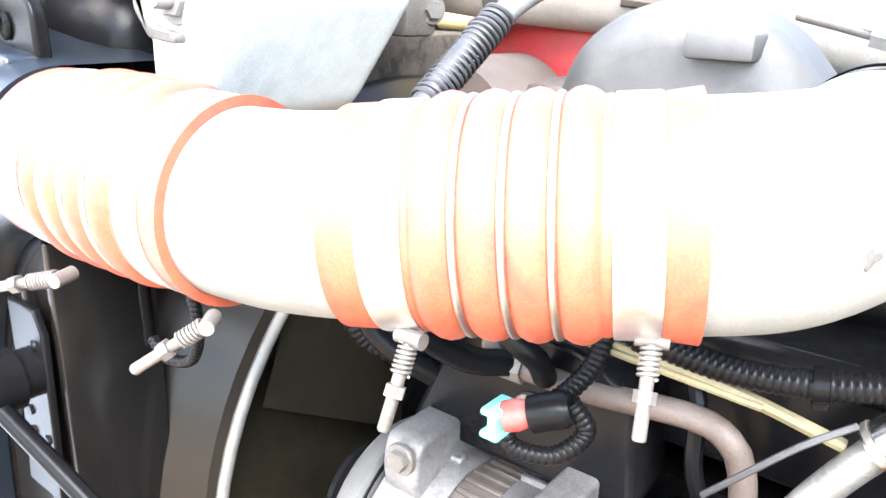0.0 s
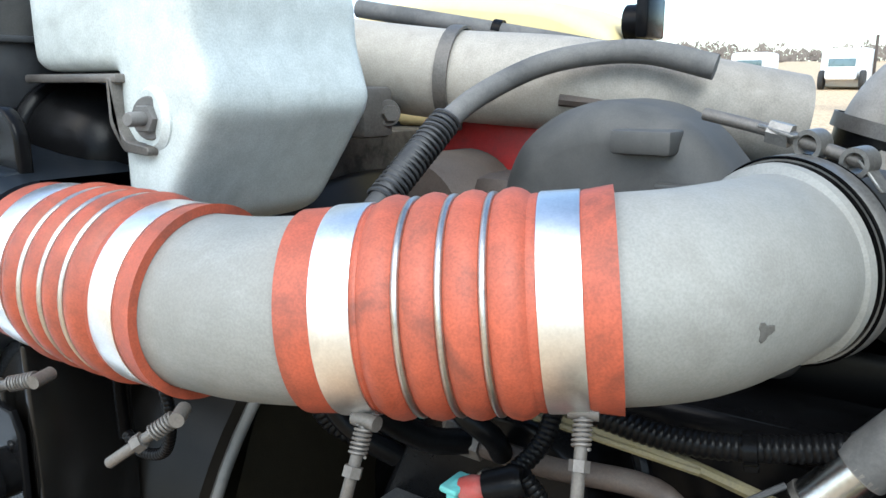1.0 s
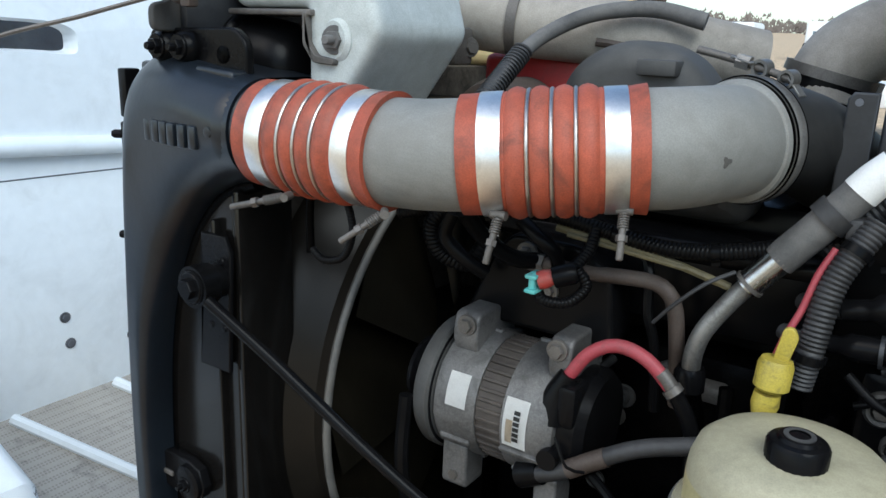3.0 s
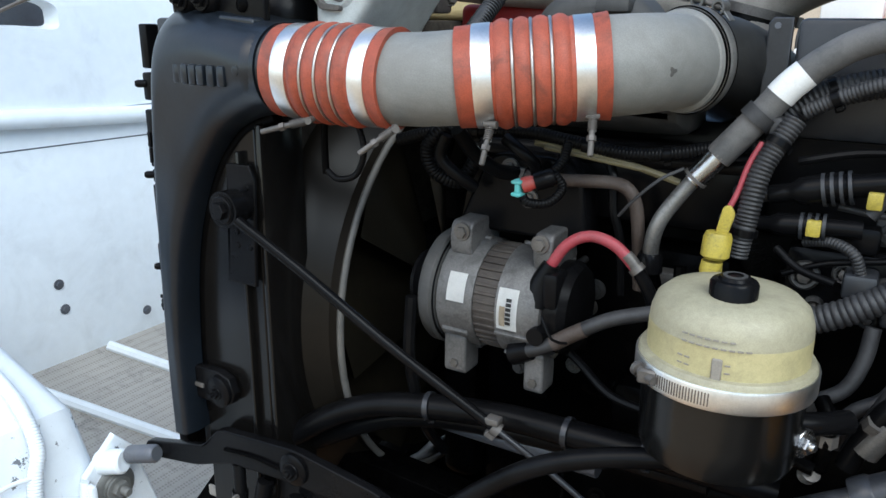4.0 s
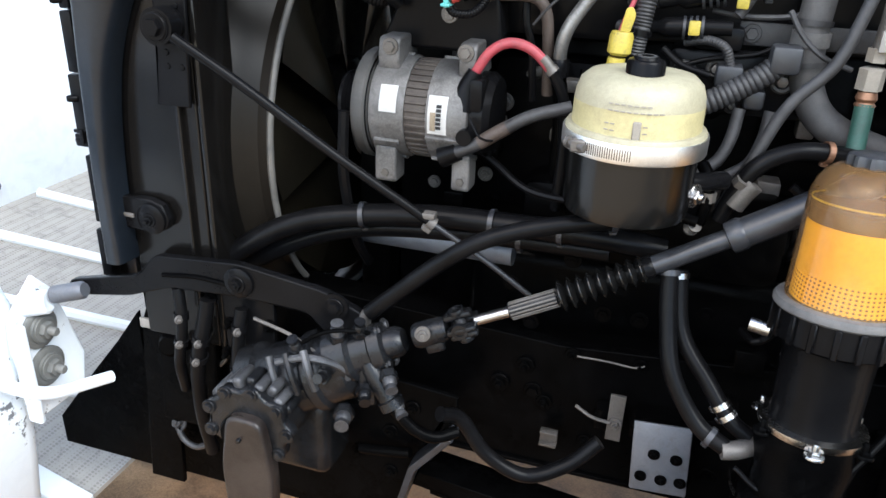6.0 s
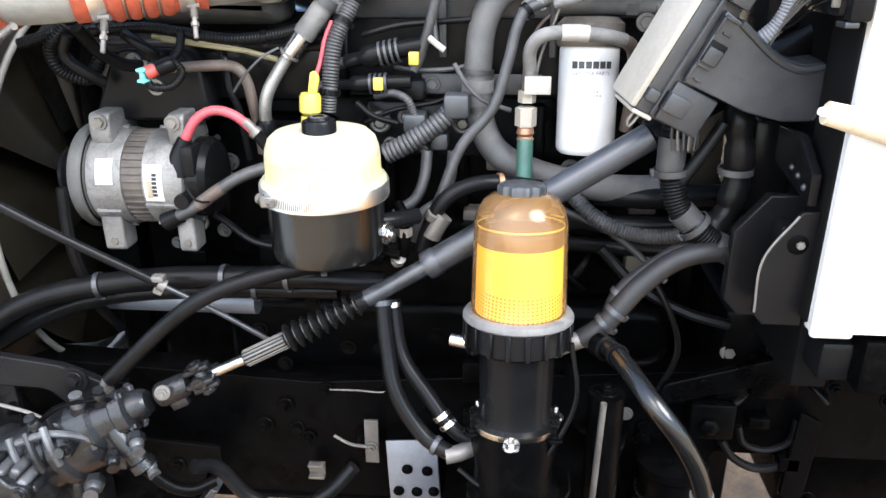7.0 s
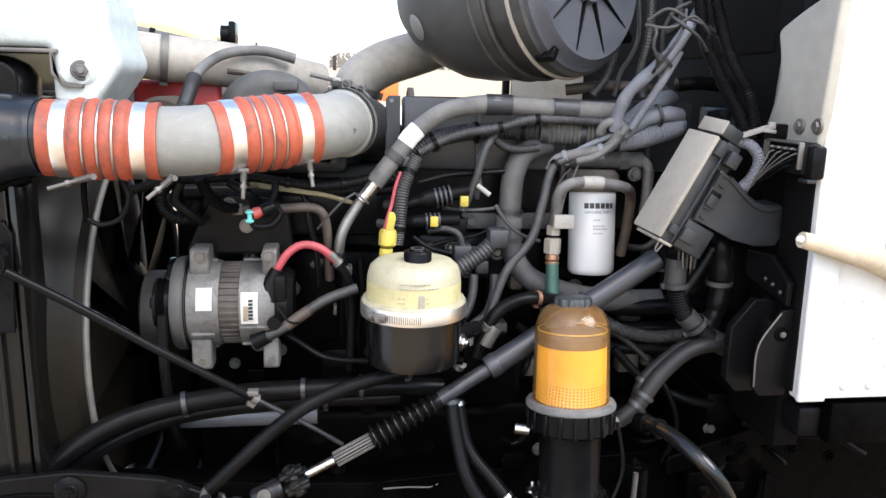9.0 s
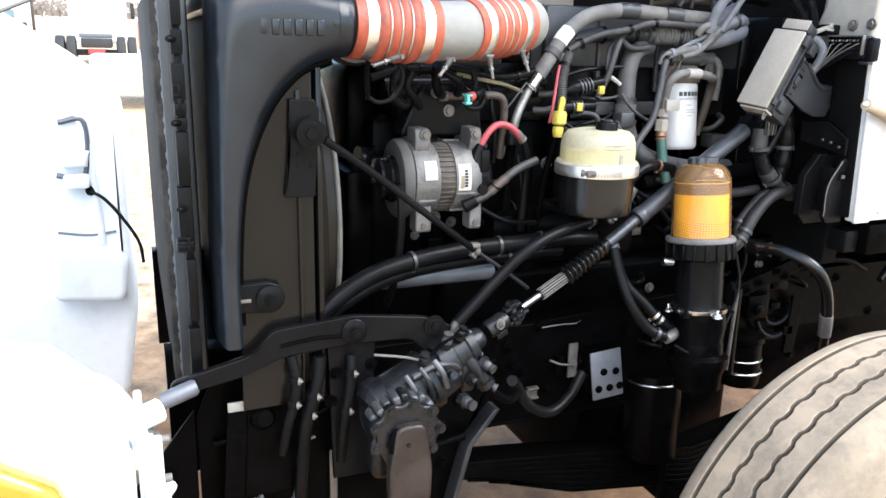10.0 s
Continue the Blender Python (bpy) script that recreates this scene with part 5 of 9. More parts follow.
def build_charge_pipe():
    r = 0.0600
    h1 = bellows("charge_hose", (-0.201, 0.316, 1.535), (-0.033, 0.331, 1.530), r, "ribbed orange silicone hose on the cooler's neck")
    h2 = bellows("charge_hose", (0.041, 0.347, 1.534), (0.198, 0.419, 1.550), r, "ribbed orange silicone hose between the grey pipes")
    clamp_bolt(h1, (-0.118, 0.262, 1.482), (-0.175, 0.238, 1.466))
    clamp_bolt(h1, (-0.008, 0.285, 1.478), (-0.041, 0.258, 1.449))
    clamp_bolt(h2, (0.094, 0.330, 1.485), (0.094, 0.310, 1.442))
    clamp_bolt(h2, (0.196, 0.385, 1.497), (0.203, 0.365, 1.455))
    p = thing("charge_pipe", (0.05, 0.31, 1.48), "dusty grey aluminium charge air pipe", "pipe")
    part("middle_pipe", tube([(-0.065, 0.328, 1.530), (-0.033, 0.331, 1.530), (0.004, 0.336, 1.531), (0.041, 0.347, 1.534), (0.075, 0.363, 1.537)], r * 0.925, 64, step=0.006), ALU, p)
    e = thing("charge_elbow", (0.27, 0.46, 1.49), "dusty grey aluminium elbow into the engine", "pipe elbow")
    part("elbow", tube([(0.16, 0.400, 1.546), (0.198, 0.419, 1.550), (0.224, 0.443, 1.552), (0.240, 0.485, 1.553), (0.248, 0.522, 1.553), (0.253, 0.542, 1.553)], r * 0.955, 64, step=0.006), ALU, e)
    part("cast_seam", tube([(0.215, 0.41, 1.502), (0.250, 0.45, 1.504), (0.268, 0.49, 1.506), (0.278, 0.52, 1.508)], 0.003, 8), ALU, e)
    turn = Vector((0.41, 0.909, 0.07)).normalized()
    mid = Vector((0.2528, 0.5447, 1.5531))
    for p, q, w in (((0.2785, 0.4275, 1.549), (0.91, -0.41, -0.05), 1.0), ((0.2735, 0.4155, 1.5475), (0.84, -0.54, -0.09), 0.8)):
        part("smudge", lathe([(0.0, 0.0012), (0.0055 * w, 0.0008), (0.0075 * w, -0.002)], p, q, 14, wave=lambda a, j: 1 + 0.35 * math.sin(3 * a + 1) + 0.2 * math.sin(7 * a)), SMUDGE, e, "dark smudge")
    part("end_flange", lathe([(r * 0.95, -0.016), (r * 1.0, -0.013), (r * 1.055, -0.010), (r * 1.06, -0.003), (r * 0.95, 0.0)], mid, turn, 72), ALU, e)
    v = thing("v_band_clamp", (0.25, 0.55, 1.49), "steel V-band clamp with a T-bolt and loops", "clamp")
    part("inner_gap", lathe([(r * 1.0, -0.005), (r * 1.065, -0.004), (r * 1.065, 0.0), (r * 1.0, 0.001)], mid, turn, 72), OILY, v, "dark gap under the band")
    part("band", lathe([(r * 1.03, 0.0), (r * 1.09, 0.0), (r * 1.115, 0.003), (r * 1.115, 0.013), (r * 1.09, 0.016), (r * 1.03, 0.016), (r * 1.03, 0.0)], mid, turn, 72), VBAND, v)
    part("band_edge", hoop(mid + turn * 0.001, turn, r * 1.095, 0.0012, 72), OILY, v)
    part("band_edge", hoop(mid + turn * 0.015, turn, r * 1.095, 0.0012, 72), OILY, v)
    for at in ((0.262, 0.556, 1.6265), (0.289, 0.551, 1.6175)):
        part("loop", lathe([(0.0065, -0.006), (0.0095, -0.006), (0.0095, 0.006), (0.0065, 0.006), (0.0065, -0.006)], at, turn, 28), VBAND, v)
    part("loop_tail", box((-0.022, -0.0055, -0.001), (0.004, 0.0055, 0.001), 0.0005, 1, pose(0.250, 0.553, 1.632, 0, 14, -24)), VBAND, v)
    part("loop_tail", box((-0.002, -0.0055, -0.001), (0.022, 0.0055, 0.001), 0.0005, 1, pose(0.292, 0.550, 1.618, 0, 48, -24)), VBAND, v)
    part("t_bolt", tube([(0.192, 0.566, 1.643), (0.24, 0.560, 1.6325), (0.296, 0.551, 1.616)], 0.0042, 12), STEEL, v, "dull bolt")
    part("nut", lathe([(0, -0.007), (0.008, -0.007), (0.008, 0.007), (0, 0.007)], (0.242, 0.5595, 1.632), (-1, 0.1, 0.22), 6), VBAND, v)
    k = thing("intake_riser", (0.31, 0.65, 1.5), "dusty dark intake pipe behind the V-band clamp", "pipe")
    part("pipe", tube([mid + turn * 0.004, mid + turn * 0.05, mid + turn * 0.12 - Vector((0, 0, 0.02)), mid + turn * 0.2 - Vector((0, 0, 0.06))], r * 0.93, 40), COVER, k)


# ---- top of the engine ----


def build_surge_tank():
    t = thing("coolant_tank", (-0.23, 0.55, 1.58), "frosted white plastic coolant tank on a steel bracket", "tank")
    upper = plate(rounded([(-0.338, 1.673), (-0.120, 1.673), (-0.118, 1.752), (-0.150, 1.786), (-0.338, 1.787)], 5, 0.016), 0.386, 0.568, bevel=0.012, steps=4)
    lobe = plate(rounded([(-0.210, 1.742), (-0.210, 1.535), (-0.170, 1.550), (-0.132, 1.602), (-0.099, 1.648), (-0.116, 1.700), (-0.116, 1.742)], 5, 0.014), 0.386, 0.568, bevel=0.010, steps=4)
    body = part("body", merge(upper, lobe), TANKPL, t)
    weld = body.modifiers.new("weld", "REMESH")
    weld.mode = "VOXEL"
    weld.voxel_size = 0.0045
    weld.use_smooth_shade = True
    soft = body.modifiers.new("soft", "SMOOTH")
    soft.iterations = 10
    part("moulded_ridge", tube([(-0.1195, 0.50, 1.665), (-0.1205, 0.49, 1.69), (-0.1205, 0.475, 1.72), (-0.1205, 0.47, 1.76)], 0.003, 8), TANKPL, t)
    part("cap", lathe([(0.028, 0), (0.034, 0.004), (0.034, 0.016), (0.030, 0.020), (0, 0.020)], (-0.178, 0.475, 1.783), (0, 0, 1), 32), BLACK, t, "black filler cap")
    part("moulded_ring", lathe([(0.012, 0), (0.012, 0.001), (0.010, 0.0012), (0.010, 0)], (-0.1203, 0.475, 1.688), (1, 0, 0), 24), TANKPL, t)
    part("bracket", merge(box((-0.336, 0.378, 1.664), (-0.196, 0.46, 1.671), 0.002), plate(rounded([(-0.208, 1.668), (-0.202, 1.668), (-0.202, 1.636), (-0.188, 1.620), (-0.160, 1.617), (-0.160, 1.610), (-0.192, 1.612), (-0.208, 1.632)], 3, 0.004), 0.377, 0.402, bevel=0.001)), STEEL, t, "bent steel bracket")
    part("mount_ear", lathe([(0, 0.02), (0.027, 0.02), (0.026, 0.004), (0.021, 0.0), (0, 0.0)], (-0.166, 0.384, 1.638), (0.15, 1, 0), 32), TANKPL, t)
    part("bolt", bolt_mesh((-0.163, 0.384, 1.638), (0.25, -1, 0), 0.011, stud=0.022), GREYHOSE, t, "dusty bolt with a long stud")
    part("bolt", bolt_mesh((-0.142, 0.635, 1.634), (1, -0.4, 0), 0.009), STEEL, t)
    part("rear_strap", box((-0.20, 0.600, 1.61), (-0.142, 0.645, 1.66), 0.006), STEEL, t, "steel rear strap")
    m = thing("air_bellows", (-0.33, 0.43, 1.55), "bulging black rubber mount behind the cooler tank", "rubber mount")
    part("body", lathe([(0, -0.075), (0.040, -0.075), (0.052, -0.066), (0.058, -0.045), (0.060, -0.01), (0.059, 0.02), (0.052, 0.044), (0.036, 0.058), (0, 0.062)], (-0.312, 0.432, 1.602), (1, 0.12, -0.15), 40), RUBBER, m)
    part("fold", hoop((-0.352, 0.427, 1.608), (1, 0.12, -0.15), 0.056, 0.010, 40), RUBBER, m)
    part("flange", lathe([(0, -0.008), (0.064, -0.008), (0.064, 0.008), (0, 0.008)], (-0.380, 0.424, 1.612), (1, 0.12, -0.15), 36), BLACK, m)
    s = thing("radiator_shield", (-0.37, 0.45, 1.60), "rounded dark shield plate above the radiator", "shield")
    part("plate", plate(rounded([(0.288, 1.640), (0.288, 1.672), (0.314, 1.676), (0.322, 1.706), (0.346, 1.730), (0.39, 1.742), (0.62, 1.748), (0.62, 1.60), (0.345, 1.60), (0.345, 1.640)], 5, 0.012), -0.371, -0.362, "x", 0.003), COVER, s)
    part("channel", merge(box((-0.361, 0.326, 1.642), (-0.348, 0.415, 1.700), 0.002), box((-0.361, 0.322, 1.698), (-0.340, 0.418, 1.704), 0.002), tube([(-0.350, 0.415, 1.642), (-0.344, 0.424, 1.67), (-0.350, 0.418, 1.70)], 0.005, 8)), PLASTIC, s, "bent dark grey channel")


def build_engine_top():
    w = thing("washer_bottle", (-0.2, 0.95, 1.66), "yellowed plastic washer bottle with black cap", "bottle")
    part("body", plate(rounded([(-0.46, 1.60), (-0.035, 1.60), (-0.030, 1.725), (-0.12, 1.765), (-0.30, 1.785), (-0.46, 1.77)], 5, 0.03), 0.93, 1.10, bevel=0.02), WASHER, w)
    part("cap", merge(lathe([(0, 0), (0.022, 0), (0.022, 0.03), (0, 0.03)], (-0.032, 0.97, 1.735), (1, 0, 0), 28), box((-0.012, 0.94, 1.715), (0.004, 1.0, 1.765), 0.004)), BLACK, w)
    tb = thing("washer_hose", (-0.2, 0.88, 1.7), "dusty grey hose clipped beside the bottle", "hose")
    part("hose", tube([(-0.37, 0.85, 1.762), (-0.25, 0.87, 1.741), (-0.11, 0.90, 1.715), (-0.032, 0.93, 1.700), (0.08, 0.93, 1.685)], 0.012), GREYHOSE, tb)
    part("clip", strap((-0.17, 0.888, 1.727), (1, 0.2, -0.18), 0.012), BLACK, tb)
    p = thing("coolant_pipe", (0.0, 0.73, 1.6), "wide rust-stained tan pipe across the engine", "pipe")
    part("pipe", tube([(-0.30, 0.66, 1.695), (-0.122, 0.70, 1.672), (0.0, 0.73, 1.662), (0.105, 0.76, 1.645), (0.20, 0.81, 1.625)], 0.046, 40), PIPE, p)
    part("clamp", strap((-0.105, 0.703, 1.671), (1, 0.25, -0.09), 0.047, 0.014, 0.003), STEEL, p)
    part("rust_patch", tube([(0.02, 0.69, 1.648), (0.05, 0.70, 1.645), (0.08, 0.708, 1.642)], 0.006, 8), RUST, p, "rust patch")
    r = thing("red_housing", (-0.02, 0.82, 1.5), "red painted housing behind the hoses", "engine part")
    part("body", box((-0.18, 0.735, 1.48), (0.0, 0.85, 1.627), 0.012, 3), RED, r)
    rb = thing("thermostat_housing", (-0.06, 0.66, 1.5), "dark iron housing behind the charge hose", "engine part")
    part("body", lathe([(0, 0), (0.085, 0), (0.095, 0.02), (0.095, 0.09), (0, 0.09)], (-0.10, 0.62, 1.525), (0.1, 1, 0), 40, wave=lambda a, j: 0.75), RUST, rb)
    part("flange", box((-0.02, 0.60, 1.50), (0.03, 0.66, 1.585), 0.012), RUST, rb)
    h = thing("breather_hose", (0.05, 0.6, 1.6), "black rubber hose with a corrugated sleeve", "hose")
    part("hose", tube([(-0.024, 0.560, 1.627), (-0.012, 0.600, 1.652), (0.016, 0.650, 1.677), (0.055, 0.680, 1.688), (0.10, 0.700, 1.689), (0.155, 0.710, 1.676)], 0.0092, 16, taper=lambda u: 1.0 + 0.2 * u), GREYHOSE, h)
    part("sleeve", coil((-0.031, 0.49, 1.572), (-0.022, 0.568, 1.633), 0.0118, 0.0018, 0.0052), LOOM, h, "dusty coil guard")
    part("inner_hose", tube([(-0.031, 0.48, 1.566), (-0.026, 0.525, 1.605), (-0.023, 0.565, 1.631)], 0.0092, 14), LOOM, h)
    c = thing("crankcase_cover", (0.1, 0.63, 1.45), "dusty black domed cover with a small tab", "engine cover")
    out = [(0.01, 1.45), (0.26, 1.45), (0.262, 1.535), (0.215, 1.585), (0.196, 1.606), (0.176, 1.630), (0.142, 1.648), (0.10, 1.652), (0.062, 1.641), (0.03, 1.618), (0.014, 1.585), (0.010, 1.53)]
    part("dome", plate(rounded(out, 4, 0.022), 0.585, 0.70, bevel=0.032, steps=7), COVER, c)
    part("tab", box((0.122, 0.572, 1.612), (0.168, 0.604, 1.630), 0.003), COVER, c)
    part("rib", box((0.155, 0.578, 1.586), (0.235, 0.602, 1.592), 0.002), COVER, c)


def build_air_cleaner():
    t = thing("air_cleaner", (0.65, 0.75, 1.66), "large black air cleaner canister with a ribbed end cap", "air cleaner")
    a = Vector((0.715, 0.50, 1.832))
    ax = Vector((-0.60, 0.80, -0.05)).normalized()
    part("canister", lathe([(0.172, 0.03), (0.180, 0.035), (0.180, 0.06), (0.170, 0.065), (0.172, 0.12), (0.182, 0.125), (0.182, 0.15), (0.180, 0.16), (0.180, 0.24), (0.172, 0.30), (0.150, 0.36), (0.115, 0.42), (0.085, 0.46), (0, 0.465)], a, ax, 72), COVER, t)
    part("end_cap", lathe([(0, 0.012), (0.035, 0.012), (0.037, 0.0), (0.045, 0.0), (0.05, 0.012), (0.138, 0.004), (0.150, 0.0), (0.156, 0.006), (0.162, 0.016), (0.172, 0.022), (0.174, 0.035)], a, ax, 72), CAPBLUE, t, "faded blue-grey end cap")
    m = axis_matrix(a, ax)
    for k in range(10):
        g = 2 * math.pi * k / 10
        part("cap_rib", box((0.045, -0.0016, 0.002), (0.146, 0.0016, 0.012), 0.001, 1, m @ Matrix.Rotation(g, 4, "Z")), BLACK, t)
    for k in range(4):
        g = 2 * math.pi * k / 4 + 0.6
        part("clip", box((0.160, -0.008, 0.010), (0.186, 0.008, 0.05), 0.003, 2, m @ Matrix.Rotation(g, 4, "Z")), BLACK, t, "wire clip")
    for h in (0.062, 0.118, 0.155):
        part("band", hoop(a + ax * h, ax, 0.181, 0.0045, 72), DUSTLID if h < 0.1 else COVER, t, "dusty raised band")
    part("emblem", lathe([(0, 0), (0.026, 0), (0.028, 0.003), (0.024, 0.006), (0, 0.006)], (0.4065, 0.674, 1.7445), (-0.88, -0.23, -0.44), 28, wave=None), ALU, t, "oval plain badge")
    part("drain", box((0.545, 0.62, 1.655), (0.575, 0.65, 1.69), 0.005), BLACK, t)
    p = thing("intake_duct", (0.3, 0.88, 1.6), "wide dusty grey intake duct to the air cleaner", "pipe")
    part("duct", tube([(0.276, 0.87, 1.575), (0.28, 0.88, 1.616), (0.302, 0.89, 1.648), (0.353, 0.91, 1.678), (0.425, 0.935, 1.703), (0.498, 0.95, 1.729)], 0.052, 40), PIPE, p)
    part("clamp", strap((0.28, 0.88, 1.616), (0.25, 0.03, 1), 0.0575, 0.014, 0.003), STEEL, p)
    part("rubber_cuff", lathe([(0.050, 0.004), (0.056, 0.0), (0.0565, -0.02), (0.055, -0.14), (0.053, -0.30), (0.0, -0.30)], (0.28, 0.88, 1.616), (0.18, 0.03, 1), 40), RUBBER, p, "black rubber cuff")


# ---- engine side ----


def build_engine():
    t = thing("engine_block", (0.4, 0.9, 0.66), "oily black diesel engine block", "engine")
    part("block", box((-0.06, 0.63, 0.70), (0.96, 1.18, 1.34), 0.02), OILY, t)
    part("oil_pan", plate(rounded([(0.10, 0.96), (0.10, 0.56), (0.18, 0.51), (0.36, 0.50), (0.46, 0.57), (0.95, 0.60), (0.95, 0.96)], 4, 0.05), 0.58, 1.10, bevel=0.03), OILY, t)
    part("head", box((0.0, 0.66, 1.34), (0.96, 1.15, 1.47), 0.012), BLACK, t)
    part("front_cover", merge(box((-0.13, 0.60, 0.80), (-0.06, 1.2, 1.22), 0.02), box((-0.10, 0.70, 1.20), (-0.02, 1.18, 1.46), 0.02)), OILY, t)
    part("transmission", merge(box((0.96, 0.70, 0.66), (1.25, 1.14, 1.06), 0.05), box((1.22, 0.62, 0.42), (2.5, 1.20, 1.06), 0.05)), OILY, t, "oily transmission housing")
    part("valve_cover", box((0.373, 0.600, 1.46), (0.98, 0.665, 1.606), 0.008), PLASTIC, t, "dark grey flat-sided valve cover")
    for x in (0.52, 0.70, 0.88):
        part("cover_rib", box((x, 0.592, 1.40), (x + 0.012, 0.602, 1.585), 0.002), PLASTIC, t)
    part("side_cover", plate([(0.36, 1.33), (0.96, 1.33), (0.96, 1.52), (0.62, 1.55), (0.36, 1.50)], 0.612, 0.66, bevel=0.006), BLACK, t)
    part("cover_bracket", plate([(0.336, 1.40), (0.362, 1.40), (0.367, 1.50), (0.367, 1.607), (0.343, 1.607), (0.338, 1.600)], 0.605, 0.613, bevel=0.002), PLASTIC, t, "thin grey bracket")
    part("bracket_hole", lathe([(0, 0), (0.004, 0), (0.004, 0.001), (0, 0.001)], (0.349, 0.604, 1.597), (0, -1, 0), 14), GALV, t)
    part("fuel_rail", tube([(-0.05, 0.575, 1.418), (0.2, 0.575, 1.42), (0.36, 0.575, 1.423)], 0.018, 14), BLACK, t)
    part("manifold", box((-0.02, 0.56, 1.33), (0.36, 0.64, 1.44), 0.015), BLACK, t)
    part("pump_body", box((0.12, 0.58, 1.03), (0.34, 0.66, 1.30), 0.03), OILY, t)
    part("lower_housing", box((0.20, 0.50, 0.98), (0.62, 0.64, 1.12), 0.03), OILY, t)
    part("accessory_bracket", plate(rounded([(-0.04, 1.31), (0.16, 1.31), (0.15, 1.40), (0.11, 1.425), (0.02, 1.425), (0.0, 1.40)], 4, 0.015), 0.49, 0.55, bevel=0.006), BLACK, t, "dark iron alternator bracket")
    part("bracket_bolt", bolt_mesh((0.075, 0.489, 1.365), (0, -1, 0), 0.009), STEEL, t)
    part("bracket_bolt", bolt_mesh((0.045, 0.489, 1.405), (0, -1, 0), 0.009), STEEL, t)
    for k, (x, z) in enumerate(((0.30, 0.99), (0.36, 0.90), (0.42, 0.90), (0.24, 0.86), (0.52, 0.93), (0.20, 0.93), (0.33, 0.76), (0.58, 0.72))):
        part("bolt", bolt_mesh((x, 0.498, z), (0, -1, 0), 0.010, stud=0.008), OILY, t)
    rnd = random.Random(12)
    for k in range(10):
        x = 0.42 + 0.055 * k
        part("head_bolt", bolt_mesh((x, 0.628, 1.16 + 0.07 * (k % 3)), (0, -1, 0), 0.010), OILY, t)
    for k in range(4):
        x = 0.42 + 0.13 * k
        part("block_rib", box((x, 0.60, 1.02), (x + 0.02, 0.64, 1.32), 0.006), OILY, t)
    b = thing("drive_belt", (-0.08, 0.5, 0.95), "black ribbed drive belt round the pulleys", "belt")
    part("belt", tube([(-0.065, 0.405, 1.22), (-0.065, 0.40, 1.12), (-0.065, 0.44, 1.0), (-0.065, 0.50, 0.92)], 0.009, 8), RUBBER, b)
    part("belt", tube([(-0.065, 0.52, 1.23), (-0.065, 0.60, 1.26), (-0.065, 0.66, 1.24)], 0.009, 8), RUBBER, b)
    part("tensioner", lathe([(0.0, -0.02), (0.05, -0.02), (0.05, -0.012), (0.045, 0), (0.05, 0.012), (0.05, 0.02), (0, 0.02)], (-0.075, 0.62, 1.225), (1, 0, 0), 32), BLACK, b)


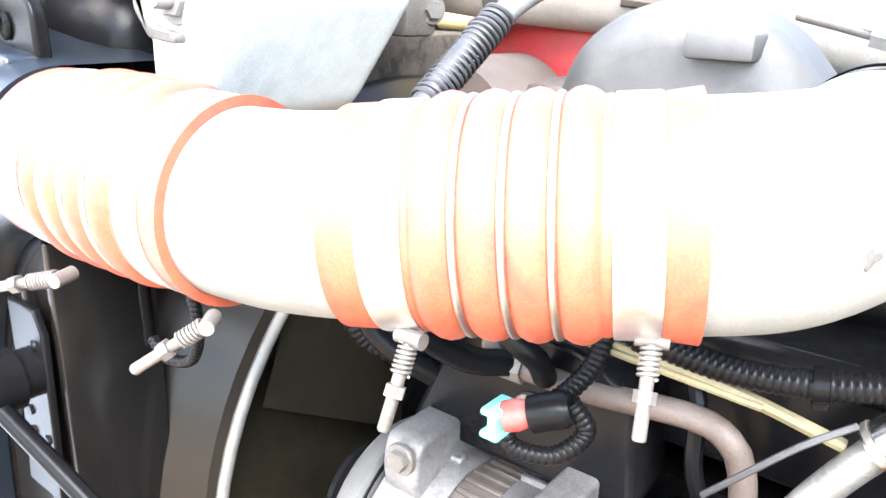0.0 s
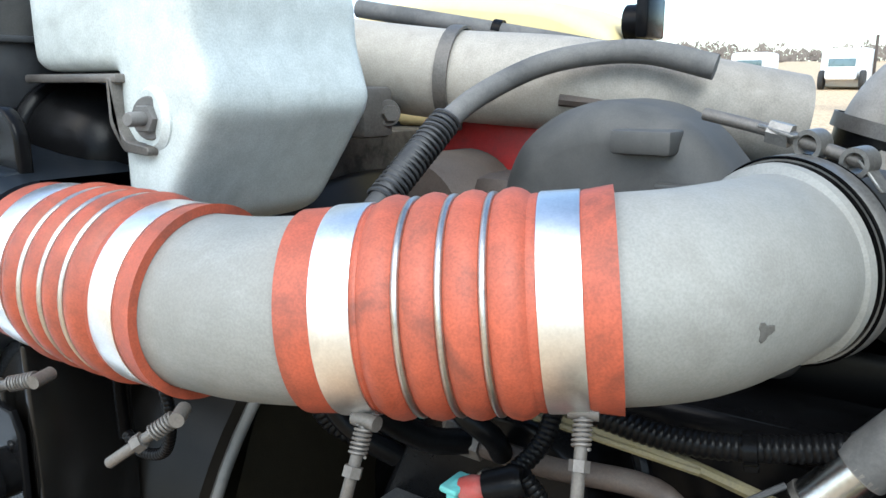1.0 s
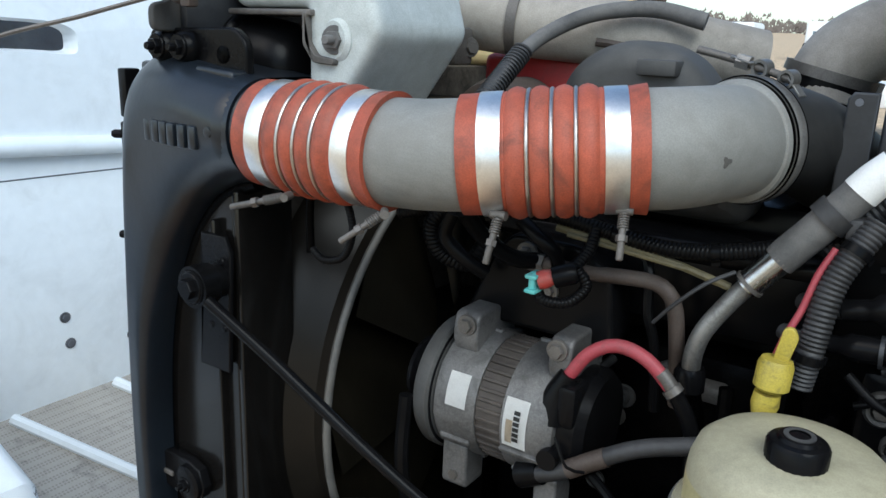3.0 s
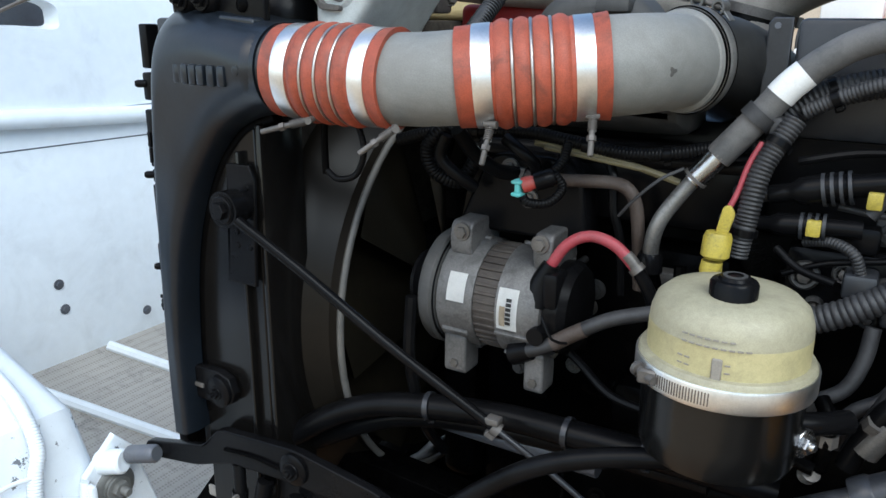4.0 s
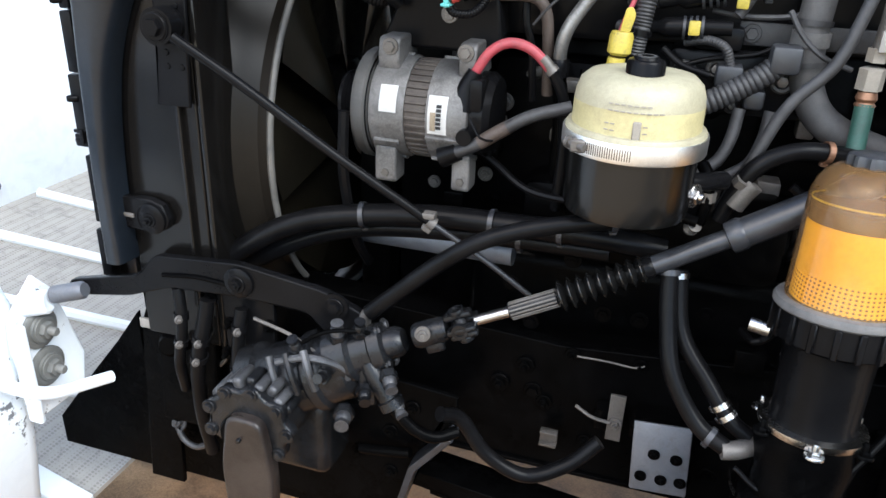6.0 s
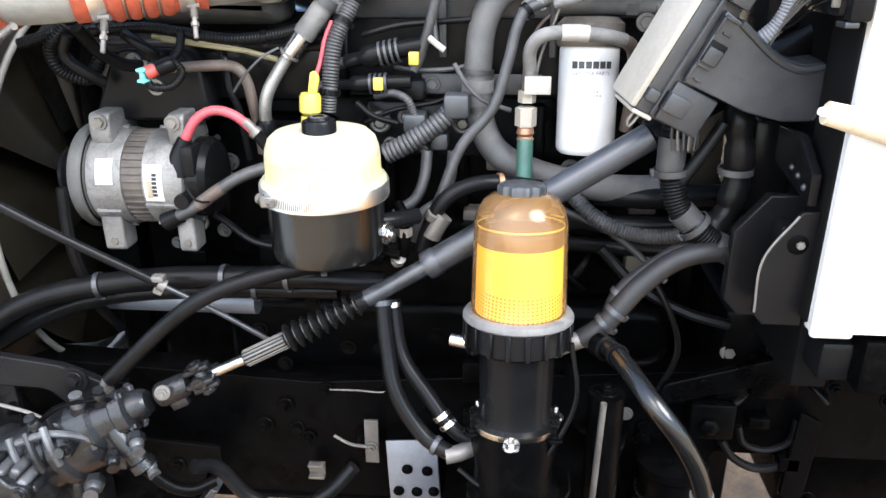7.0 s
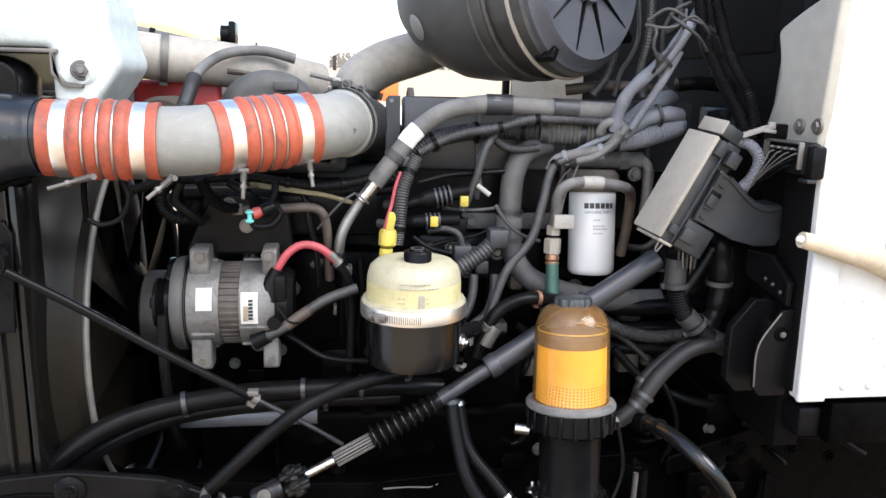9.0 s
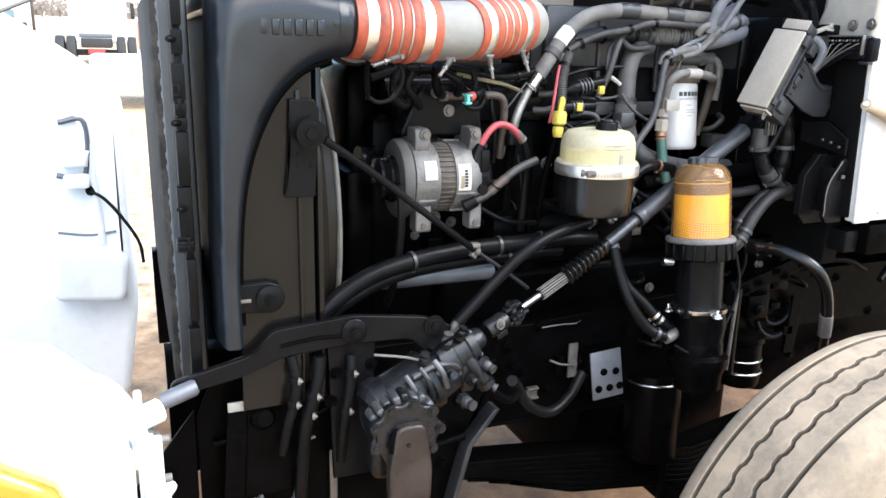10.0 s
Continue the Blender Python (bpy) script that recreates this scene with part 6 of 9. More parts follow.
def build_alternator():
    y, z = 0.487, 1.219
    t = thing("alternator", (0.05, y, 1.13), "cast aluminium alternator with white labels", "alternator")
    X = (1, 0, 0)
    part("pulley", lathe([(0, -0.116), (0.010, -0.116), (0.012, -0.108), (0.030, -0.106), (0.046, -0.104), (0.047, -0.098), (0.042, -0.094), (0.046, -0.090), (0.042, -0.086), (0.047, -0.082), (0.047, -0.076), (0.052, -0.074), (0.052, -0.068), (0, -0.068)], (0.012, y, z), X, 36), BLACK, t, "black belt pulley")
    part("fan_ring", lathe([(0.02, -0.066), (0.070, -0.068), (0.083, -0.066), (0.087, -0.060), (0.088, -0.046), (0.084, -0.042), (0.072, -0.040)], (0.012, y, z), X, 56), COVER, t, "dusty dark fan ring")
    part("ring_seam", hoop((-0.032, y, z), X, 0.082, 0.003, 56), BLACK, t)
    part("front_housing", lathe([(0.05, -0.030), (0.079, -0.026), (0.0805, -0.02), (0.0805, 0.024), (0.077, 0.030), (0.05, 0.030)], (0.0, y, z), X, 56, wave=lambda a, j: 1 + 0.012 * (1 if int(a * 56 / 6.2832) % 7 == 0 else 0)), ALTCAST, t)
    part("stator", lathe([(0.06, 0.030), (0.0745, 0.030), (0.0745, 0.066), (0.06, 0.066)], (0, y, z), X, 56), STATOR, t, "rusty stator ring")
    for k in range(40):
        a = 2 * math.pi * k / 40
        m = Matrix.Translation((0, y, z)) @ Matrix.Rotation(a, 4, "X")
        part("cooling_rib", box((0.031, -0.0022, 0.073), (0.065, 0.0022, 0.0775), 0.0008, 1, m), STATOR, t)
    part("rear_housing", lathe([(0.05, 0.066), (0.0785, 0.066), (0.0785, 0.118), (0.072, 0.128), (0.05, 0.131)], (0, y, z), X, 56), ALTCAST, t)
    part("rear_cover", lathe([(0.060, 0.128), (0.066, 0.130), (0.066, 0.150), (0.058, 0.160), (0, 0.162)], (0, y, z), X, 44), BLACK, t, "black rear cover")
    for x, hw in ((-0.004, 0.020), (0.120, 0.016)):
        part("mount_ear", plate(rounded([(y - 0.045, z + 0.06), (y + 0.05, z + 0.06), (y + 0.03, z + 0.113), (y - 0.046, z + 0.113), (y - 0.052, z + 0.085)], 4, 0.010), x - hw * 0.85, x + hw * 0.85, "x", 0.004), ALTCAST, t)
        part("foot", plate(rounded([(y - 0.062, z - 0.05), (y - 0.02, z - 0.07), (y - 0.02, z - 0.112), (y - 0.062, z - 0.112)], 4, 0.008), x - hw * 0.9, x + hw * 0.9, "x", 0.004), ALTCAST, t)
        part("foot_bolt", bolt_mesh((x, y - 0.061, z - 0.096), (0, -1, 0), 0.007, washer=False), STEEL, t)
    for x in (0.0, 0.118):
        part("ear_bolt", bolt_mesh((x, y - 0.052, z + 0.100), (0, -1, 0), 0.0085), STEEL, t)
    for k in range(1, 8):
        a = radians(70 + 40 * k)
        m = Matrix.Translation((0, y, z)) @ Matrix.Rotation(a, 4, "X")
        part("housing_rib", box((0.066, -0.003, 0.076), (0.126, 0.003, 0.083), 0.001, 1, m), ALTCAST, t)
        part("through_bolt", box((-0.02, -0.006, 0.078), (0.022, 0.006, 0.085), 0.002, 1, m @ Matrix.Rotation(0.2, 4, "X")), ALTCAST, t)

    def wrapped(x0, x1, a0, a1, r):
        bm = bmesh.new()
        cols = []
        for k in range(9):
            a = radians(a0 + (a1 - a0) * k / 8)
            cols.append([bm.verts.new((x, y - r * math.cos(a), z + r * math.sin(a))) for x in (x0, x1)])
        for p, q in zip(cols, cols[1:]):
            bm.faces.new((p[0], p[1], q[1], q[0]))
        bmesh.ops.solidify(bm, geom=bm.faces[:], thickness=0.0006)
        return bm
    part("label", wrapped(-0.008, 0.020, 5, 34, 0.0822), LABEL, t, "white paper label")
    part("label", wrapped(0.070, 0.100, -14, 28, 0.0802), LABEL, t, "white paper label with a dark name bar")
    part("print_bar", wrapped(0.0745, 0.083, -10, 10, 0.0812), STRIP, t)
    for k in range(6):
        part("print_bar", wrapped(0.0835, 0.0915, -8 + 4.6 * k, -4.6 + 4.6 * k, 0.0812), INK, t)
    part("terminal", box((0.128, 0.42, 1.235), (0.150, 0.46, 1.285), 0.006), BLACK, t)
    part("terminal", lathe([(0, 0), (0.014, 0), (0.012, 0.02), (0, 0.02)], (0.128, 0.425, 1.20), (0, -1, 0), 18), BLACK, t)
    c = thing("alternator_cable", (0.2, 0.45, 1.2), "battery cable with red sleeve and black boot", "cable")
    part("red_sleeve", tube([(0.131, 0.440, 1.290), (0.153, 0.440, 1.323), (0.180, 0.447, 1.337), (0.213, 0.450, 1.329), (0.245, 0.452, 1.300)], 0.0076, 14), REDCAB, c, "red cable sleeve")
    part("crimp", tube([(0.228, 0.451, 1.319), (0.236, 0.4515, 1.311), (0.243, 0.452, 1.302)], 0.0082, 14), STEEL, c, "grey crimp")
    part("boot", tube([(0.116, 0.432, 1.235), (0.120, 0.436, 1.262), (0.133, 0.440, 1.293)], 0.018, 14, taper=lambda u: 1.1 - 0.45 * u), RUBBER, c, "black rubber boot")
    part("cable", tube([(0.243, 0.452, 1.303), (0.262, 0.462, 1.262), (0.268, 0.475, 1.20), (0.264, 0.48, 1.08)], 0.0085, 12), RUBBER, c)
    part("ring", strap((0.243, 0.452, 1.302), (0.03, 0, -0.03), 0.0085, 0.008, 0.002, False), STEEL, c)
    d = thing("ground_cable", (0.18, 0.42, 1.17), "taped black cable at the alternator", "cable")
    part("cable", tube([(0.105, 0.418, 1.168), (0.14, 0.416, 1.186), (0.174, 0.420, 1.209), (0.221, 0.430, 1.237), (0.278, 0.445, 1.254)], 0.0098, 12), LOOM, d)
    part("tape", tube([(0.150, 0.417, 1.192), (0.174, 0.420, 1.209), (0.19, 0.423, 1.219)], 0.0108, 12), RUST, d, "brown tape")
    part("thin_wire", tube([(0.135, 0.41, 1.23), (0.155, 0.40, 1.205), (0.172, 0.41, 1.20)], 0.002, 6), BLACK, d)
    part("boot", lathe([(0, 0), (0.016, 0), (0.014, 0.03), (0, 0.03)], (0.090, 0.424, 1.160), (1, -0.1, 0.5), 16), RUBBER, d)
# ---- fluids ----


def build_reservoir():
    """The steering fluid reservoir on its canister."""
    x, y = 0.3755, 0.345
    t = thing("fluid_reservoir", (x, y, 1.15), "cream plastic fluid reservoir with black cap on a black canister", "reservoir")

    def turn(prof, seg=64, wave=None):
        return lathe(prof, (x, y, 0), (0, 0, 1), seg, wave)
    cap = (0.379, 0.322, 1.356)
    part("cap", lathe([(0, 0), (0.015, 0), (0.0165, -0.003), (0.0215, -0.004), (0.0232, -0.007), (0.0232, -0.049), (0.020, -0.049)], cap, (0, 0, 1), 48, wave=lambda a, j: 1 + (0.03 if (int(a * 48 / 6.2832 + 0.5) % 2 and j > 3) else 0)), BLACK, t, "ribbed black cap")
    part("cap_mark", lathe([(0.008, 0.001), (0.012, 0.001), (0.012, 0.0), (0.008, 0.0)], cap, (0, 0, 1), 24), COVER, t)
    part("bowl", turn([(0.0, 1.337), (0.045, 1.335), (0.066, 1.331), (0.076, 1.322), (0.0805, 1.309), (0.0818, 1.298)]), CREAM, t, "cream translucent bowl")
    part("filled_bowl", turn([(0.0818, 1.298), (0.0820, 1.292), (0.0825, 1.266), (0.084, 1.258)]), FLUID, t, "yellowish band where the fluid stands")
    part("flange", turn([(0.080, 1.268), (0.088, 1.267), (0.0905, 1.263), (0.0905, 1.256)]), CREAM, t)
    cl = part("clamp_band", turn([(0.088, 1.261), (0.0922, 1.261), (0.0930, 1.259), (0.0930, 1.239), (0.0922, 1.237), (0.088, 1.237)], 80), BAND, t, "steel hose clamp band")
    m = Matrix.Translation((x, y, 1.249))
    scr = m @ Vector((-0.062, -0.073, 0))
    part("clamp_screw", merge(lathe([(0, -0.012), (0.005, -0.012), (0.005, 0.014), (0.008, 0.014), (0.008, 0.020), (0, 0.020)], scr, (-0.5, 0.42, 0.02), 12), box((-0.010, -0.005, -0.008), (0.010, 0.003, 0.008), 0.002, 1, Matrix.Translation(scr))), STEEL, cl)
    for k in range(22):
        mk = m @ Matrix.Rotation(radians(232 + 1.9 * k), 4, "Z")
        part("worm_slot", box((0.0930, -0.0006, -0.007), (0.0935, 0.0006, 0.007), 0.0, 1, mk), FILTHEAD, cl)
    part("canister", turn([(0.0855, 1.239), (0.085, 1.234), (0.0835, 1.185), (0.0825, 1.158), (0.080, 1.151), (0.070, 1.148), (0, 1.148)]), GLOSS, t, "glossy black canister")
    part("level_window", box((-0.005, -0.0842, 0.016), (0.005, -0.0815, 0.040), 0.0015, 1, m @ Matrix.Rotation(radians(4), 4, "Z")), DUSTLID, t, "level window")
    for j, (n, hh) in enumerate(((7, 0.058), (9, 0.050), (3, 0.034), (3, 0.026))):
        for k in range(n):
            a = radians((-20 if j < 2 else -22) + 5.4 * k + (0 if j < 2 or k < 2 else 22))
            part("print_bar", box((-0.0026, -0.0832, hh - 0.0007), (0.0026, -0.0817, hh + 0.0007), 0.0, 1, m @ Matrix.Rotation(a, 4, "Z")), DUSTLID, t)
    part("outlet", tube([(0.44, 0.36, 1.19), (0.47, 0.38, 1.188), (0.50, 0.41, 1.185)], 0.013), BLACK, t)
    part("bracket", box((0.32, 0.36, 1.135), (0.42, 0.50, 1.151), 0.003), BLACK, t, "black support bracket")
    part("fitting", bolt_mesh((0.462, 0.35, 1.178), (1, -0.5, 0), 0.011, stud=0.012), CHROME, t)


def build_fuel_separator():
    """The amber bowl filter with its ribbed collar; heights below the cap's top."""
    top = (0.659, 0.331, 1.266)
    t = thing("fuel_separator", (0.655, 0.29, 0.70), "fuel separator with an amber clear bowl over a yellow element", "fuel filter")

    def turn(prof, seg=64, wave=None):
        return lathe([(r, -h) for r, h in prof], top, LEANING, seg, wave)
    part("cap", turn([(0, 0), (0.024, 0.0), (0.030, 0.003), (0.031, 0.006), (0.031, 0.016), (0.026, 0.018)], 44, lambda a, j: 1 + (0.11 if int(a * 44 / 6.2832 + 0.5) % 4 < 2 and j > 0 else 0)), PLASTIC, t, "dusty dark grey notched vent cap")
    part("bowl", turn([(0.024, 0.013), (0.040, 0.016), (0.053, 0.024), (0.061, 0.037), (0.0660, 0.055), (0.0670, 0.100), (0.0690, 0.188), (0.071, 0.194)]), AMBER, t, "amber clear bowl").visible_shadow = False
    part("element", turn([(0.0, 0.086), (0.0600, 0.086), (0.0612, 0.090), (0.0622, 0.150)]), ELEMENT, t, "yellow filter element")
    part("element_screen", turn([(0.0622, 0.150), (0.0630, 0.186), (0.0, 0.187)]), ELEMHOLE, t, "perforated yellow screen")
    part("element_cap", turn([(0, 0.064), (0.056, 0.064), (0.0605, 0.068), (0.0605, 0.0865), (0, 0.0865)]), ELEMCAP, t, "brown end cap")
    part("fuel_ring", turn([(0.0612, 0.058), (0.0618, 0.058), (0.0618, 0.0605), (0.0612, 0.0605)]), YELLOW, t)
    part("collar_rim", turn([(0.067, 0.186), (0.078, 0.188), (0.0805, 0.192), (0.0805, 0.197), (0.077, 0.200)]), GREYHOSE, t, "grey dusty collar rim")
    part("collar", turn([(0.072, 0.198), (0.0755, 0.200), (0.0755, 0.236), (0.071, 0.240), (0.060, 0.242)]), BLACK, t, "black ribbed collar")
    m = lean(*top)
    for k in range(18):
        mk = m @ Matrix.Rotation(2 * math.pi * k / 18, 4, "Z")
        part("collar_lug", box((0.073, -0.004, -0.238), (0.0805, 0.004, -0.199), 0.0015, 1, mk), BLACK, t)
    part("housing", turn([(0.058, 0.238), (0.056, 0.26), (0.054, 0.345), (0.056, 0.358)]), BLACK, t, "black lower housing")
    part("clamp_ring", turn([(0.056, 0.356), (0.068, 0.358), (0.068, 0.362), (0.066, 0.368), (0.056, 0.370)]), CHROME, t, "bright clamp ring")
    part("base", turn([(0.064, 0.370), (0.066, 0.40), (0.058, 0.44), (0.060, 0.446), (0.060, 0.47), (0.072, 0.48), (0.072, 0.50), (0.060, 0.52), (0.055, 0.56), (0, 0.57)]), OILY, t, "oily black base casting")
    for k in range(6):
        mk = m @ Matrix.Rotation(2 * math.pi * k / 6 + 0.45, 4, "Z")
        b = mk @ Vector((0.070, 0, -0.372))
        part("bolt", bolt_mesh(b, LEANING, 0.0085, stud=0.016), OILY if k % 2 else CHROME, t)
    part("port", tube([(0.60, 0.29, 0.852), (0.575, 0.275, 0.848), (0.555, 0.27, 0.846)], 0.013), STEEL, t, "side port")
    part("port", tube([(0.71, 0.30, 1.02), (0.735, 0.305, 1.03), (0.755, 0.31, 1.036)], 0.013), STEEL, t, "side port")
    part("port", tube([(0.585, 0.31, 1.022), (0.560, 0.315, 1.024)], 0.010), CHROME, t, "side port")
    part("probe_lead", tube([(0.735, 0.27, 1.05), (0.745, 0.255, 0.97), (0.72, 0.245, 0.90), (0.68, 0.24, 0.84), (0.62, 0.245, 0.81), (0.575, 0.26, 0.83)], 0.0035, 8), RUBBER, t, "thin black lead")
    o = thing("oil_filter_can", (0.688, 0.43, 0.40), "large oily black filter can low behind the separator", "oil filter")
    part("can", lathe([(0, 0), (0.07, 0.0), (0.078, 0.012), (0.078, 0.23), (0.072, 0.245), (0.05, 0.25), (0, 0.25)], (0.688, 0.45, 0.42), (0, 0.06, 1), 44), OILY, o)
    part("ring", hoop((0.688, 0.463, 0.645), (0, 0.06, 1), 0.078, 0.004), CHROME, o)
    d = thing("bypass_filter", (0.93, 0.40, 0.62), "oily black canister with a bright ring low behind the wheel", "oil filter")
    part("can", lathe([(0, 0), (0.05, 0.0), (0.055, 0.01), (0.055, 0.12), (0.06, 0.125), (0.06, 0.14), (0.03, 0.15), (0, 0.15)], (0.93, 0.40, 0.62), (0, 0.05, 1), 40), OILY, d)
    part("ring", hoop((0.93, 0.402, 0.66), (0, 0.05, 1), 0.056, 0.004), CHROME, d)
    part("ring", hoop((0.93, 0.404, 0.695), (0, 0.05, 1), 0.056, 0.003), CHROME, d)
    u = thing("drain_cylinder", (0.795, 0.33, 0.70), "black upright cylinder with a dull rod", "cylinder")
    part("body", tube([(0.80, 0.33, 0.70), (0.80, 0.335, 0.93)], 0.028, 24), OILY, u)
    part("rod", tube([(0.785, 0.302, 0.72), (0.792, 0.304, 0.93)], 0.005, 10), STEEL, u)
    part("fitting", bolt_mesh((0.80, 0.336, 0.93), (0, 0, 1), 0.012, stud=0.012), OILY, u)


def build_white_filter():
    r = 0.0475
    bx, by, bz = 0.763, 0.550, 1.252
    t = thing("fuel_filter", (bx, by, bz), "white spin-on fuel filter with dark printing under a dusty head", "fuel filter")
    part("can", lathe([(0, 0.004), (0.02, 0.0), (0.040, 0.001), (r - 0.002, 0.006), (r, 0.012), (r, 0.165), (r * 0.97, 0.170), (0, 0.170)], (bx, by, bz), LEANING, 56), FILTER, t)
    part("head", lathe([(0, 0.170), (r * 1.05, 0.170), (r * 1.12, 0.176), (r * 1.12, 0.205), (r * 0.9, 0.215), (0, 0.215)], (bx, by, bz), LEANING, 48), FILTHEAD, t, "dusty dark filter head")
    m = lean(bx, by, bz)

    def wrap(bm, h0):
        for v in bm.verts:
            a = v.co.x / r
            v.co = m @ Vector((r * math.sin(a) * (1.004 + v.co.z), -r * math.cos(a) * (1.004 + v.co.z), h0 + v.co.y))
        return bm
    for k in range(6):
        bm = bmesh.new()
        x0 = -0.031 + 0.0110 * k
        vs = [[bm.verts.new((x0 + 0.0092 * i / 3, y, 0.004)) for i in range(4)] for y in (0, 0.011)]
        for i in range(3):
            bm.faces.new((vs[0][i], vs[0][i + 1], vs[1][i + 1], vs[1][i]))
        part("name_bar", wrap(bm, 0.137), INK, t)
    text = bpy.data.curves.new("words", "FONT")
    text.body = "GENUINE PARTS"
    text.size = 0.0082
    text.align_x = "CENTER"
    tob = new("words", text)
    dep = bpy.context.evaluated_depsgraph_get()
    tm = bpy.data.meshes.new_from_object(tob.evaluated_get(dep))
    bpy.data.objects.remove(tob)
    bm = bmesh.new()
    bm.from_mesh(tm)
    for v in bm.verts:
        v.co.z = 0.004
    part("words", wrap(bm, 0.127), INK, t, "small dark words")
    for j, (n, h) in enumerate(((3, 0.112), (5, 0.100), (6, 0.094), (4, 0.085))):
        for k in range(n):
            bm = bmesh.new()
            x0 = -0.012 + 0.0052 * k
            vs = [[bm.verts.new((x0 + 0.0038 * i / 2, y, 0.004)) for i in range(3)] for y in (0, 0.0035)]
            for i in range(2):
                bm.faces.new((vs[0][i], vs[0][i + 1], vs[1][i + 1], vs[1][i]))
            part("print_bar", wrap(bm, h), GREYINK, t)
    p = thing("fuel_line", (0.67, 0.5, 1.25), "dusty fuel line looped round the filter", "fuel pipe")
    part("left_line", tube([(0.668, 0.500, 1.393), (0.667, 0.489, 1.425), (0.683, 0.478, 1.447), (0.720, 0.480, 1.452), (0.775, 0.482, 1.447), (0.806, 0.495, 1.439)], 0.0105, 16), GREYHOSE, p)
    part("right_line", tube([(0.800, 0.492, 1.441), (0.818, 0.505, 1.430), (0.828, 0.525, 1.403), (0.831, 0.545, 1.342), (0.828, 0.56, 1.29)], 0.0105, 16), RUST, p, "rust brown line")
    part("sleeve", tube([(0.712, 0.4795, 1.4515), (0.735, 0.4805, 1.4513), (0.752, 0.481, 1.450)], 0.0122, 16), TAG, p, "pale sleeve")
    part("paper_tag", box((0.660, 0.480, 1.360), (0.700, 0.488, 1.387), 0.001), TAG, p, "pale dusty tag")
    part("pipe", tube([(0.668, 0.500, 1.395), (0.666, 0.500, 1.35)], 0.011, 16), STEEL, p)
    part("hex_fitting", lathe([(0, 0), (0.014, 0), (0.014, 0.018), (0, 0.018)], (0.665, 0.5, 1.345), (0, 0, 1), 6), DUSTLID, p, "dusty zinc nut")
    part("hex_fitting", lathe([(0, 0), (0.017, 0), (0.017, 0.028), (0.013, 0.030), (0, 0.030)], (0.664, 0.5, 1.308), (0, 0, 1), 6), DUSTLID, p, "dusty zinc nut")
    part("copper_fitting", lathe([(0, 0), (0.012, 0), (0.014, 0.004), (0.011, 0.008), (0.014, 0.013), (0.012, 0.022), (0, 0.022)], (0.664, 0.496, 1.284), (0, 0.05, 1), 18), COPPER, p, "copper fitting")
    part("green_hose", tube([(0.664, 0.495, 1.288), (0.664, 0.488, 1.262), (0.664, 0.478, 1.225), (0.666, 0.46, 1.18)], 0.0125, 16), GREEN, p, "dark green hose")
    h = thing("filter_head_pipe", (0.8, 0.57, 1.47), "dusty horizontal fuel pipe above the filter", "fuel pipe")
    part("pipe", tube([(0.705, 0.572, 1.487), (0.78, 0.572, 1.487), (0.865, 0.572, 1.486)], 0.017, 18), GREYHOSE, h)
    part("nut", lathe([(0, 0), (0.020, 0), (0.020, 0.018), (0, 0.018)], (0.815, 0.572, 1.487), (1, 0, 0), 6), GREYHOSE, h)
    part("elbow", tube([(0.862, 0.565, 1.487), (0.872, 0.555, 1.475), (0.872, 0.55, 1.43), (0.868, 0.55, 1.38)], 0.010, 14), GREYHOSE, h)
    part("banjo", lathe([(0, 0), (0.012, 0), (0.012, 0.03), (0, 0.03)], (0.872, 0.55, 1.44), (0, 0, 1), 10), STEEL, h)
    part("cap_screw", bolt_mesh((0.845, 0.555, 1.46), (0, -1, 0), 0.01), STEEL, h)


# ---- hoses, looms and connectors ----


def hose_thing(name, pts, r, mat, label, category="hose", ridge=0.0, ties=(), tie_mat=None, seg=14):
    p = Vector(pts[0])
    t = thing(name, p, label, category)
    part("hose" if category == "hose" else "loom", tube(pts, r, seg, ridge), mat, t)
    line = spline(pts, 0.008)
    for u in ties:
        k = min(len(line) - 2, max(1, int(u * (len(line) - 1))))
        part("tie", strap(line[k], line[k + 1] - line[k - 1], r * 1.06, 0.008, 0.002), tie_mat or BLACK, t)
    return t


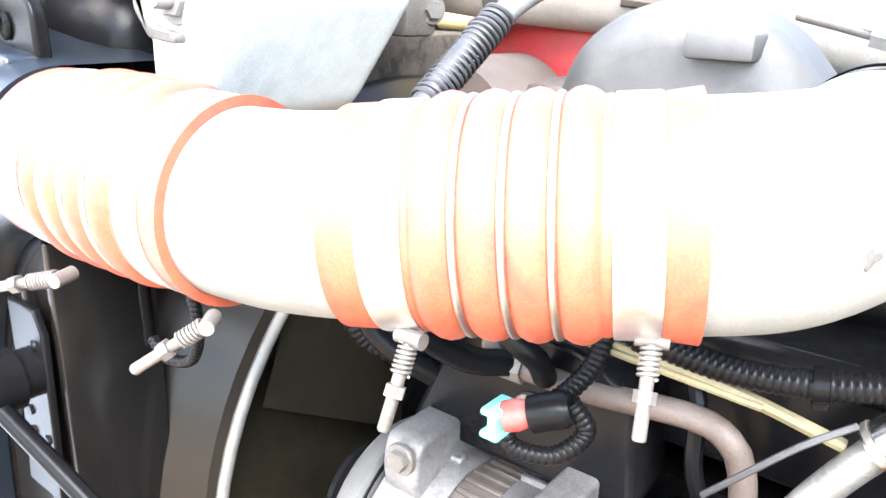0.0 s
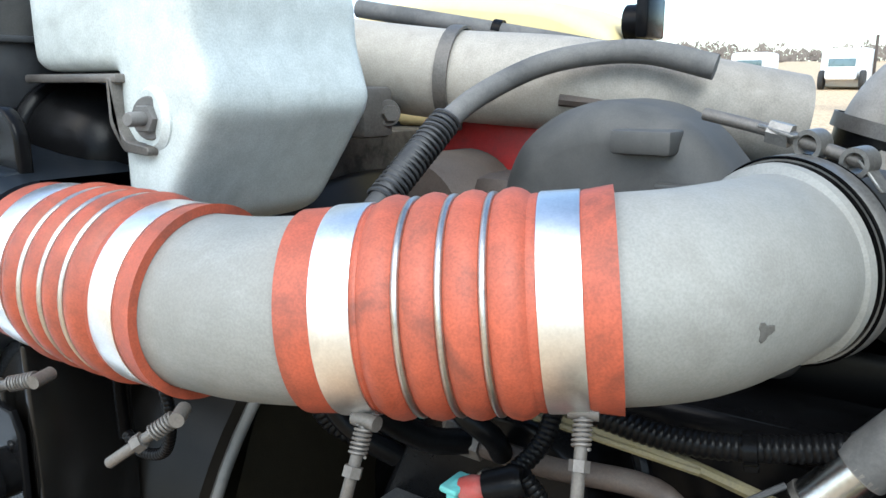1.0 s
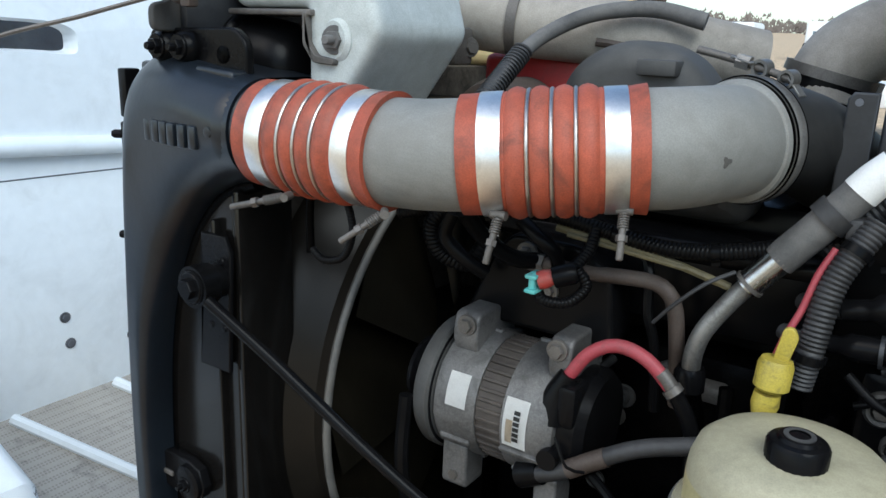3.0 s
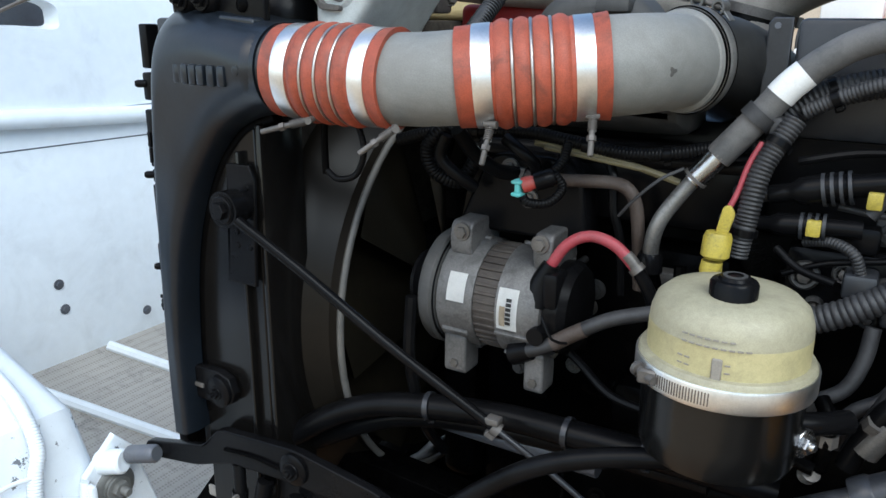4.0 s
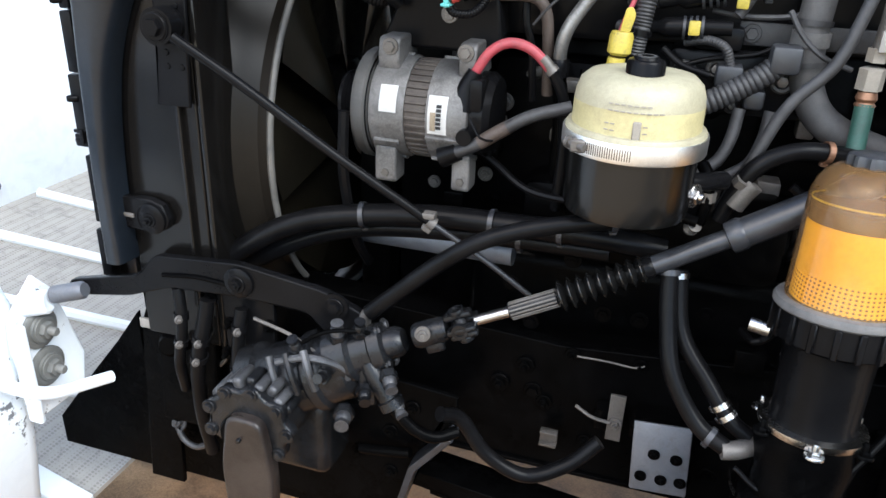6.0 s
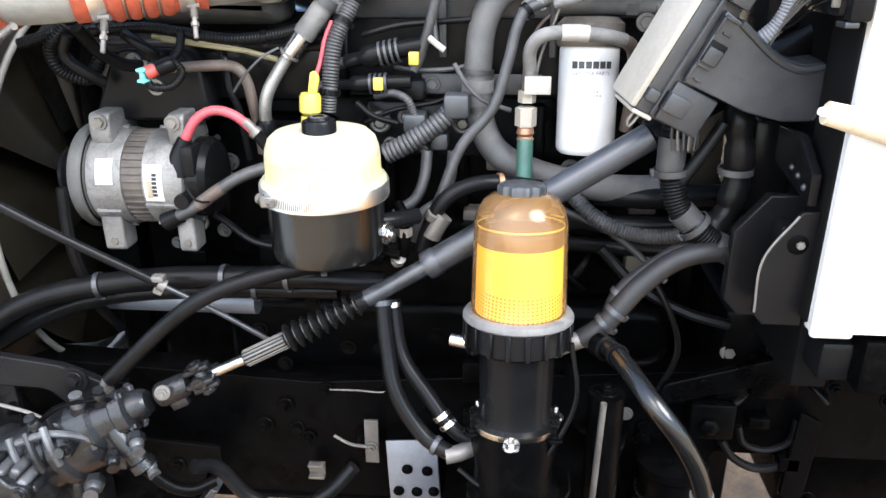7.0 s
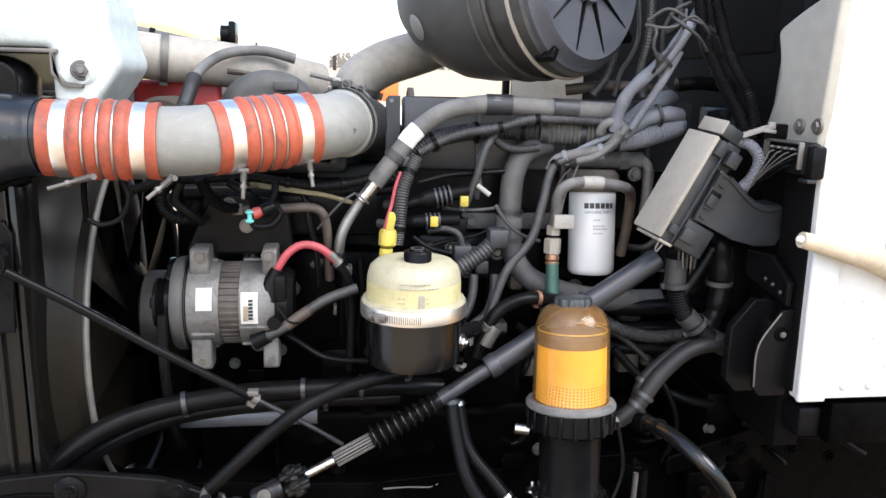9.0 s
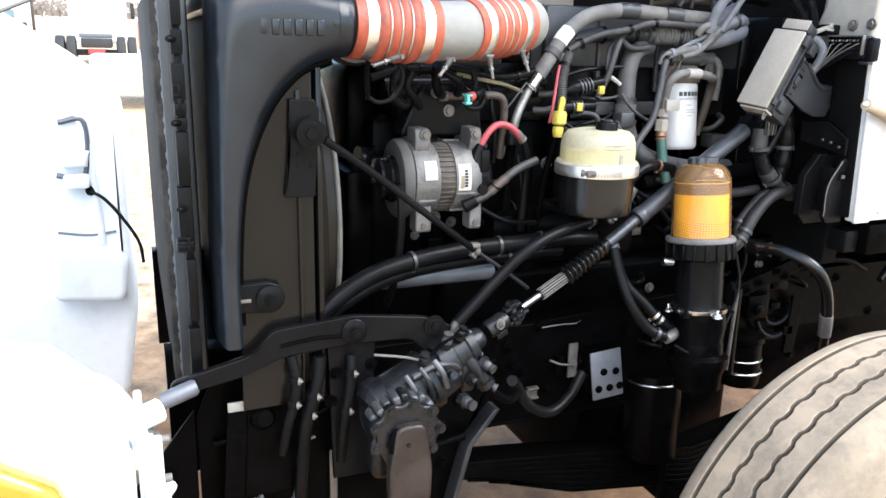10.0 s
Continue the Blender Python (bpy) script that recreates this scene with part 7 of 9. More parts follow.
def build_hoses():
    # refrigerant hose with its metal end
    a = thing("refrigerant_hose", (0.27, 0.5, 1.31), "dusty grey refrigerant hose with a crimped metal end", "hose")
    part("metal_end", tube([(0.244, 0.505, 1.300), (0.246, 0.500, 1.330), (0.254, 0.500, 1.358), (0.272, 0.507, 1.389), (0.288, 0.512, 1.412)], 0.0100, 18), VBAND, a, "dull bent metal tube")
    part("crimp", tube([(0.286, 0.512, 1.410), (0.300, 0.515, 1.427), (0.316, 0.518, 1.447)], 0.0150, 20), CHROME, a, "crimped ferrule")
    for q in ((0.289, 0.5125, 1.4135), (0.313, 0.5175, 1.443)):
        part("crimp_ring", strap(q, (0.03, 0.006, 0.037), 0.0152, 0.004, 0.0015, False), STEEL, a)
    part("hose", tube([(0.312, 0.518, 1.442), (0.345, 0.525, 1.483), (0.381, 0.532, 1.529), (0.415, 0.535, 1.560), (0.460, 0.533, 1.584), (0.536, 0.520, 1.596), (0.617, 0.520, 1.592), (0.697, 0.520, 1.588), (0.790, 0.520, 1.584)], 0.0175, 20), GREYHOSE, a)
    part("paper_label", tube([(0.371, 0.530, 1.517), (0.381, 0.5315, 1.530), (0.396, 0.5335, 1.545)], 0.0182, 20), LABEL, a, "white wrapped label")
    for p, q in (((0.525, 0.5225, 1.595), (0.575, 0.5195, 1.5945)), ((0.655, 0.520, 1.590), (0.705, 0.520, 1.5875))):
        part("sleeve", tube([p, ((p[0] + q[0]) / 2, (p[1] + q[1]) / 2, (p[2] + q[2]) / 2), q], 0.0198, 20), PLASTIC, a, "dark grey sleeve")
    part("clip", merge(strap((0.352, 0.5265, 1.492), (0.036, 0.007, 0.045), 0.0182, 0.016, 0.003, False), box((0.366, 0.516, 1.470), (0.392, 0.540, 1.494), 0.004, 2)), LOOM, a, "loop clip")
    part("seat", lathe([(0, 0), (0.017, 0), (0.017, 0.02), (0.014, 0.026), (0, 0.026)], (0.244, 0.505, 1.285), (0, 0, 1), 20), BLACK, a)
    part("down_pipe", tube([(0.244, 0.506, 1.29), (0.25, 0.53, 1.22), (0.25, 0.54, 1.08)], 0.012, 14), OILY, a)
    # main looms
    m = hose_thing("main_wiring_loom", [(0.350, 0.55, 1.452), (0.405, 0.560, 1.511), (0.481, 0.570, 1.536), (0.560, 0.572, 1.542), (0.640, 0.565, 1.543)], 0.0165, LOOM, "dusty corrugated main wiring loom along the valve cover", "wiring", 0.006, (0.35, 0.62, 0.9))
    part("wide_loom", tube([(0.645, 0.565, 1.543), (0.70, 0.556, 1.542), (0.761, 0.540, 1.541), (0.815, 0.520, 1.547)], 0.0215, 18, ridge=0.0085, depth=0.16), GREYHOSE, m, "wide ribbed conduit")
    for x, y, z in ((0.652, 0.564, 1.543), (0.728, 0.549, 1.5415)):
        part("band", strap((x, y, z), (1, -0.2, 0), 0.0225, 0.010, 0.002), PLASTIC, m)
    hose_thing("injector_loom", [(0.400, 0.535, 1.500), (0.440, 0.530, 1.522), (0.488, 0.520, 1.540), (0.553, 0.510, 1.552), (0.617, 0.510, 1.568), (0.723, 0.510, 1.567), (0.780, 0.500, 1.563)], 0.0085, LOOM, "thin dusty loom along the hose", "wiring", 0.0045, (0.1, 0.42, 0.6))
    hose_thing("branch_loom", [(0.545, 0.535, 1.530), (0.57, 0.54, 1.513), (0.60, 0.545, 1.508), (0.64, 0.55, 1.512)], 0.008, LOOM, "short dusty loom branch", "wiring", 0.0045)
    d = hose_thing("drop_loom", [(0.353, 0.482, 1.330), (0.358, 0.485, 1.370), (0.367, 0.500, 1.436), (0.393, 0.522, 1.492)], 0.0125, LOOM, "dusty corrugated loom dropping to the dipstick", "wiring", 0.005, (0.2, 0.85))
    part("red_wire", tube([(0.325, 0.475, 1.335), (0.334, 0.480, 1.375), (0.344, 0.490, 1.405), (0.352, 0.498, 1.440), (0.362, 0.508, 1.465)], 0.0036, 10), REDCAB, d, "red wire")
    # connectors
    for pts, r, yel in (([(0.375, 0.53, 1.400), (0.442, 0.53, 1.416), (0.505, 0.53, 1.428)], 0.0155, (0.487, 0.513, 1.4085)), ([(0.362, 0.53, 1.363), (0.429, 0.53, 1.368), (0.480, 0.53, 1.370)], 0.0125, (0.429, 0.515, 1.368))):
        c = thing("injector_connector", pts[0], "dark grey round connector with a yellow lock", "connector", "injector connectors")
        part("shell", tube(pts, r, 16, taper=lambda u: 0.75 if u < 0.2 else (1.15 if u < 0.62 else 0.9)), BLACK, c)
        part("lock", box((yel[0] - 0.008, yel[1] - 0.003, yel[2] - 0.010), (yel[0] + 0.008, yel[1] + 0.008, yel[2] + 0.010), 0.002), YELLOW, c, "yellow lock")
        for k in range(4):
            q = Vector(pts[0]).lerp(Vector(pts[2]), 0.45 + 0.07 * k)
            part("rib", strap(q, Vector(pts[2]) - Vector(pts[0]), r * 1.16, 0.004, 0.002, False), PLASTIC, c)
        part("cable", tube([pts[0], (pts[0][0] - 0.02, 0.535, pts[0][2] - 0.004), (pts[0][0] - 0.04, 0.55, pts[0][2] - 0.004)], 0.009, 12), LOOM, c)
    w = hose_thing("sensor_lead", [(0.484, 0.525, 1.388), (0.494, 0.527, 1.405), (0.509, 0.520, 1.449), (0.528, 0.520, 1.512), (0.548, 0.53, 1.538)], 0.0078, LOOM, "dusty sensor lead with a white tail", "wiring", 0.0, ())
    part("white_tail", tube([(0.512, 0.515, 1.440), (0.525, 0.51, 1.430), (0.536, 0.508, 1.422)], 0.005, 8), TAG, w, "white tail end")
    part("twin_lead", tube([(0.52, 0.53, 1.43), (0.516, 0.54, 1.47), (0.525, 0.545, 1.51), (0.545, 0.54, 1.53)], 0.006, 10), LOOM, w)
    hose_thing("coolant_hose", [(0.668, 0.585, 1.515), (0.635, 0.575, 1.510), (0.608, 0.568, 1.490), (0.592, 0.560, 1.450), (0.587, 0.552, 1.400), (0.586, 0.548, 1.350), (0.596, 0.540, 1.293), (0.627, 0.530, 1.250), (0.695, 0.520, 1.222), (0.790, 0.510, 1.206), (0.90, 0.51, 1.205)], 0.0225, DULLHOSE, "thick dusty grey coolant hose bending down beside the filter", "hose", 0.0, (0.30, 0.40), LOOM, 20)
    b = thing("hose_bracket", (0.59, 0.57, 1.34), "dusty steel bracket strap behind the coolant hose", "bracket")
    part("strap", box((0.492, 0.572, 1.343), (0.690, 0.578, 1.376), 0.002), LOOM, b)
    part("nut", bolt_mesh((0.510, 0.571, 1.360), (0, -1, 0), 0.009), LOOM, b)
    part("half_clamp", strap((0.586, 0.549, 1.362), (0, 0, 1), 0.0232, 0.020, 0.003, False), GREYHOSE, b)
    hose_thing("harness_lead", [(0.690, 0.505, 1.495), (0.660, 0.495, 1.483), (0.645, 0.488, 1.455), (0.634, 0.480, 1.407), (0.612, 0.470, 1.340), (0.565, 0.460, 1.282), (0.535, 0.450, 1.208), (0.503, 0.440, 1.132)], 0.0085, LOOM, "dusty braided lead running down to the pump", "wiring", 0.0, (0.08,))
    l2 = hose_thing("filter_loom", [(0.655, 0.512, 1.470), (0.668, 0.508, 1.493), (0.714, 0.500, 1.506), (0.762, 0.490, 1.518), (0.779, 0.475, 1.549)], 0.0105, GREYHOSE, "dusty loom crossing above the filter", "wiring", 0.0, (0.3, 0.7), BLUELOOM)
    part("strand", tube([(0.70, 0.49, 1.49), (0.74, 0.485, 1.503), (0.77, 0.478, 1.53), (0.79, 0.47, 1.56)], 0.007, 10), GREYHOSE, l2)
    part("strand", tube([(0.69, 0.51, 1.50), (0.73, 0.505, 1.522), (0.775, 0.49, 1.545)], 0.006, 10), BLUELOOM, l2)
    part("thin_wire", tube([(0.672, 0.50, 1.36), (0.685, 0.505, 1.42), (0.70, 0.505, 1.46), (0.715, 0.50, 1.50)], 0.0025, 6), STEEL, l2)
    part("thin_wire", tube([(0.66, 0.505, 1.40), (0.675, 0.51, 1.45), (0.695, 0.505, 1.475)], 0.0025, 6), RUST, l2)
    # blue-grey taped bundle
    g = thing("taped_harness", (0.8, 0.49, 1.54), "blue-grey taped harness bundle rising to the cab", "wiring")
    part("riser", tube([(0.770, 0.485, 1.550), (0.774, 0.478, 1.585), (0.786, 0.466, 1.622), (0.815, 0.456, 1.655), (0.850, 0.450, 1.690), (0.885, 0.46, 1.735), (0.93, 0.50, 1.78)], 0.0122, 16, taper=lambda u: 1 + 0.06 * math.sin(40 * u)), BLUELOOM, g)
    part("riser", tube([(0.80, 0.478, 1.555), (0.825, 0.470, 1.60), (0.85, 0.458, 1.65), (0.875, 0.455, 1.70)], 0.008, 14), BLUELOOM, g)
    part("branch", tube([(0.785, 0.500, 1.540), (0.836, 0.500, 1.572), (0.880, 0.505, 1.583), (0.915, 0.53, 1.580), (0.925, 0.57, 1.57)], 0.0150, 16, taper=lambda u: 1 + 0.08 * math.sin(35 * u)), BLUELOOM, g)
    part("branch", tube([(0.790, 0.520, 1.530), (0.840, 0.515, 1.540), (0.885, 0.520, 1.552), (0.915, 0.54, 1.560), (0.93, 0.58, 1.56)], 0.0225, 16, ridge=0.004, depth=0.06), BLUELOOM, g)
    part("branch", tube([(0.80, 0.51, 1.56), (0.845, 0.52, 1.595), (0.89, 0.54, 1.612), (0.92, 0.58, 1.612)], 0.016, 14), BLUELOOM, g)
    part("loop", tube([(0.745, 0.495, 1.545), (0.750, 0.485, 1.562), (0.768, 0.480, 1.568), (0.785, 0.480, 1.560), (0.790, 0.482, 1.540)], 0.009, 12), GREYHOSE, g, "dusty strap loop")
    for p, ax in (((0.842, 0.453, 1.682), (1, 0, 1.2)), ((0.862, 0.50, 1.581), (1, 0, 0.2)), ((0.82, 0.52, 1.535), (1, 0, 0.2))):
        part("tie", strap(p, ax, 0.0195, 0.006, 0.002), LOOM, g)
    # looms under the charge pipe
    u = hose_thing("rail_loom", [(-0.116, 0.45, 1.435), (-0.06, 0.46, 1.45), (-0.007, 0.470, 1.454), (0.074, 0.480, 1.457), (0.128, 0.490, 1.449), (0.213, 0.500, 1.438), (0.298, 0.520, 1.450), (0.370, 0.535, 1.480)], 0.0085, RUBBER, "black corrugated loom under the charge pipe", "wiring", 0.0045, (0.25, 0.55, 0.75))
    part("taped_wire", tube([(0.085, 0.478, 1.445), (0.14, 0.488, 1.436), (0.20, 0.50, 1.426), (0.27, 0.515, 1.405)], 0.0045, 8), OLIVE, u, "olive taped wires")
    part("taped_wire", tube([(0.10, 0.475, 1.440), (0.16, 0.488, 1.430), (0.225, 0.502, 1.419)], 0.003, 8), OLIVE, u)
    part("drop", tube([(0.13, 0.485, 1.45), (0.128, 0.47, 1.425), (0.115, 0.45, 1.405), (0.102, 0.43, 1.398)], 0.0065, 10, ridge=0.004), RUBBER, u)
    f = hose_thing("fuel_tube", [(0.055, 0.488, 1.397), (0.119, 0.490, 1.396), (0.185, 0.500, 1.398), (0.210, 0.500, 1.391), (0.220, 0.504, 1.370), (0.224, 0.515, 1.32), (0.226, 0.53, 1.25)], 0.0088, RUST, "dusty brown steel fuel tube", "pipe")
    part("union", lathe([(0, 0), (0.012, 0), (0.012, 0.02), (0, 0.02)], (0.05, 0.488, 1.397), (1, 0, 0), 6), STEEL, f)
    s = thing("pressure_sensor", (0.1, 0.42, 1.38), "red sensor plug with a teal lock", "sensor")
    part("plug", lathe([(0, 0), (0.010, 0), (0.0105, 0.008), (0.008, 0.018), (0, 0.018)], (0.094, 0.424, 1.397), (0.9, 0.35, 0.35), 20), CONNRED, s)
    part("lock", merge(box((0.086, 0.414, 1.382), (0.094, 0.432, 1.406), 0.003), box((0.083, 0.411, 1.400), (0.097, 0.436, 1.405), 0.002), box((0.083, 0.411, 1.384), (0.097, 0.436, 1.389), 0.002)), TEAL, s, "teal lock")
    part("body", lathe([(0, 0), (0.012, 0), (0.012, 0.022), (0.009, 0.026), (0, 0.026)], (0.109, 0.430, 1.402), (0.9, 0.35, 0.35), 18), RUBBER, s)
    part("lead", tube([(0.130, 0.440, 1.414), (0.140, 0.445, 1.395), (0.125, 0.436, 1.376), (0.100, 0.428, 1.375), (0.090, 0.430, 1.385)], 0.006, 10, ridge=0.004), RUBBER, s)
    k = thing("hose_tangle", (-0.03, 0.45, 1.38), "short black hoses bent under the charge pipe", "hose")
    part("hose", tube([(0.01, 0.40, 1.465), (0.02, 0.43, 1.43), (0.04, 0.46, 1.405), (0.06, 0.488, 1.398)], 0.010, 12), RUBBER, k)
    part("hose", tube([(-0.04, 0.46, 1.46), (-0.065, 0.45, 1.43), (-0.06, 0.46, 1.395), (-0.03, 0.48, 1.38), (-0.01, 0.49, 1.41)], 0.011, 12, ridge=0.005), RUBBER, k)
    part("hose", tube([(-0.03, 0.44, 1.45), (-0.04, 0.44, 1.42), (-0.02, 0.45, 1.395), (0.0, 0.47, 1.375)], 0.009, 12), RUBBER, k)
    part("hose", tube([(0.05, 0.46, 1.45), (0.075, 0.455, 1.435), (0.09, 0.465, 1.42), (0.09, 0.48, 1.40)], 0.0085, 12), RUBBER, k)
    part("loop", tube([(-0.10, 0.33, 1.480), (-0.088, 0.33, 1.44), (-0.105, 0.335, 1.405), (-0.135, 0.335, 1.395), (-0.155, 0.335, 1.405)], 0.0042, 10, ridge=0.0035), RUBBER, k)
    part("drop_pipe", tube([(-0.155, 0.335, 1.48), (-0.157, 0.335, 1.44), (-0.156, 0.335, 1.40)], 0.005, 10), OILY, k)
    # dipstick
    y = thing("dipstick", (0.335, 0.46, 1.30), "yellow oil dipstick with a pull tab", "dipstick")
    part("plug", lathe([(0, 0), (0.012, 0), (0.0165, 0.004), (0.0165, 0.026), (0.014, 0.032), (0, 0.032)], (0.334, 0.448, 1.333), (0.05, 0.05, 1), 24), YELLOW, y)
    part("tab", plate(rounded([(0.331, 1.362), (0.345, 1.362), (0.351, 1.388), (0.345, 1.398), (0.337, 1.396)], 3, 0.005), 0.450, 0.456, bevel=0.001), YELLOW, y, "yellow pull tab")
    part("lower_plug", lathe([(0, 0), (0.010, 0), (0.013, 0.012), (0.012, 0.024), (0, 0.024)], (0.331, 0.446, 1.306), (0.05, 0.05, 1), 20), YELLOW, y)
    part("tube", tube([(0.331, 0.446, 1.315), (0.32, 0.47, 1.22), (0.31, 0.50, 1.05)], 0.008, 12), OILY, y)
    # behind the reservoir
    c = hose_thing("pump_loom", [(0.44, 0.50, 1.258), (0.475, 0.50, 1.276), (0.52, 0.505, 1.305), (0.55, 0.51, 1.330)], 0.016, LOOM, "dusty corrugated loom with a square plug", "wiring", 0.0075)
    part("plug", box((0.535, 0.49, 1.318), (0.575, 0.53, 1.356), 0.006), PLASTIC, c)
    for i, x in enumerate((0.478, 0.520)):
        hose_thing("return_hose", [(x + 0.03, 0.50, 1.265), (x + 0.026, 0.49, 1.225), (x + 0.012, 0.48, 1.19), (x - 0.02, 0.47, 1.165), (x - 0.03, 0.47, 1.12)], 0.009, LOOM, "dusty return hose behind the reservoir", "hose")
    hose_thing("vent_tube", [(0.40, 0.54, 1.30), (0.45, 0.54, 1.322), (0.52, 0.545, 1.335), (0.545, 0.55, 1.348)], 0.004, RUBBER, "thin black vent tube", "pipe")
    lh = hose_thing("suction_hose", [(0.505, 0.430, 1.120), (0.516, 0.430, 1.156), (0.537, 0.430, 1.200), (0.573, 0.440, 1.223), (0.619, 0.450, 1.229), (0.69, 0.475, 1.215)], 0.0125, RUBBER, "black suction hose with a bright ferrule", "hose", 0, (0.75,), COPPER)
    part("ferrule", tube([(0.520, 0.428, 1.145), (0.530, 0.428, 1.165), (0.540, 0.429, 1.180)], 0.0155, 16), STEEL, lh)
    # low hoses in front
    h = hose_thing("steering_hose", [(0.024, 0.291, 0.942), (0.071, 0.292, 0.987), (0.127, 0.295, 1.039), (0.187, 0.300, 1.084), (0.256, 0.315, 1.110), (0.333, 0.331, 1.126), (0.38, 0.345, 1.13)], 0.0125, RUBBER, "black rubber hose from the steering gear to the reservoir", "hose", 0, (0.97,), SHAFT, 18)
    part("end_fitting", tube([(0.035, 0.291, 0.953), (0.018, 0.291, 0.935), (0.015, 0.295, 0.905)], 0.010, 14), STEEL, h)
    q = hose_thing("lower_loom", [(-0.285, 0.355, 0.938), (-0.193, 0.380, 1.004), (-0.096, 0.400, 1.040), (0.065, 0.420, 1.060), (0.209, 0.420, 1.067), (0.34, 0.420, 1.070), (0.44, 0.43, 1.06)], 0.019, RUBBER, "thick black hose along the chassis with steel clamps", "hose", 0, (0.38, 0.66, 0.8), SHAFT, 18)
    part("bare_end", tube([(-0.275, 0.352, 0.945), (-0.235, 0.364, 0.972), (-0.210, 0.371, 0.99)], 0.0085, 10), STEEL, q, "bright tube end")
    hose_thing("lower_hose", [(-0.30, 0.40, 0.90), (-0.146, 0.425, 0.985), (-0.022, 0.440, 1.018), (0.154, 0.450, 1.030), (0.36, 0.450, 1.035)], 0.016, RUBBER, "black hose beside the thicker one", "hose", 0, (0.8,), SHAFT)
    hose_thing("cooler_pipe", [(-0.075, 0.50, 0.985), (0.06, 0.50, 0.985), (0.20, 0.50, 0.985)], 0.024, GALV, "blue-grey painted pipe stub low on the engine", "pipe")
    hose_thing("drop_hose", [(0.150, 0.27, 0.80), (0.176, 0.300, 0.776), (0.218, 0.310, 0.712), (0.283, 0.320, 0.678), (0.346, 0.340, 0.702), (0.390, 0.360, 0.745)], 0.012, RUBBER, "black hose hanging below the rail", "hose")
    j = hose_thing("filter_hose", [(0.449, 0.365, 1.065), (0.458, 0.340, 0.997), (0.475, 0.310, 0.929), (0.518, 0.290, 0.868), (0.560, 0.275, 0.848)], 0.0125, RUBBER, "black hose sagging to the fuel separator", "hose", 0, (0.05, 0.93), SHAFT)
    hose_thing("filter_hose", [(0.463, 0.380, 1.055), (0.480, 0.350, 0.974), (0.525, 0.320, 0.919), (0.562, 0.300, 0.877), (0.59, 0.295, 0.86)], 0.012, RUBBER, "black hose to the fuel separator with a bright coupling", "hose", 0, (0.05, 0.78, 0.85), CHROME)
    n1 = hose_thing("heater_hose", [(1.045, 0.345, 1.172), (0.967, 0.340, 1.170), (0.890, 0.330, 1.161), (0.832, 0.320, 1.120), (0.785, 0.310, 1.062), (0.752, 0.310, 1.034)], 0.0150, HEATER, "black heater hose from the cab to the separator", "hose", 0, (0.80, 0.88), SHAFT, 18)
    hose_thing("heater_hose", [(1.04, 0.37, 1.16), (0.913, 0.360, 1.166), (0.853, 0.350, 1.139), (0.805, 0.340, 1.097), (0.788, 0.330, 1.050)], 0.0105, HEATER, "thin black heater hose beside the wide one", "hose", 0, (0.85,), SHAFT)
    sh = hose_thing("exhaust_tube", [(0.772, 0.268, 1.050), (0.787, 0.238, 1.058), (0.803, 0.180, 1.060), (0.827, 0.130, 1.043), (0.860, 0.118, 1.003), (0.890, 0.124, 0.945), (0.905, 0.132, 0.885), (0.918, 0.145, 0.80), (0.93, 0.165, 0.64)], 0.0130, GLOSS, "glossy black bent tube low by the cab", "pipe", 0, (0.10,), BLACK, 20)
    part("end_collar", lathe([(0.013, 0), (0.018, 0.002), (0.018, 0.022), (0.013, 0.024)], (0.772, 0.268, 1.050), (0.4, -0.9, 0.2), 24), OILY, sh)
    part("sleeve", tube([(0.898, 0.128, 0.915), (0.904, 0.131, 0.89), (0.909, 0.135, 0.860)], 0.0150, 18), STEEL, sh, "dull crimped sleeve")
    for i, zz in enumerate((1.19, 1.14, 1.10)):
        hose_thing("rear_hose", [(0.66, 0.55 + 0.02 * i, zz - 0.02), (0.76, 0.53, zz), (0.86, 0.50, zz + 0.005), (1.045, 0.50, zz + 0.01)], 0.020 - 0.003 * i, RUBBER, "dusty black hose behind the separator", "hose")
    hose_thing("rear_loom", [(0.72, 0.50, 1.22), (0.78, 0.46, 1.17), (0.85, 0.44, 1.15), (0.93, 0.42, 1.16)], 0.012, LOOM, "dusty loom low beside the firewall", "wiring", 0.005)


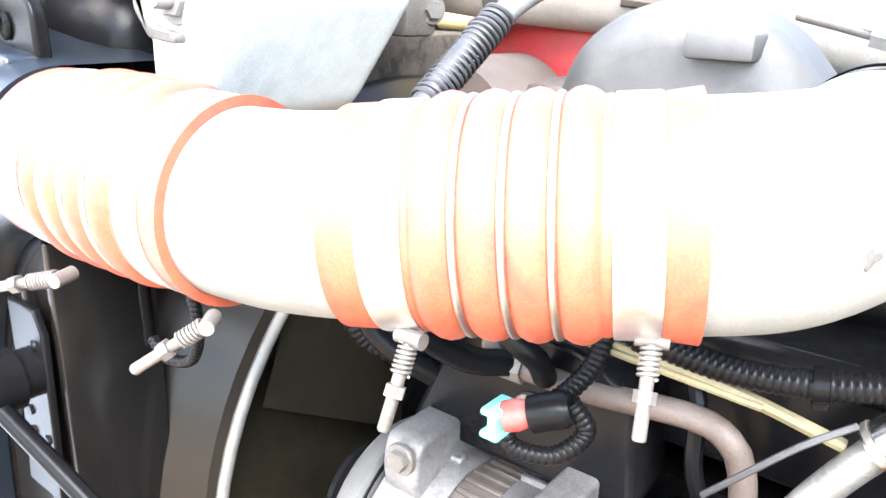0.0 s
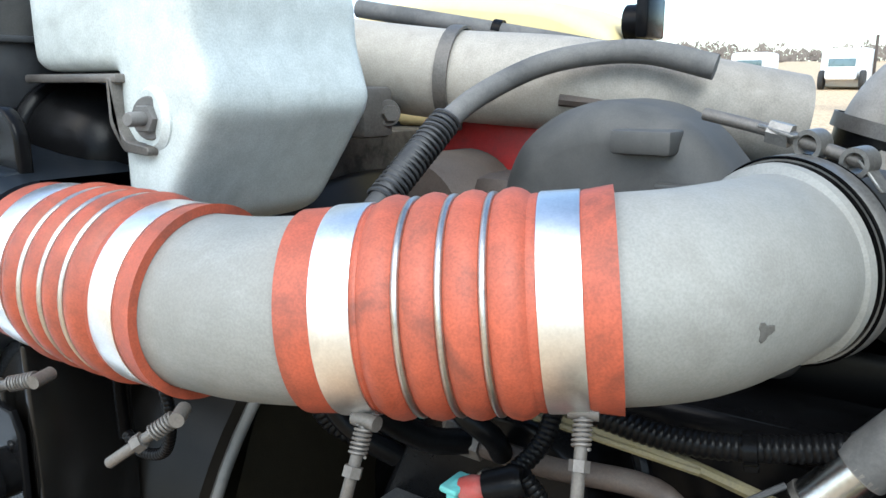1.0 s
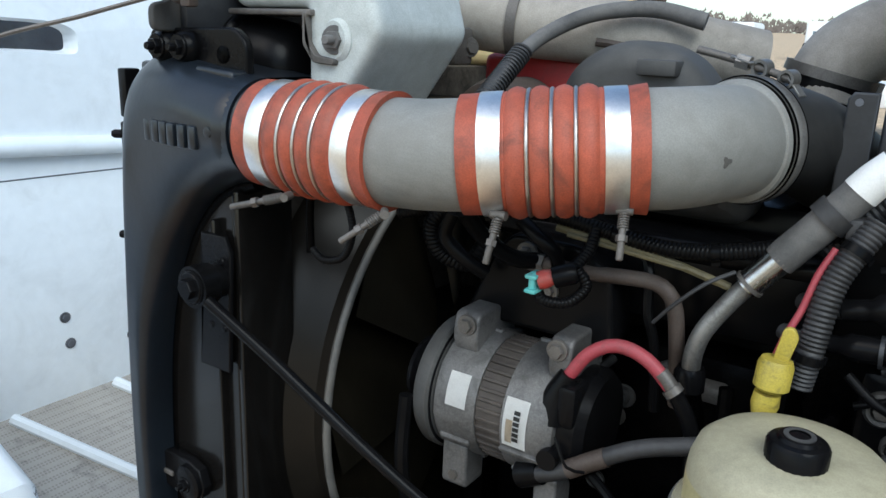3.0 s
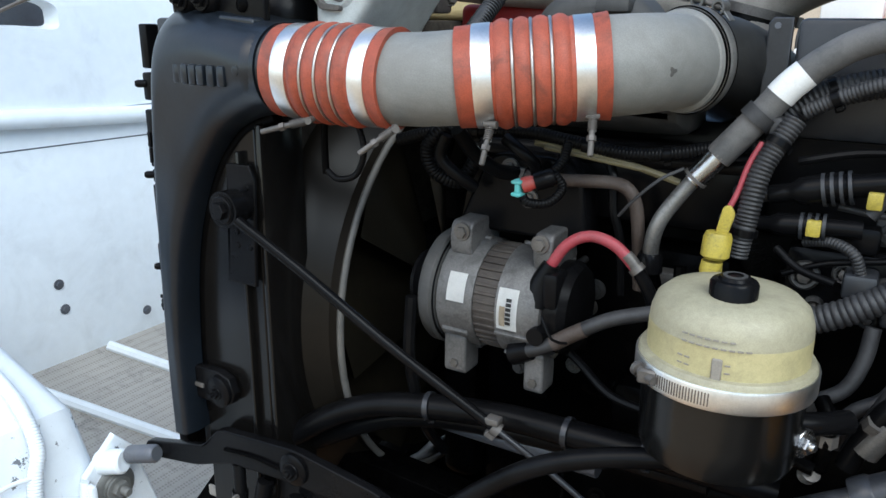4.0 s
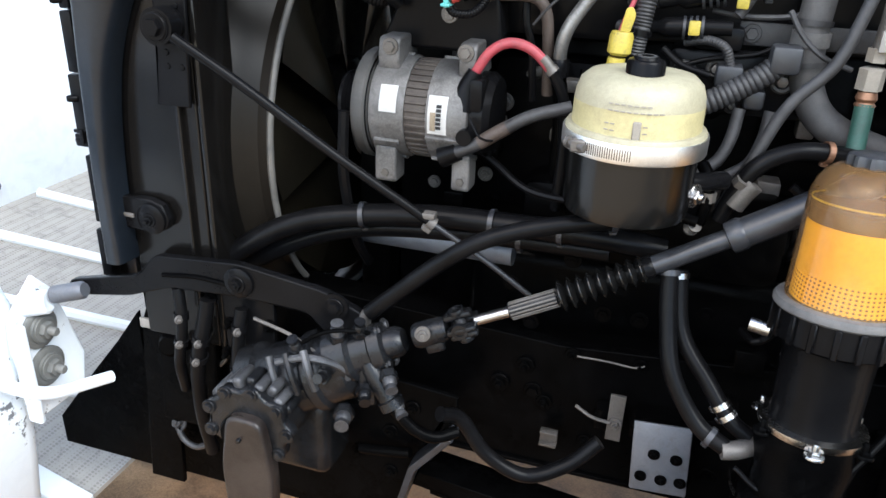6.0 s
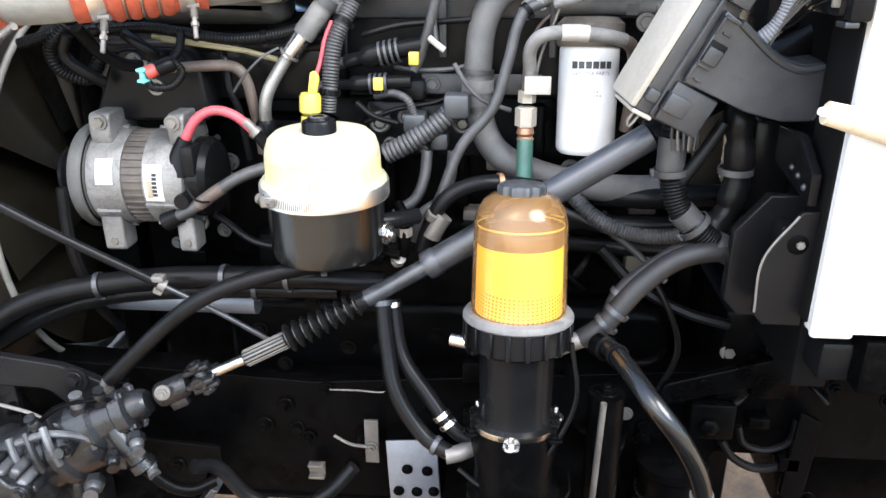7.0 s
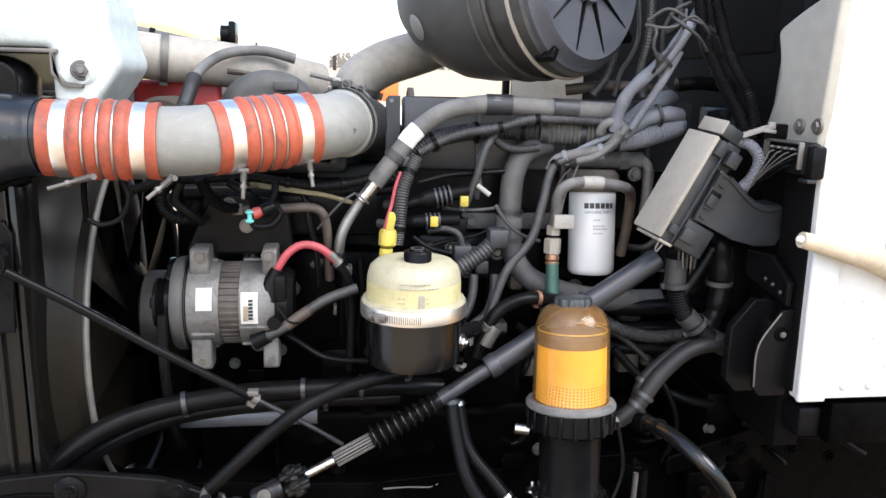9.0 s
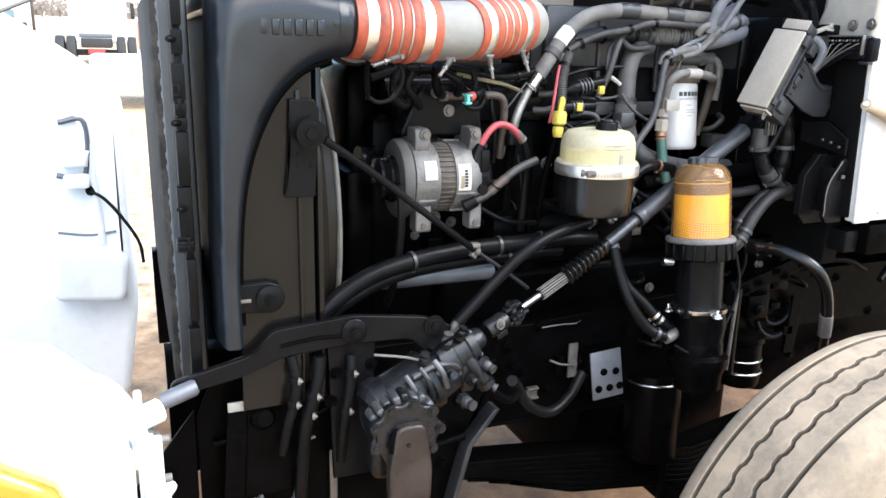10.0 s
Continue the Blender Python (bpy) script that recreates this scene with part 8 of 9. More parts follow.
def build_electrics():
    t = thing("fuse_box", (0.83, 0.31, 1.36), "dark grey fuse box with a dusty tan lid", "fuse box")
    u, d, v, o = (0.4651, 0, 0.8852), (-0.1973, 0.9748, 0.1037), (0.863, 0.2229, -0.4534), (0.797, 0.293, 1.383)
    m = Matrix([(v[k], d[k], u[k], o[k]) for k in range(3)] + [(0, 0, 0, 1)])

    def b(lo, hi, bev=0.003):
        return box(lo, hi, bev, 2, m)

    def flat(outline, lo, hi, bev):
        return moved(plate(outline, lo, hi, bevel=bev), m)
    part("lid", b((-0.006, -0.001, -0.003), (0.003, 0.080, 0.192), 0.003), DUSTLID, t, "tan dusty lid")
    part("lid_side", b((0.003, 0.0, -0.004), (0.024, 0.078, 0.190), 0.003), PLASTIC, t, "dark grey lid side")
    part("lid_rim", b((0.0225, -0.004, 0.0), (0.0265, 0.076, 0.184), 0.0012), PLASTIC, t)
    part("body", b((0.0265, 0.006, -0.006), (0.060, 0.082, 0.196), 0.003), PLASTIC, t)
    part("top_block", b((0.006, 0.004, 0.196), (0.046, 0.066, 0.221), 0.003), PLASTIC, t)
    part("top_block_cover", b((0.001, 0.003, 0.198), (0.006, 0.068, 0.223), 0.002), DUSTLID, t, "dusty top block cover")
    part("upper_lug", b((0.003, -0.010, 0.162), (0.0215, 0.004, 0.1885), 0.002), PLASTIC, t)
    part("upper_lug", b((0.031, -0.012, 0.157), (0.057, 0.008, 0.183), 0.002), PLASTIC, t)
    part("lower_lug", b((0.031, -0.010, 0.010), (0.064, 0.008, 0.035), 0.002), PLASTIC, t)
    part("lower_lug", b((0.004, -0.008, 0.012), (0.020, 0.004, 0.028), 0.002), PLASTIC, t)
    part("lower_body", b((0.034, 0.0, -0.004), (0.100, 0.060, 0.050), 0.003), PLASTIC, t)
    part("lower_lip", b((0.0, -0.002, -0.010), (0.030, 0.070, -0.0045), 0.002), DUSTLID, t, "dusty lower lip")
    part("hook", tube([m @ Vector(q) for q in ((0.006, 0.004, -0.008), (0.004, 0.002, -0.022), (0.010, 0.002, -0.028), (0.014, 0.003, -0.010))], 0.0018, 8), STEEL, t, "bent wire hook")
    br = thing("fuse_box_bracket", (0.95, 0.34, 1.36), "curved dark grey plastic bracket from the fuse box to the cab", "bracket")
    web = [(0.036, 0.147), (0.077, 0.142), (0.120, 0.133), (0.150, 0.131), (0.173, 0.136), (0.196, 0.151), (0.208, 0.145), (0.222, 0.125), (0.231, 0.106), (0.227, 0.084), (0.190, 0.066), (0.137, 0.055), (0.040, 0.052)]
    part("web", flat(web, -0.005, 0.004, 0.002), PLASTIC, br)
    part("flange", tube([m @ Vector(q) for q in ((0.062, -0.003, 0.143), (0.08, -0.004, 0.139), (0.120, -0.004, 0.130), (0.150, -0.004, 0.128), (0.173, -0.004, 0.133), (0.196, -0.003, 0.148))], 0.0055, 8), PLASTIC, br)
    part("flange_shelf", flat([(0.062, 0.143), (0.120, 0.132), (0.150, 0.130), (0.173, 0.135), (0.196, 0.150), (0.194, 0.154), (0.172, 0.140), (0.150, 0.135), (0.120, 0.137), (0.064, 0.148)], 0.0, 0.040, 0.0015), PLASTIC, br)
    part("window", b((0.040, -0.0065, 0.084), (0.064, -0.0035, 0.112), 0.001), BLACK, br, "dark window")
    part("window_cover", b((0.041, -0.009, 0.083), (0.062, -0.004, 0.104), 0.0015), PLASTIC, br)
    for q in ((0.036, 0.118), (0.036, 0.056)):
        part("latch_frame", merge(b((q[0], -0.0085, q[1]), (q[0] + 0.004, -0.004, q[1] + 0.024), 0.0008), b((q[0], -0.0085, q[1] + 0.021), (q[0] + 0.022, -0.004, q[1] + 0.024), 0.0008), b((q[0] + 0.010, -0.0085, q[1] + 0.004), (q[0] + 0.022, -0.004, q[1] + 0.007), 0.0008)), SHAFT, br)
    part("edge_post", b((0.2255, -0.006, 0.086), (0.2305, 0.03, 0.120), 0.0015), PLASTIC, br)
    # harnesses
    h = thing("cab_harness", (0.87, 0.37, 1.16), "corrugated cab harness below the fuse box", "wiring")
    part("trunk", tube([(0.872, 0.385, 1.365), (0.866, 0.372, 1.334), (0.866, 0.370, 1.286), (0.881, 0.360, 1.226), (0.923, 0.350, 1.184), (0.980, 0.340, 1.156), (1.045, 0.345, 1.15)], 0.0170, 18, ridge=0.0046, depth=0.10), RUBBER, h)
    for p, ax2, ln in (((0.866, 0.371, 1.30), (0, 0, 1), 0.05), ((0.894, 0.357, 1.21), (1, 0, -1), 0.03), ((0.95, 0.345, 1.168), (1, 0, -0.5), 0.04)):
        part("tape_wrap", strap(p, ax2, 0.0186, ln, 0.0012, False), LOOM, h, "dusty tape wrap")
    for k in range(5):
        part("bare_wire", tube([(0.862 + 0.006 * k, 0.352, 1.36 - 0.004 * k), (0.858 + 0.008 * k, 0.348, 1.335), (0.862 + 0.007 * k, 0.350, 1.31)], 0.0022, 6), STEEL if k % 2 else LOOM, h)
    part("trunk", tube([(0.955, 0.39, 1.36), (0.954, 0.380, 1.343), (0.962, 0.380, 1.281), (0.955, 0.378, 1.218), (0.925, 0.365, 1.182)], 0.0195, 18, taper=lambda u: 1 + 0.10 * math.sin(23 * u) + 0.05 * math.sin(51 * u)), RUBBER, h, "lumpy taped trunk")
    part("cable", tube([(0.93, 0.365, 1.345), (0.91, 0.362, 1.31), (0.885, 0.36, 1.27), (0.875, 0.362, 1.255)], 0.009, 12), RUBBER, h)
    for p, ax in (((0.867, 0.369, 1.275), (0.1, 0, -1)), ((0.905, 0.354, 1.20), (1, 0, -1)), ((0.958, 0.379, 1.275), (0, 0, 1))):
        part("tie", strap(p, ax, 0.0225, 0.009, 0.002), LOOM, h)
    r = thing("firewall_cables", (0.97, 0.36, 1.5), "pair of black corrugated cables running up the firewall", "wiring")
    part("cable", tube([(0.905, 0.46, 1.80), (0.915, 0.44, 1.72), (0.928, 0.420, 1.676), (0.946, 0.400, 1.630), (0.962, 0.380, 1.592), (0.968, 0.362, 1.555), (0.975, 0.36, 1.535)], 0.0112, 14, ridge=0.0042), RUBBER, r)
    part("cable", tube([(0.93, 0.45, 1.80), (0.950, 0.415, 1.70), (0.975, 0.380, 1.629), (0.983, 0.370, 1.592), (0.987, 0.360, 1.547)], 0.0108, 14, ridge=0.0042), RUBBER, r)
    part("cable", tube([(0.945, 0.345, 1.545), (0.968, 0.330, 1.534), (0.978, 0.322, 1.510), (0.968, 0.325, 1.478), (0.945, 0.335, 1.452), (0.93, 0.345, 1.430)], 0.0098, 14, ridge=0.0042), BLUELOOM, r)
    part("clip", merge(box((-0.030, -0.006, -0.004), (0.030, 0.006, 0.005), 0.002, 2, pose(0.972, 0.328, 1.562, 0, -18)), box((-0.012, -0.005, -0.003), (0.012, 0.005, 0.004), 0.002, 2, pose(0.993, 0.326, 1.562, 0, 6)), box((-0.006, -0.005, -0.006), (0.006, 0.005, 0.006), 0.002, 2, pose(0.998, 0.328, 1.572))), TAG, r, "pale cable clip")
    part("clip", box((0.985, 0.325, 1.548), (1.03, 0.355, 1.575), 0.004), BLACK, r)
    c = thing("firewall_connector", (1.03, 0.33, 1.48), "black multi-pin connector with thin wires", "connector")
    part("shell", merge(box((0.996, 0.224, 1.494), (1.032, 0.330, 1.549), 0.008), box((1.004, 0.208, 1.490), (1.030, 0.230, 1.545), 0.006)), BLACK, c)
    part("rim", merge(box((0.990, 0.228, 1.546), (1.000, 0.330, 1.550), 0.0015), box((0.990, 0.226, 1.505), (1.000, 0.230, 1.549), 0.0015)), STEEL, c, "pale worn rim")
    for k in range(9):
        part("pin", lathe([(0, 0), (0.0020, 0), (0.0020, 0.005), (0.001, 0.006), (0, 0.006)], (0.997, 0.242 + 0.0100 * k, 1.538), (-1, 0, -0.2), 10), TAG if k % 2 else STEEL, c, "pale pin")
    for k in range(11):
        y = 0.240 + 0.0075 * k
        z = 1.530 - 0.010 * (k % 3)
        part("wire", tube([(0.999, y, z), (0.990, y + 0.004, z - 0.002), (0.976, 0.288 + 0.35 * (y - 0.24), 1.498 - 0.008 * (k % 3)), (0.965, 0.318 + 0.2 * (y - 0.24), 1.465), (0.958, 0.334, 1.435)], 0.0015, 6), STEEL if k % 3 == 0 else RUBBER, c)
    part("foot", box((1.002, 0.212, 1.484), (1.018, 0.240, 1.491), 0.002), SHAFT, c)
    w = thing("loose_wires", (0.9, 0.6, 1.7), "thin loose wires high on the firewall", "wiring")
    for k, (x, y) in enumerate(((0.80, 0.60), (0.83, 0.61), (0.86, 0.58), (0.90, 0.57))):
        part("wire", tube([(x, y, 1.90), (x + 0.02 * (k % 2), y - 0.01, 1.74), (x - 0.01, y, 1.66), (x - 0.04 + 0.02 * k, y, 1.615)], 0.005 if k % 2 else 0.009, 8, ridge=0 if k % 2 else 0.005), LOOM, w)
    part("wire", tube([(0.86, 0.50, 1.70), (0.855, 0.49, 1.74), (0.87, 0.48, 1.775), (0.90, 0.48, 1.79)], 0.004, 8), LOOM, w)
    part("wire", tube([(0.86, 0.50, 1.735), (0.89, 0.49, 1.75), (0.93, 0.47, 1.745), (0.955, 0.43, 1.72)], 0.007, 8), LOOM, w)
    f = thing("firewall_pipes", (0.98, 0.6, 1.5), "black pipes and blocks fixed on the firewall", "pipe")
    part("pipe", tube([(0.93, 0.58, 1.64), (0.98, 0.58, 1.645), (1.05, 0.60, 1.64)], 0.014, 14), RUBBER, f)
    part("pipe", tube([(0.72, 0.66, 1.625), (0.80, 0.64, 1.635), (0.88, 0.63, 1.632), (0.95, 0.66, 1.62)], 0.012, 14), RUST, f)
    part("block", box((1.00, 0.48, 1.40), (1.05, 0.62, 1.60), 0.01), BLACK, f)
    part("block", box((0.99, 0.42, 1.20), (1.05, 0.58, 1.34), 0.01), BLACK, f)
    s = thing("firewall_bracket", (1.03, 0.27, 1.3), "small riveted black bracket on the cab flange", "bracket")
    part("plate", plate([(0.24, 1.27), (0.38, 1.29), (0.38, 1.34), (0.30, 1.345), (0.24, 1.31)], 1.008, 1.020, "x", 0.002), BLACK, s)
    for y, z in ((0.26, 1.288), (0.285, 1.296), (0.31, 1.30)):
        part("rivet", lathe([(0.005, 0), (0.003, 0.003), (0, 0.003)], (1.008, y, z), (-1, 0, 0), 12), SHAFT, s)


# ---- steering ----


def build_steering():
    t = thing("steering_shaft", (0.4, 0.35, 0.94), "black steering shaft with a rubber bellows and splined end", "steering shaft")
    P0 = Vector((0.166, 0.309, 0.942))
    P1 = Vector((0.236, 0.321, 0.972))
    P2 = Vector((0.302, 0.330, 1.004))
    P3 = Vector((0.418, 0.352, 1.063))
    P4 = Vector((0.520, 0.372, 1.118))
    P5 = Vector((0.840, 0.400, 1.318))
    part("slip_yoke", tube([P1, (P1 + P2) / 2, P2], 0.0125, 24), GREASE, t)
    ax = (P2 - P1).normalized()
    mm = axis_matrix(P1, ax)
    for k in range(14):
        part("spline", box((0.0118, -0.0013, 0.002), (0.0142, 0.0013, (P2 - P1).length), 0.0005, 1, mm @ Matrix.Rotation(2 * math.pi * k / 14, 4, "Z")), STEEL, t)
    part("bare_shaft", tube([P0 + (P1 - P0) * 0.3, (P0 + P1) / 2, P1], 0.0085, 16), CHROME, t, "bare bright shaft")
    n = 9
    prof = []
    L = (P3 - P2).length
    for k in range(n):
        h = L * k / n
        prof += [(0.0125, h), (0.024 - 0.004 * k / n, h + L / n * 0.45), (0.024 - 0.004 * k / n, h + L / n * 0.55), (0.0125, h + L / n)]
    part("bellows", lathe(prof, P2, (P3 - P2), 36), GLOSS, t, "black rubber bellows")
    part("collar", lathe([(0, 0), (0.0165, 0), (0.0165, 0.012), (0.014, 0.016), (0, 0.016)], P3 - ax * 0.006, (P4 - P3), 24), BLACK, t)
    part("inner_tube", tube([P3, (P3 + P4) / 2, P4], 0.0135, 24), SHAFT, t)
    part("outer_tube", tube([P4, P4.lerp(P5, 0.5), P5], 0.0205, 28), SHAFT, t, "wide black outer tube")
    part("step_ring", lathe([(0.013, 0), (0.0215, 0.002), (0.0225, 0.008), (0.0225, 0.02), (0.0205, 0.024)], P4 - ax * 0.004, (P5 - P4), 28), SHAFT, t)
    part("column_end", tube([P5, P5 + Vector((0.08, 0.02, 0.05)), P5 + Vector((0.22, 0.05, 0.13))], 0.024, 24), RUBBER, t)
    d = (P1 - P0).normalized()
    side = d.cross(Vector((0, 0, 1))).normalized()
    upv = side.cross(d)
    for s in (-1, 1):
        part("yoke_ear", merge(box((-0.010, -0.005, -0.030), (0.010, 0.005, 0.016), 0.004, 2, axis_matrix(P0 + side * 0.016 * s + d * 0.010, d)), lathe([(0, -0.004), (0.012, -0.004), (0.013, 0), (0.012, 0.004), (0.007, 0.004), (0.007, 0.002), (0, 0.002)], P0 + side * 0.022 * s, side * s, 20)), GREASE, t)
        part("yoke_ear", merge(box((-0.010, -0.005, -0.034), (0.010, 0.005, 0.010), 0.004, 2, axis_matrix(P0 + upv * 0.017 * s - d * 0.012, -d)), lathe([(0, -0.004), (0.012, -0.004), (0.013, 0), (0.012, 0.004), (0.007, 0.004), (0.007, 0.002), (0, 0.002)], P0 + upv * 0.023 * s, upv * s, 20)), GREASE, t)
    part("cross", merge(lathe([(0, -0.02), (0.007, -0.02), (0.007, 0.02), (0, 0.02)], P0, side, 14), lathe([(0, -0.02), (0.007, -0.02), (0.007, 0.02), (0, 0.02)], P0, upv, 14)), PALEIRON, t, "worn bare cross")
    P00 = P0 - d * 0.050
    part("yoke", merge(lathe([(0, 0.028), (0.017, 0.028), (0.020, 0.020), (0.021, -0.02), (0.018, -0.026), (0, -0.026)], P00, d, 28), box((-0.014, -0.030, -0.014), (0.010, -0.012, 0.016), 0.004, 2, axis_matrix(P00, d))), GREASE, t, "clamped pinch yoke")
    part("pinch_bolt", bolt_mesh(P00 + Vector((-0.004, -0.028, 0.012)), (0.3, -1, 0.2), 0.008, stud=0.01), STEEL, t)
    g = thing("steering_gear", (-0.1, 0.22, 0.60), "greasy dark steering gear box with hose fittings", "steering gear")
    Q = Vector((0.055, 0.287, 0.895))
    part("input_housing", lathe([(0, 0.030), (0.018, 0.030), (0.024, 0.022), (0.026, 0.004), (0.036, 0.0), (0.038, -0.018), (0.034, -0.022), (0.035, -0.05), (0.044, -0.056), (0.046, -0.09), (0, -0.09)], Q, d, 36, wave=lambda a, j: 1 + 0.05 * (1 if int(a * 36 / 6.2832) % 9 < 4 and j > 3 else 0)), GREASE, g)
    for k in range(5):
        w = Matrix.Rotation(radians(40 + 62 * k), 3, d) @ side
        part("housing_bolt", bolt_mesh(Q - d * 0.002 + w * 0.032, d, 0.007), PALEIRON if k % 2 else GREASE, g)
    part("main_cylinder", lathe([(0, 0.10), (0.045, 0.10), (0.056, 0.09), (0.058, 0.05), (0.066, 0.045), (0.066, 0.030), (0.060, 0.024), (0.062, -0.05), (0.070, -0.056), (0.070, -0.085), (0.055, -0.10), (0, -0.10)], (-0.085, 0.272, 0.815), d, 40), GREASE, g)
    part("sector_housing", merge(lathe([(0, 0.10), (0.058, 0.10), (0.064, 0.092), (0.066, 0.0), (0, 0.0)], (-0.128, 0.285, 0.772), (0, -1, 0.05), 40), box((-0.17, 0.26, 0.62), (-0.04, 0.36, 0.77), 0.02, 3)), GREASE, g)
    lobes = []
    for k in range(96):
        a = 2 * math.pi * k / 96
        rr = 0.066 + 0.0045 * math.cos(9 * a)
        lobes.append((-0.128 + rr * 1.10 * math.cos(a), 0.776 + rr * math.sin(a)))
    part("sector_cover", plate(lobes, 0.168, 0.190, bevel=0.006), GREASE, g, "worn scalloped sector cover")
    for k in range(9):
        a = 2 * math.pi * (k + 0.0) / 9
        part("cover_bolt", bolt_mesh((-0.128 + 0.062 * 1.10 * math.cos(a), 0.167, 0.776 + 0.062 * math.sin(a)), (0, -1, 0), 0.0075), GREASE, g)
    part("cover_hub", lathe([(0.018, 0.0), (0.036, 0.0), (0.038, 0.010), (0.034, 0.015), (0.026, 0.015), (0.022, 0.006), (0.012, 0.006), (0.012, 0.012), (0, 0.012)], (-0.132, 0.168, 0.762), (0, -1, 0.05), 36), OILY, g)
    # ribs over the cover's top half; the pale ones carry its highlight as colour
    for k in range(9):
        a = radians(28 + 15.5 * k)
        m = Matrix.Translation((-0.128, 0.0, 0.776)) @ Matrix.Rotation(-a, 4, "Y")
        part("cover_rib", box((0.058, 0.184 - 0.008 * (k % 2), -0.0082), (0.0745 + 0.002 * (k % 3), 0.224, 0.0082), 0.006, 3, m), PALEIRON if k not in (0, 4) else GREASE, g, "cover rib, pale where highlighted")
    for k in range(3):
        part("cast_ridge", tube([(-0.115 + 0.030 * k, 0.222, 0.872 + 0.012 * k), (-0.100 + 0.030 * k, 0.208, 0.845 + 0.014 * k), (-0.090 + 0.030 * k, 0.208, 0.812 + 0.014 * k)], 0.006, 8), GREASE if k == 1 else PALEIRON, g)
    part("adjuster", bolt_mesh((-0.132, 0.160, 0.762), (0, -1, 0), 0.008, stud=0.014), GREASE, g)
    for p, ax2, s in (((-0.015, 0.258, 0.905), (0.1, -0.2, 1), 1.0), ((0.018, 0.265, 0.918), (0.2, -0.3, 1), 0.85), ((-0.07, 0.235, 0.885), (-0.1, -0.4, 0.9), 0.9), ((0.068, 0.258, 0.862), (0.5, -0.8, -0.3), 1.0), ((0.035, 0.245, 0.835), (0.4, -0.9, -0.2), 0.9), ((0.01, 0.225, 0.80), (0.3, -1, 0), 1.1), ((0.075, 0.262, 0.815), (0.7, -0.6, -0.4), 1.0), ((-0.02, 0.222, 0.86), (0, -1, 0.4), 0.8)):
        f = part("port_fitting", lathe([(0, 0), (0.015 * s, 0), (0.015 * s, 0.012 * s), (0, 0.012 * s)], p, ax2, 6), GREASE, g, "hexagonal port fitting")
        part("nipple", lathe([(0.006 * s, 0.012 * s), (0.011 * s, 0.012 * s), (0.011 * s, 0.020 * s), (0.008 * s, 0.024 * s), (0.010 * s, 0.034 * s), (0, 0.034 * s)], p, ax2, 16), PALEIRON if s > 0.95 else GREASE, f)
    part("relief_valve", merge(lathe([(0, -0.045), (0.014, -0.045), (0.016, -0.03), (0.016, 0.02), (0.020, 0.022), (0.020, 0.036), (0.012, 0.040), (0, 0.040)], (0.060, 0.255, 0.838), (0.55, -0.1, -0.8), 20), box((0.02, 0.25, 0.80), (0.05, 0.30, 0.87), 0.006)), GREASE, g)
    part("pressure_line", tube([(0.082, 0.250, 0.806), (0.115, 0.252, 0.775), (0.145, 0.262, 0.760), (0.175, 0.285, 0.762)], 0.010, 14), OILY, g)
    part("thin_line", tube([(-0.165, 0.268, 0.905), (-0.10, 0.262, 0.893), (-0.05, 0.25, 0.880), (0.0, 0.25, 0.88)], 0.003, 8), STEEL, g)
    part("thin_line", tube([(-0.06, 0.23, 0.905), (-0.02, 0.235, 0.93), (0.03, 0.262, 0.925), (0.045, 0.28, 0.90)], 0.0035, 8), OILY, g)
    part("casting_rib", tube([(-0.10, 0.218, 0.868), (-0.05, 0.222, 0.885), (0.0, 0.236, 0.872), (0.01, 0.24, 0.85)], 0.006, 8), PALEIRON, g)
    part("mount_bracket", plate([(-0.30, 0.46), (0.045, 0.46), (0.085, 0.62), (0.150, 0.70), (0.15, 0.76), (-0.06, 0.78), (-0.30, 0.78)], 0.372, 0.384, bevel=0.003), OILY, g, "black mounting bracket")
    part("bracket_flange", plate([(0.036, 0.46), (0.048, 0.46), (0.090, 0.618), (0.155, 0.70), (0.143, 0.704), (0.078, 0.624)], 0.330, 0.374, bevel=0.002), SHAFT, g, "worn bracket flange")
    for x, z in ((-0.04, 0.70), (0.03, 0.66), (0.07, 0.72), (-0.03, 0.60), (0.03, 0.57)):
        part("bracket_bolt", bolt_mesh((x, 0.371, z), (0, -1, 0), 0.010, stud=0.010), OILY, g)
    part("tie_bar", tube([(-0.02, 0.35, 0.625), (0.03, 0.35, 0.632), (0.075, 0.35, 0.64)], 0.010, 12), OILY, g)
    a = thing("hood_pivot_arm", (-0.3, 0.29, 0.88), "black steel pivot arm reaching from the frame to the hood", "arm")
    out = [(-0.548, 0.862), (-0.548, 0.892), (-0.40, 0.928), (-0.36, 0.972), (-0.20, 0.985), (-0.05, 0.965), (0.02, 0.935), (0.02, 0.89), (-0.04, 0.88), (-0.08, 0.92), (-0.20, 0.925), (-0.34, 0.915), (-0.42, 0.885)]
    part("arm", plate(rounded(out, 3, 0.015), 0.288, 0.304, bevel=0.003), BLACK, a)
    part("slot", tube([(-0.345, 0.287, 0.940), (-0.28, 0.287, 0.948), (-0.225, 0.287, 0.946)], 0.004, 8), OILY, a)
    part("washer", lathe([(0, 0), (0.026, 0), (0.026, 0.004), (0.022, 0.007), (0, 0.007)], (-0.200, 0.288, 0.953), (0, -1, 0), 32), BLACK, a)
    part("bolt", bolt_mesh((-0.200, 0.281, 0.953), (0, -1, 0), 0.010, stud=0.01), BLACK, a)
    part("washer", lathe([(0, 0), (0.022, 0), (0.022, 0.005), (0, 0.005)], (-0.03, 0.288, 0.945), (0, -1, 0), 28), BLACK, a)
    part("bolt", bolt_mesh((-0.03, 0.283, 0.945), (0, -1, 0), 0.010), BLACK, a)
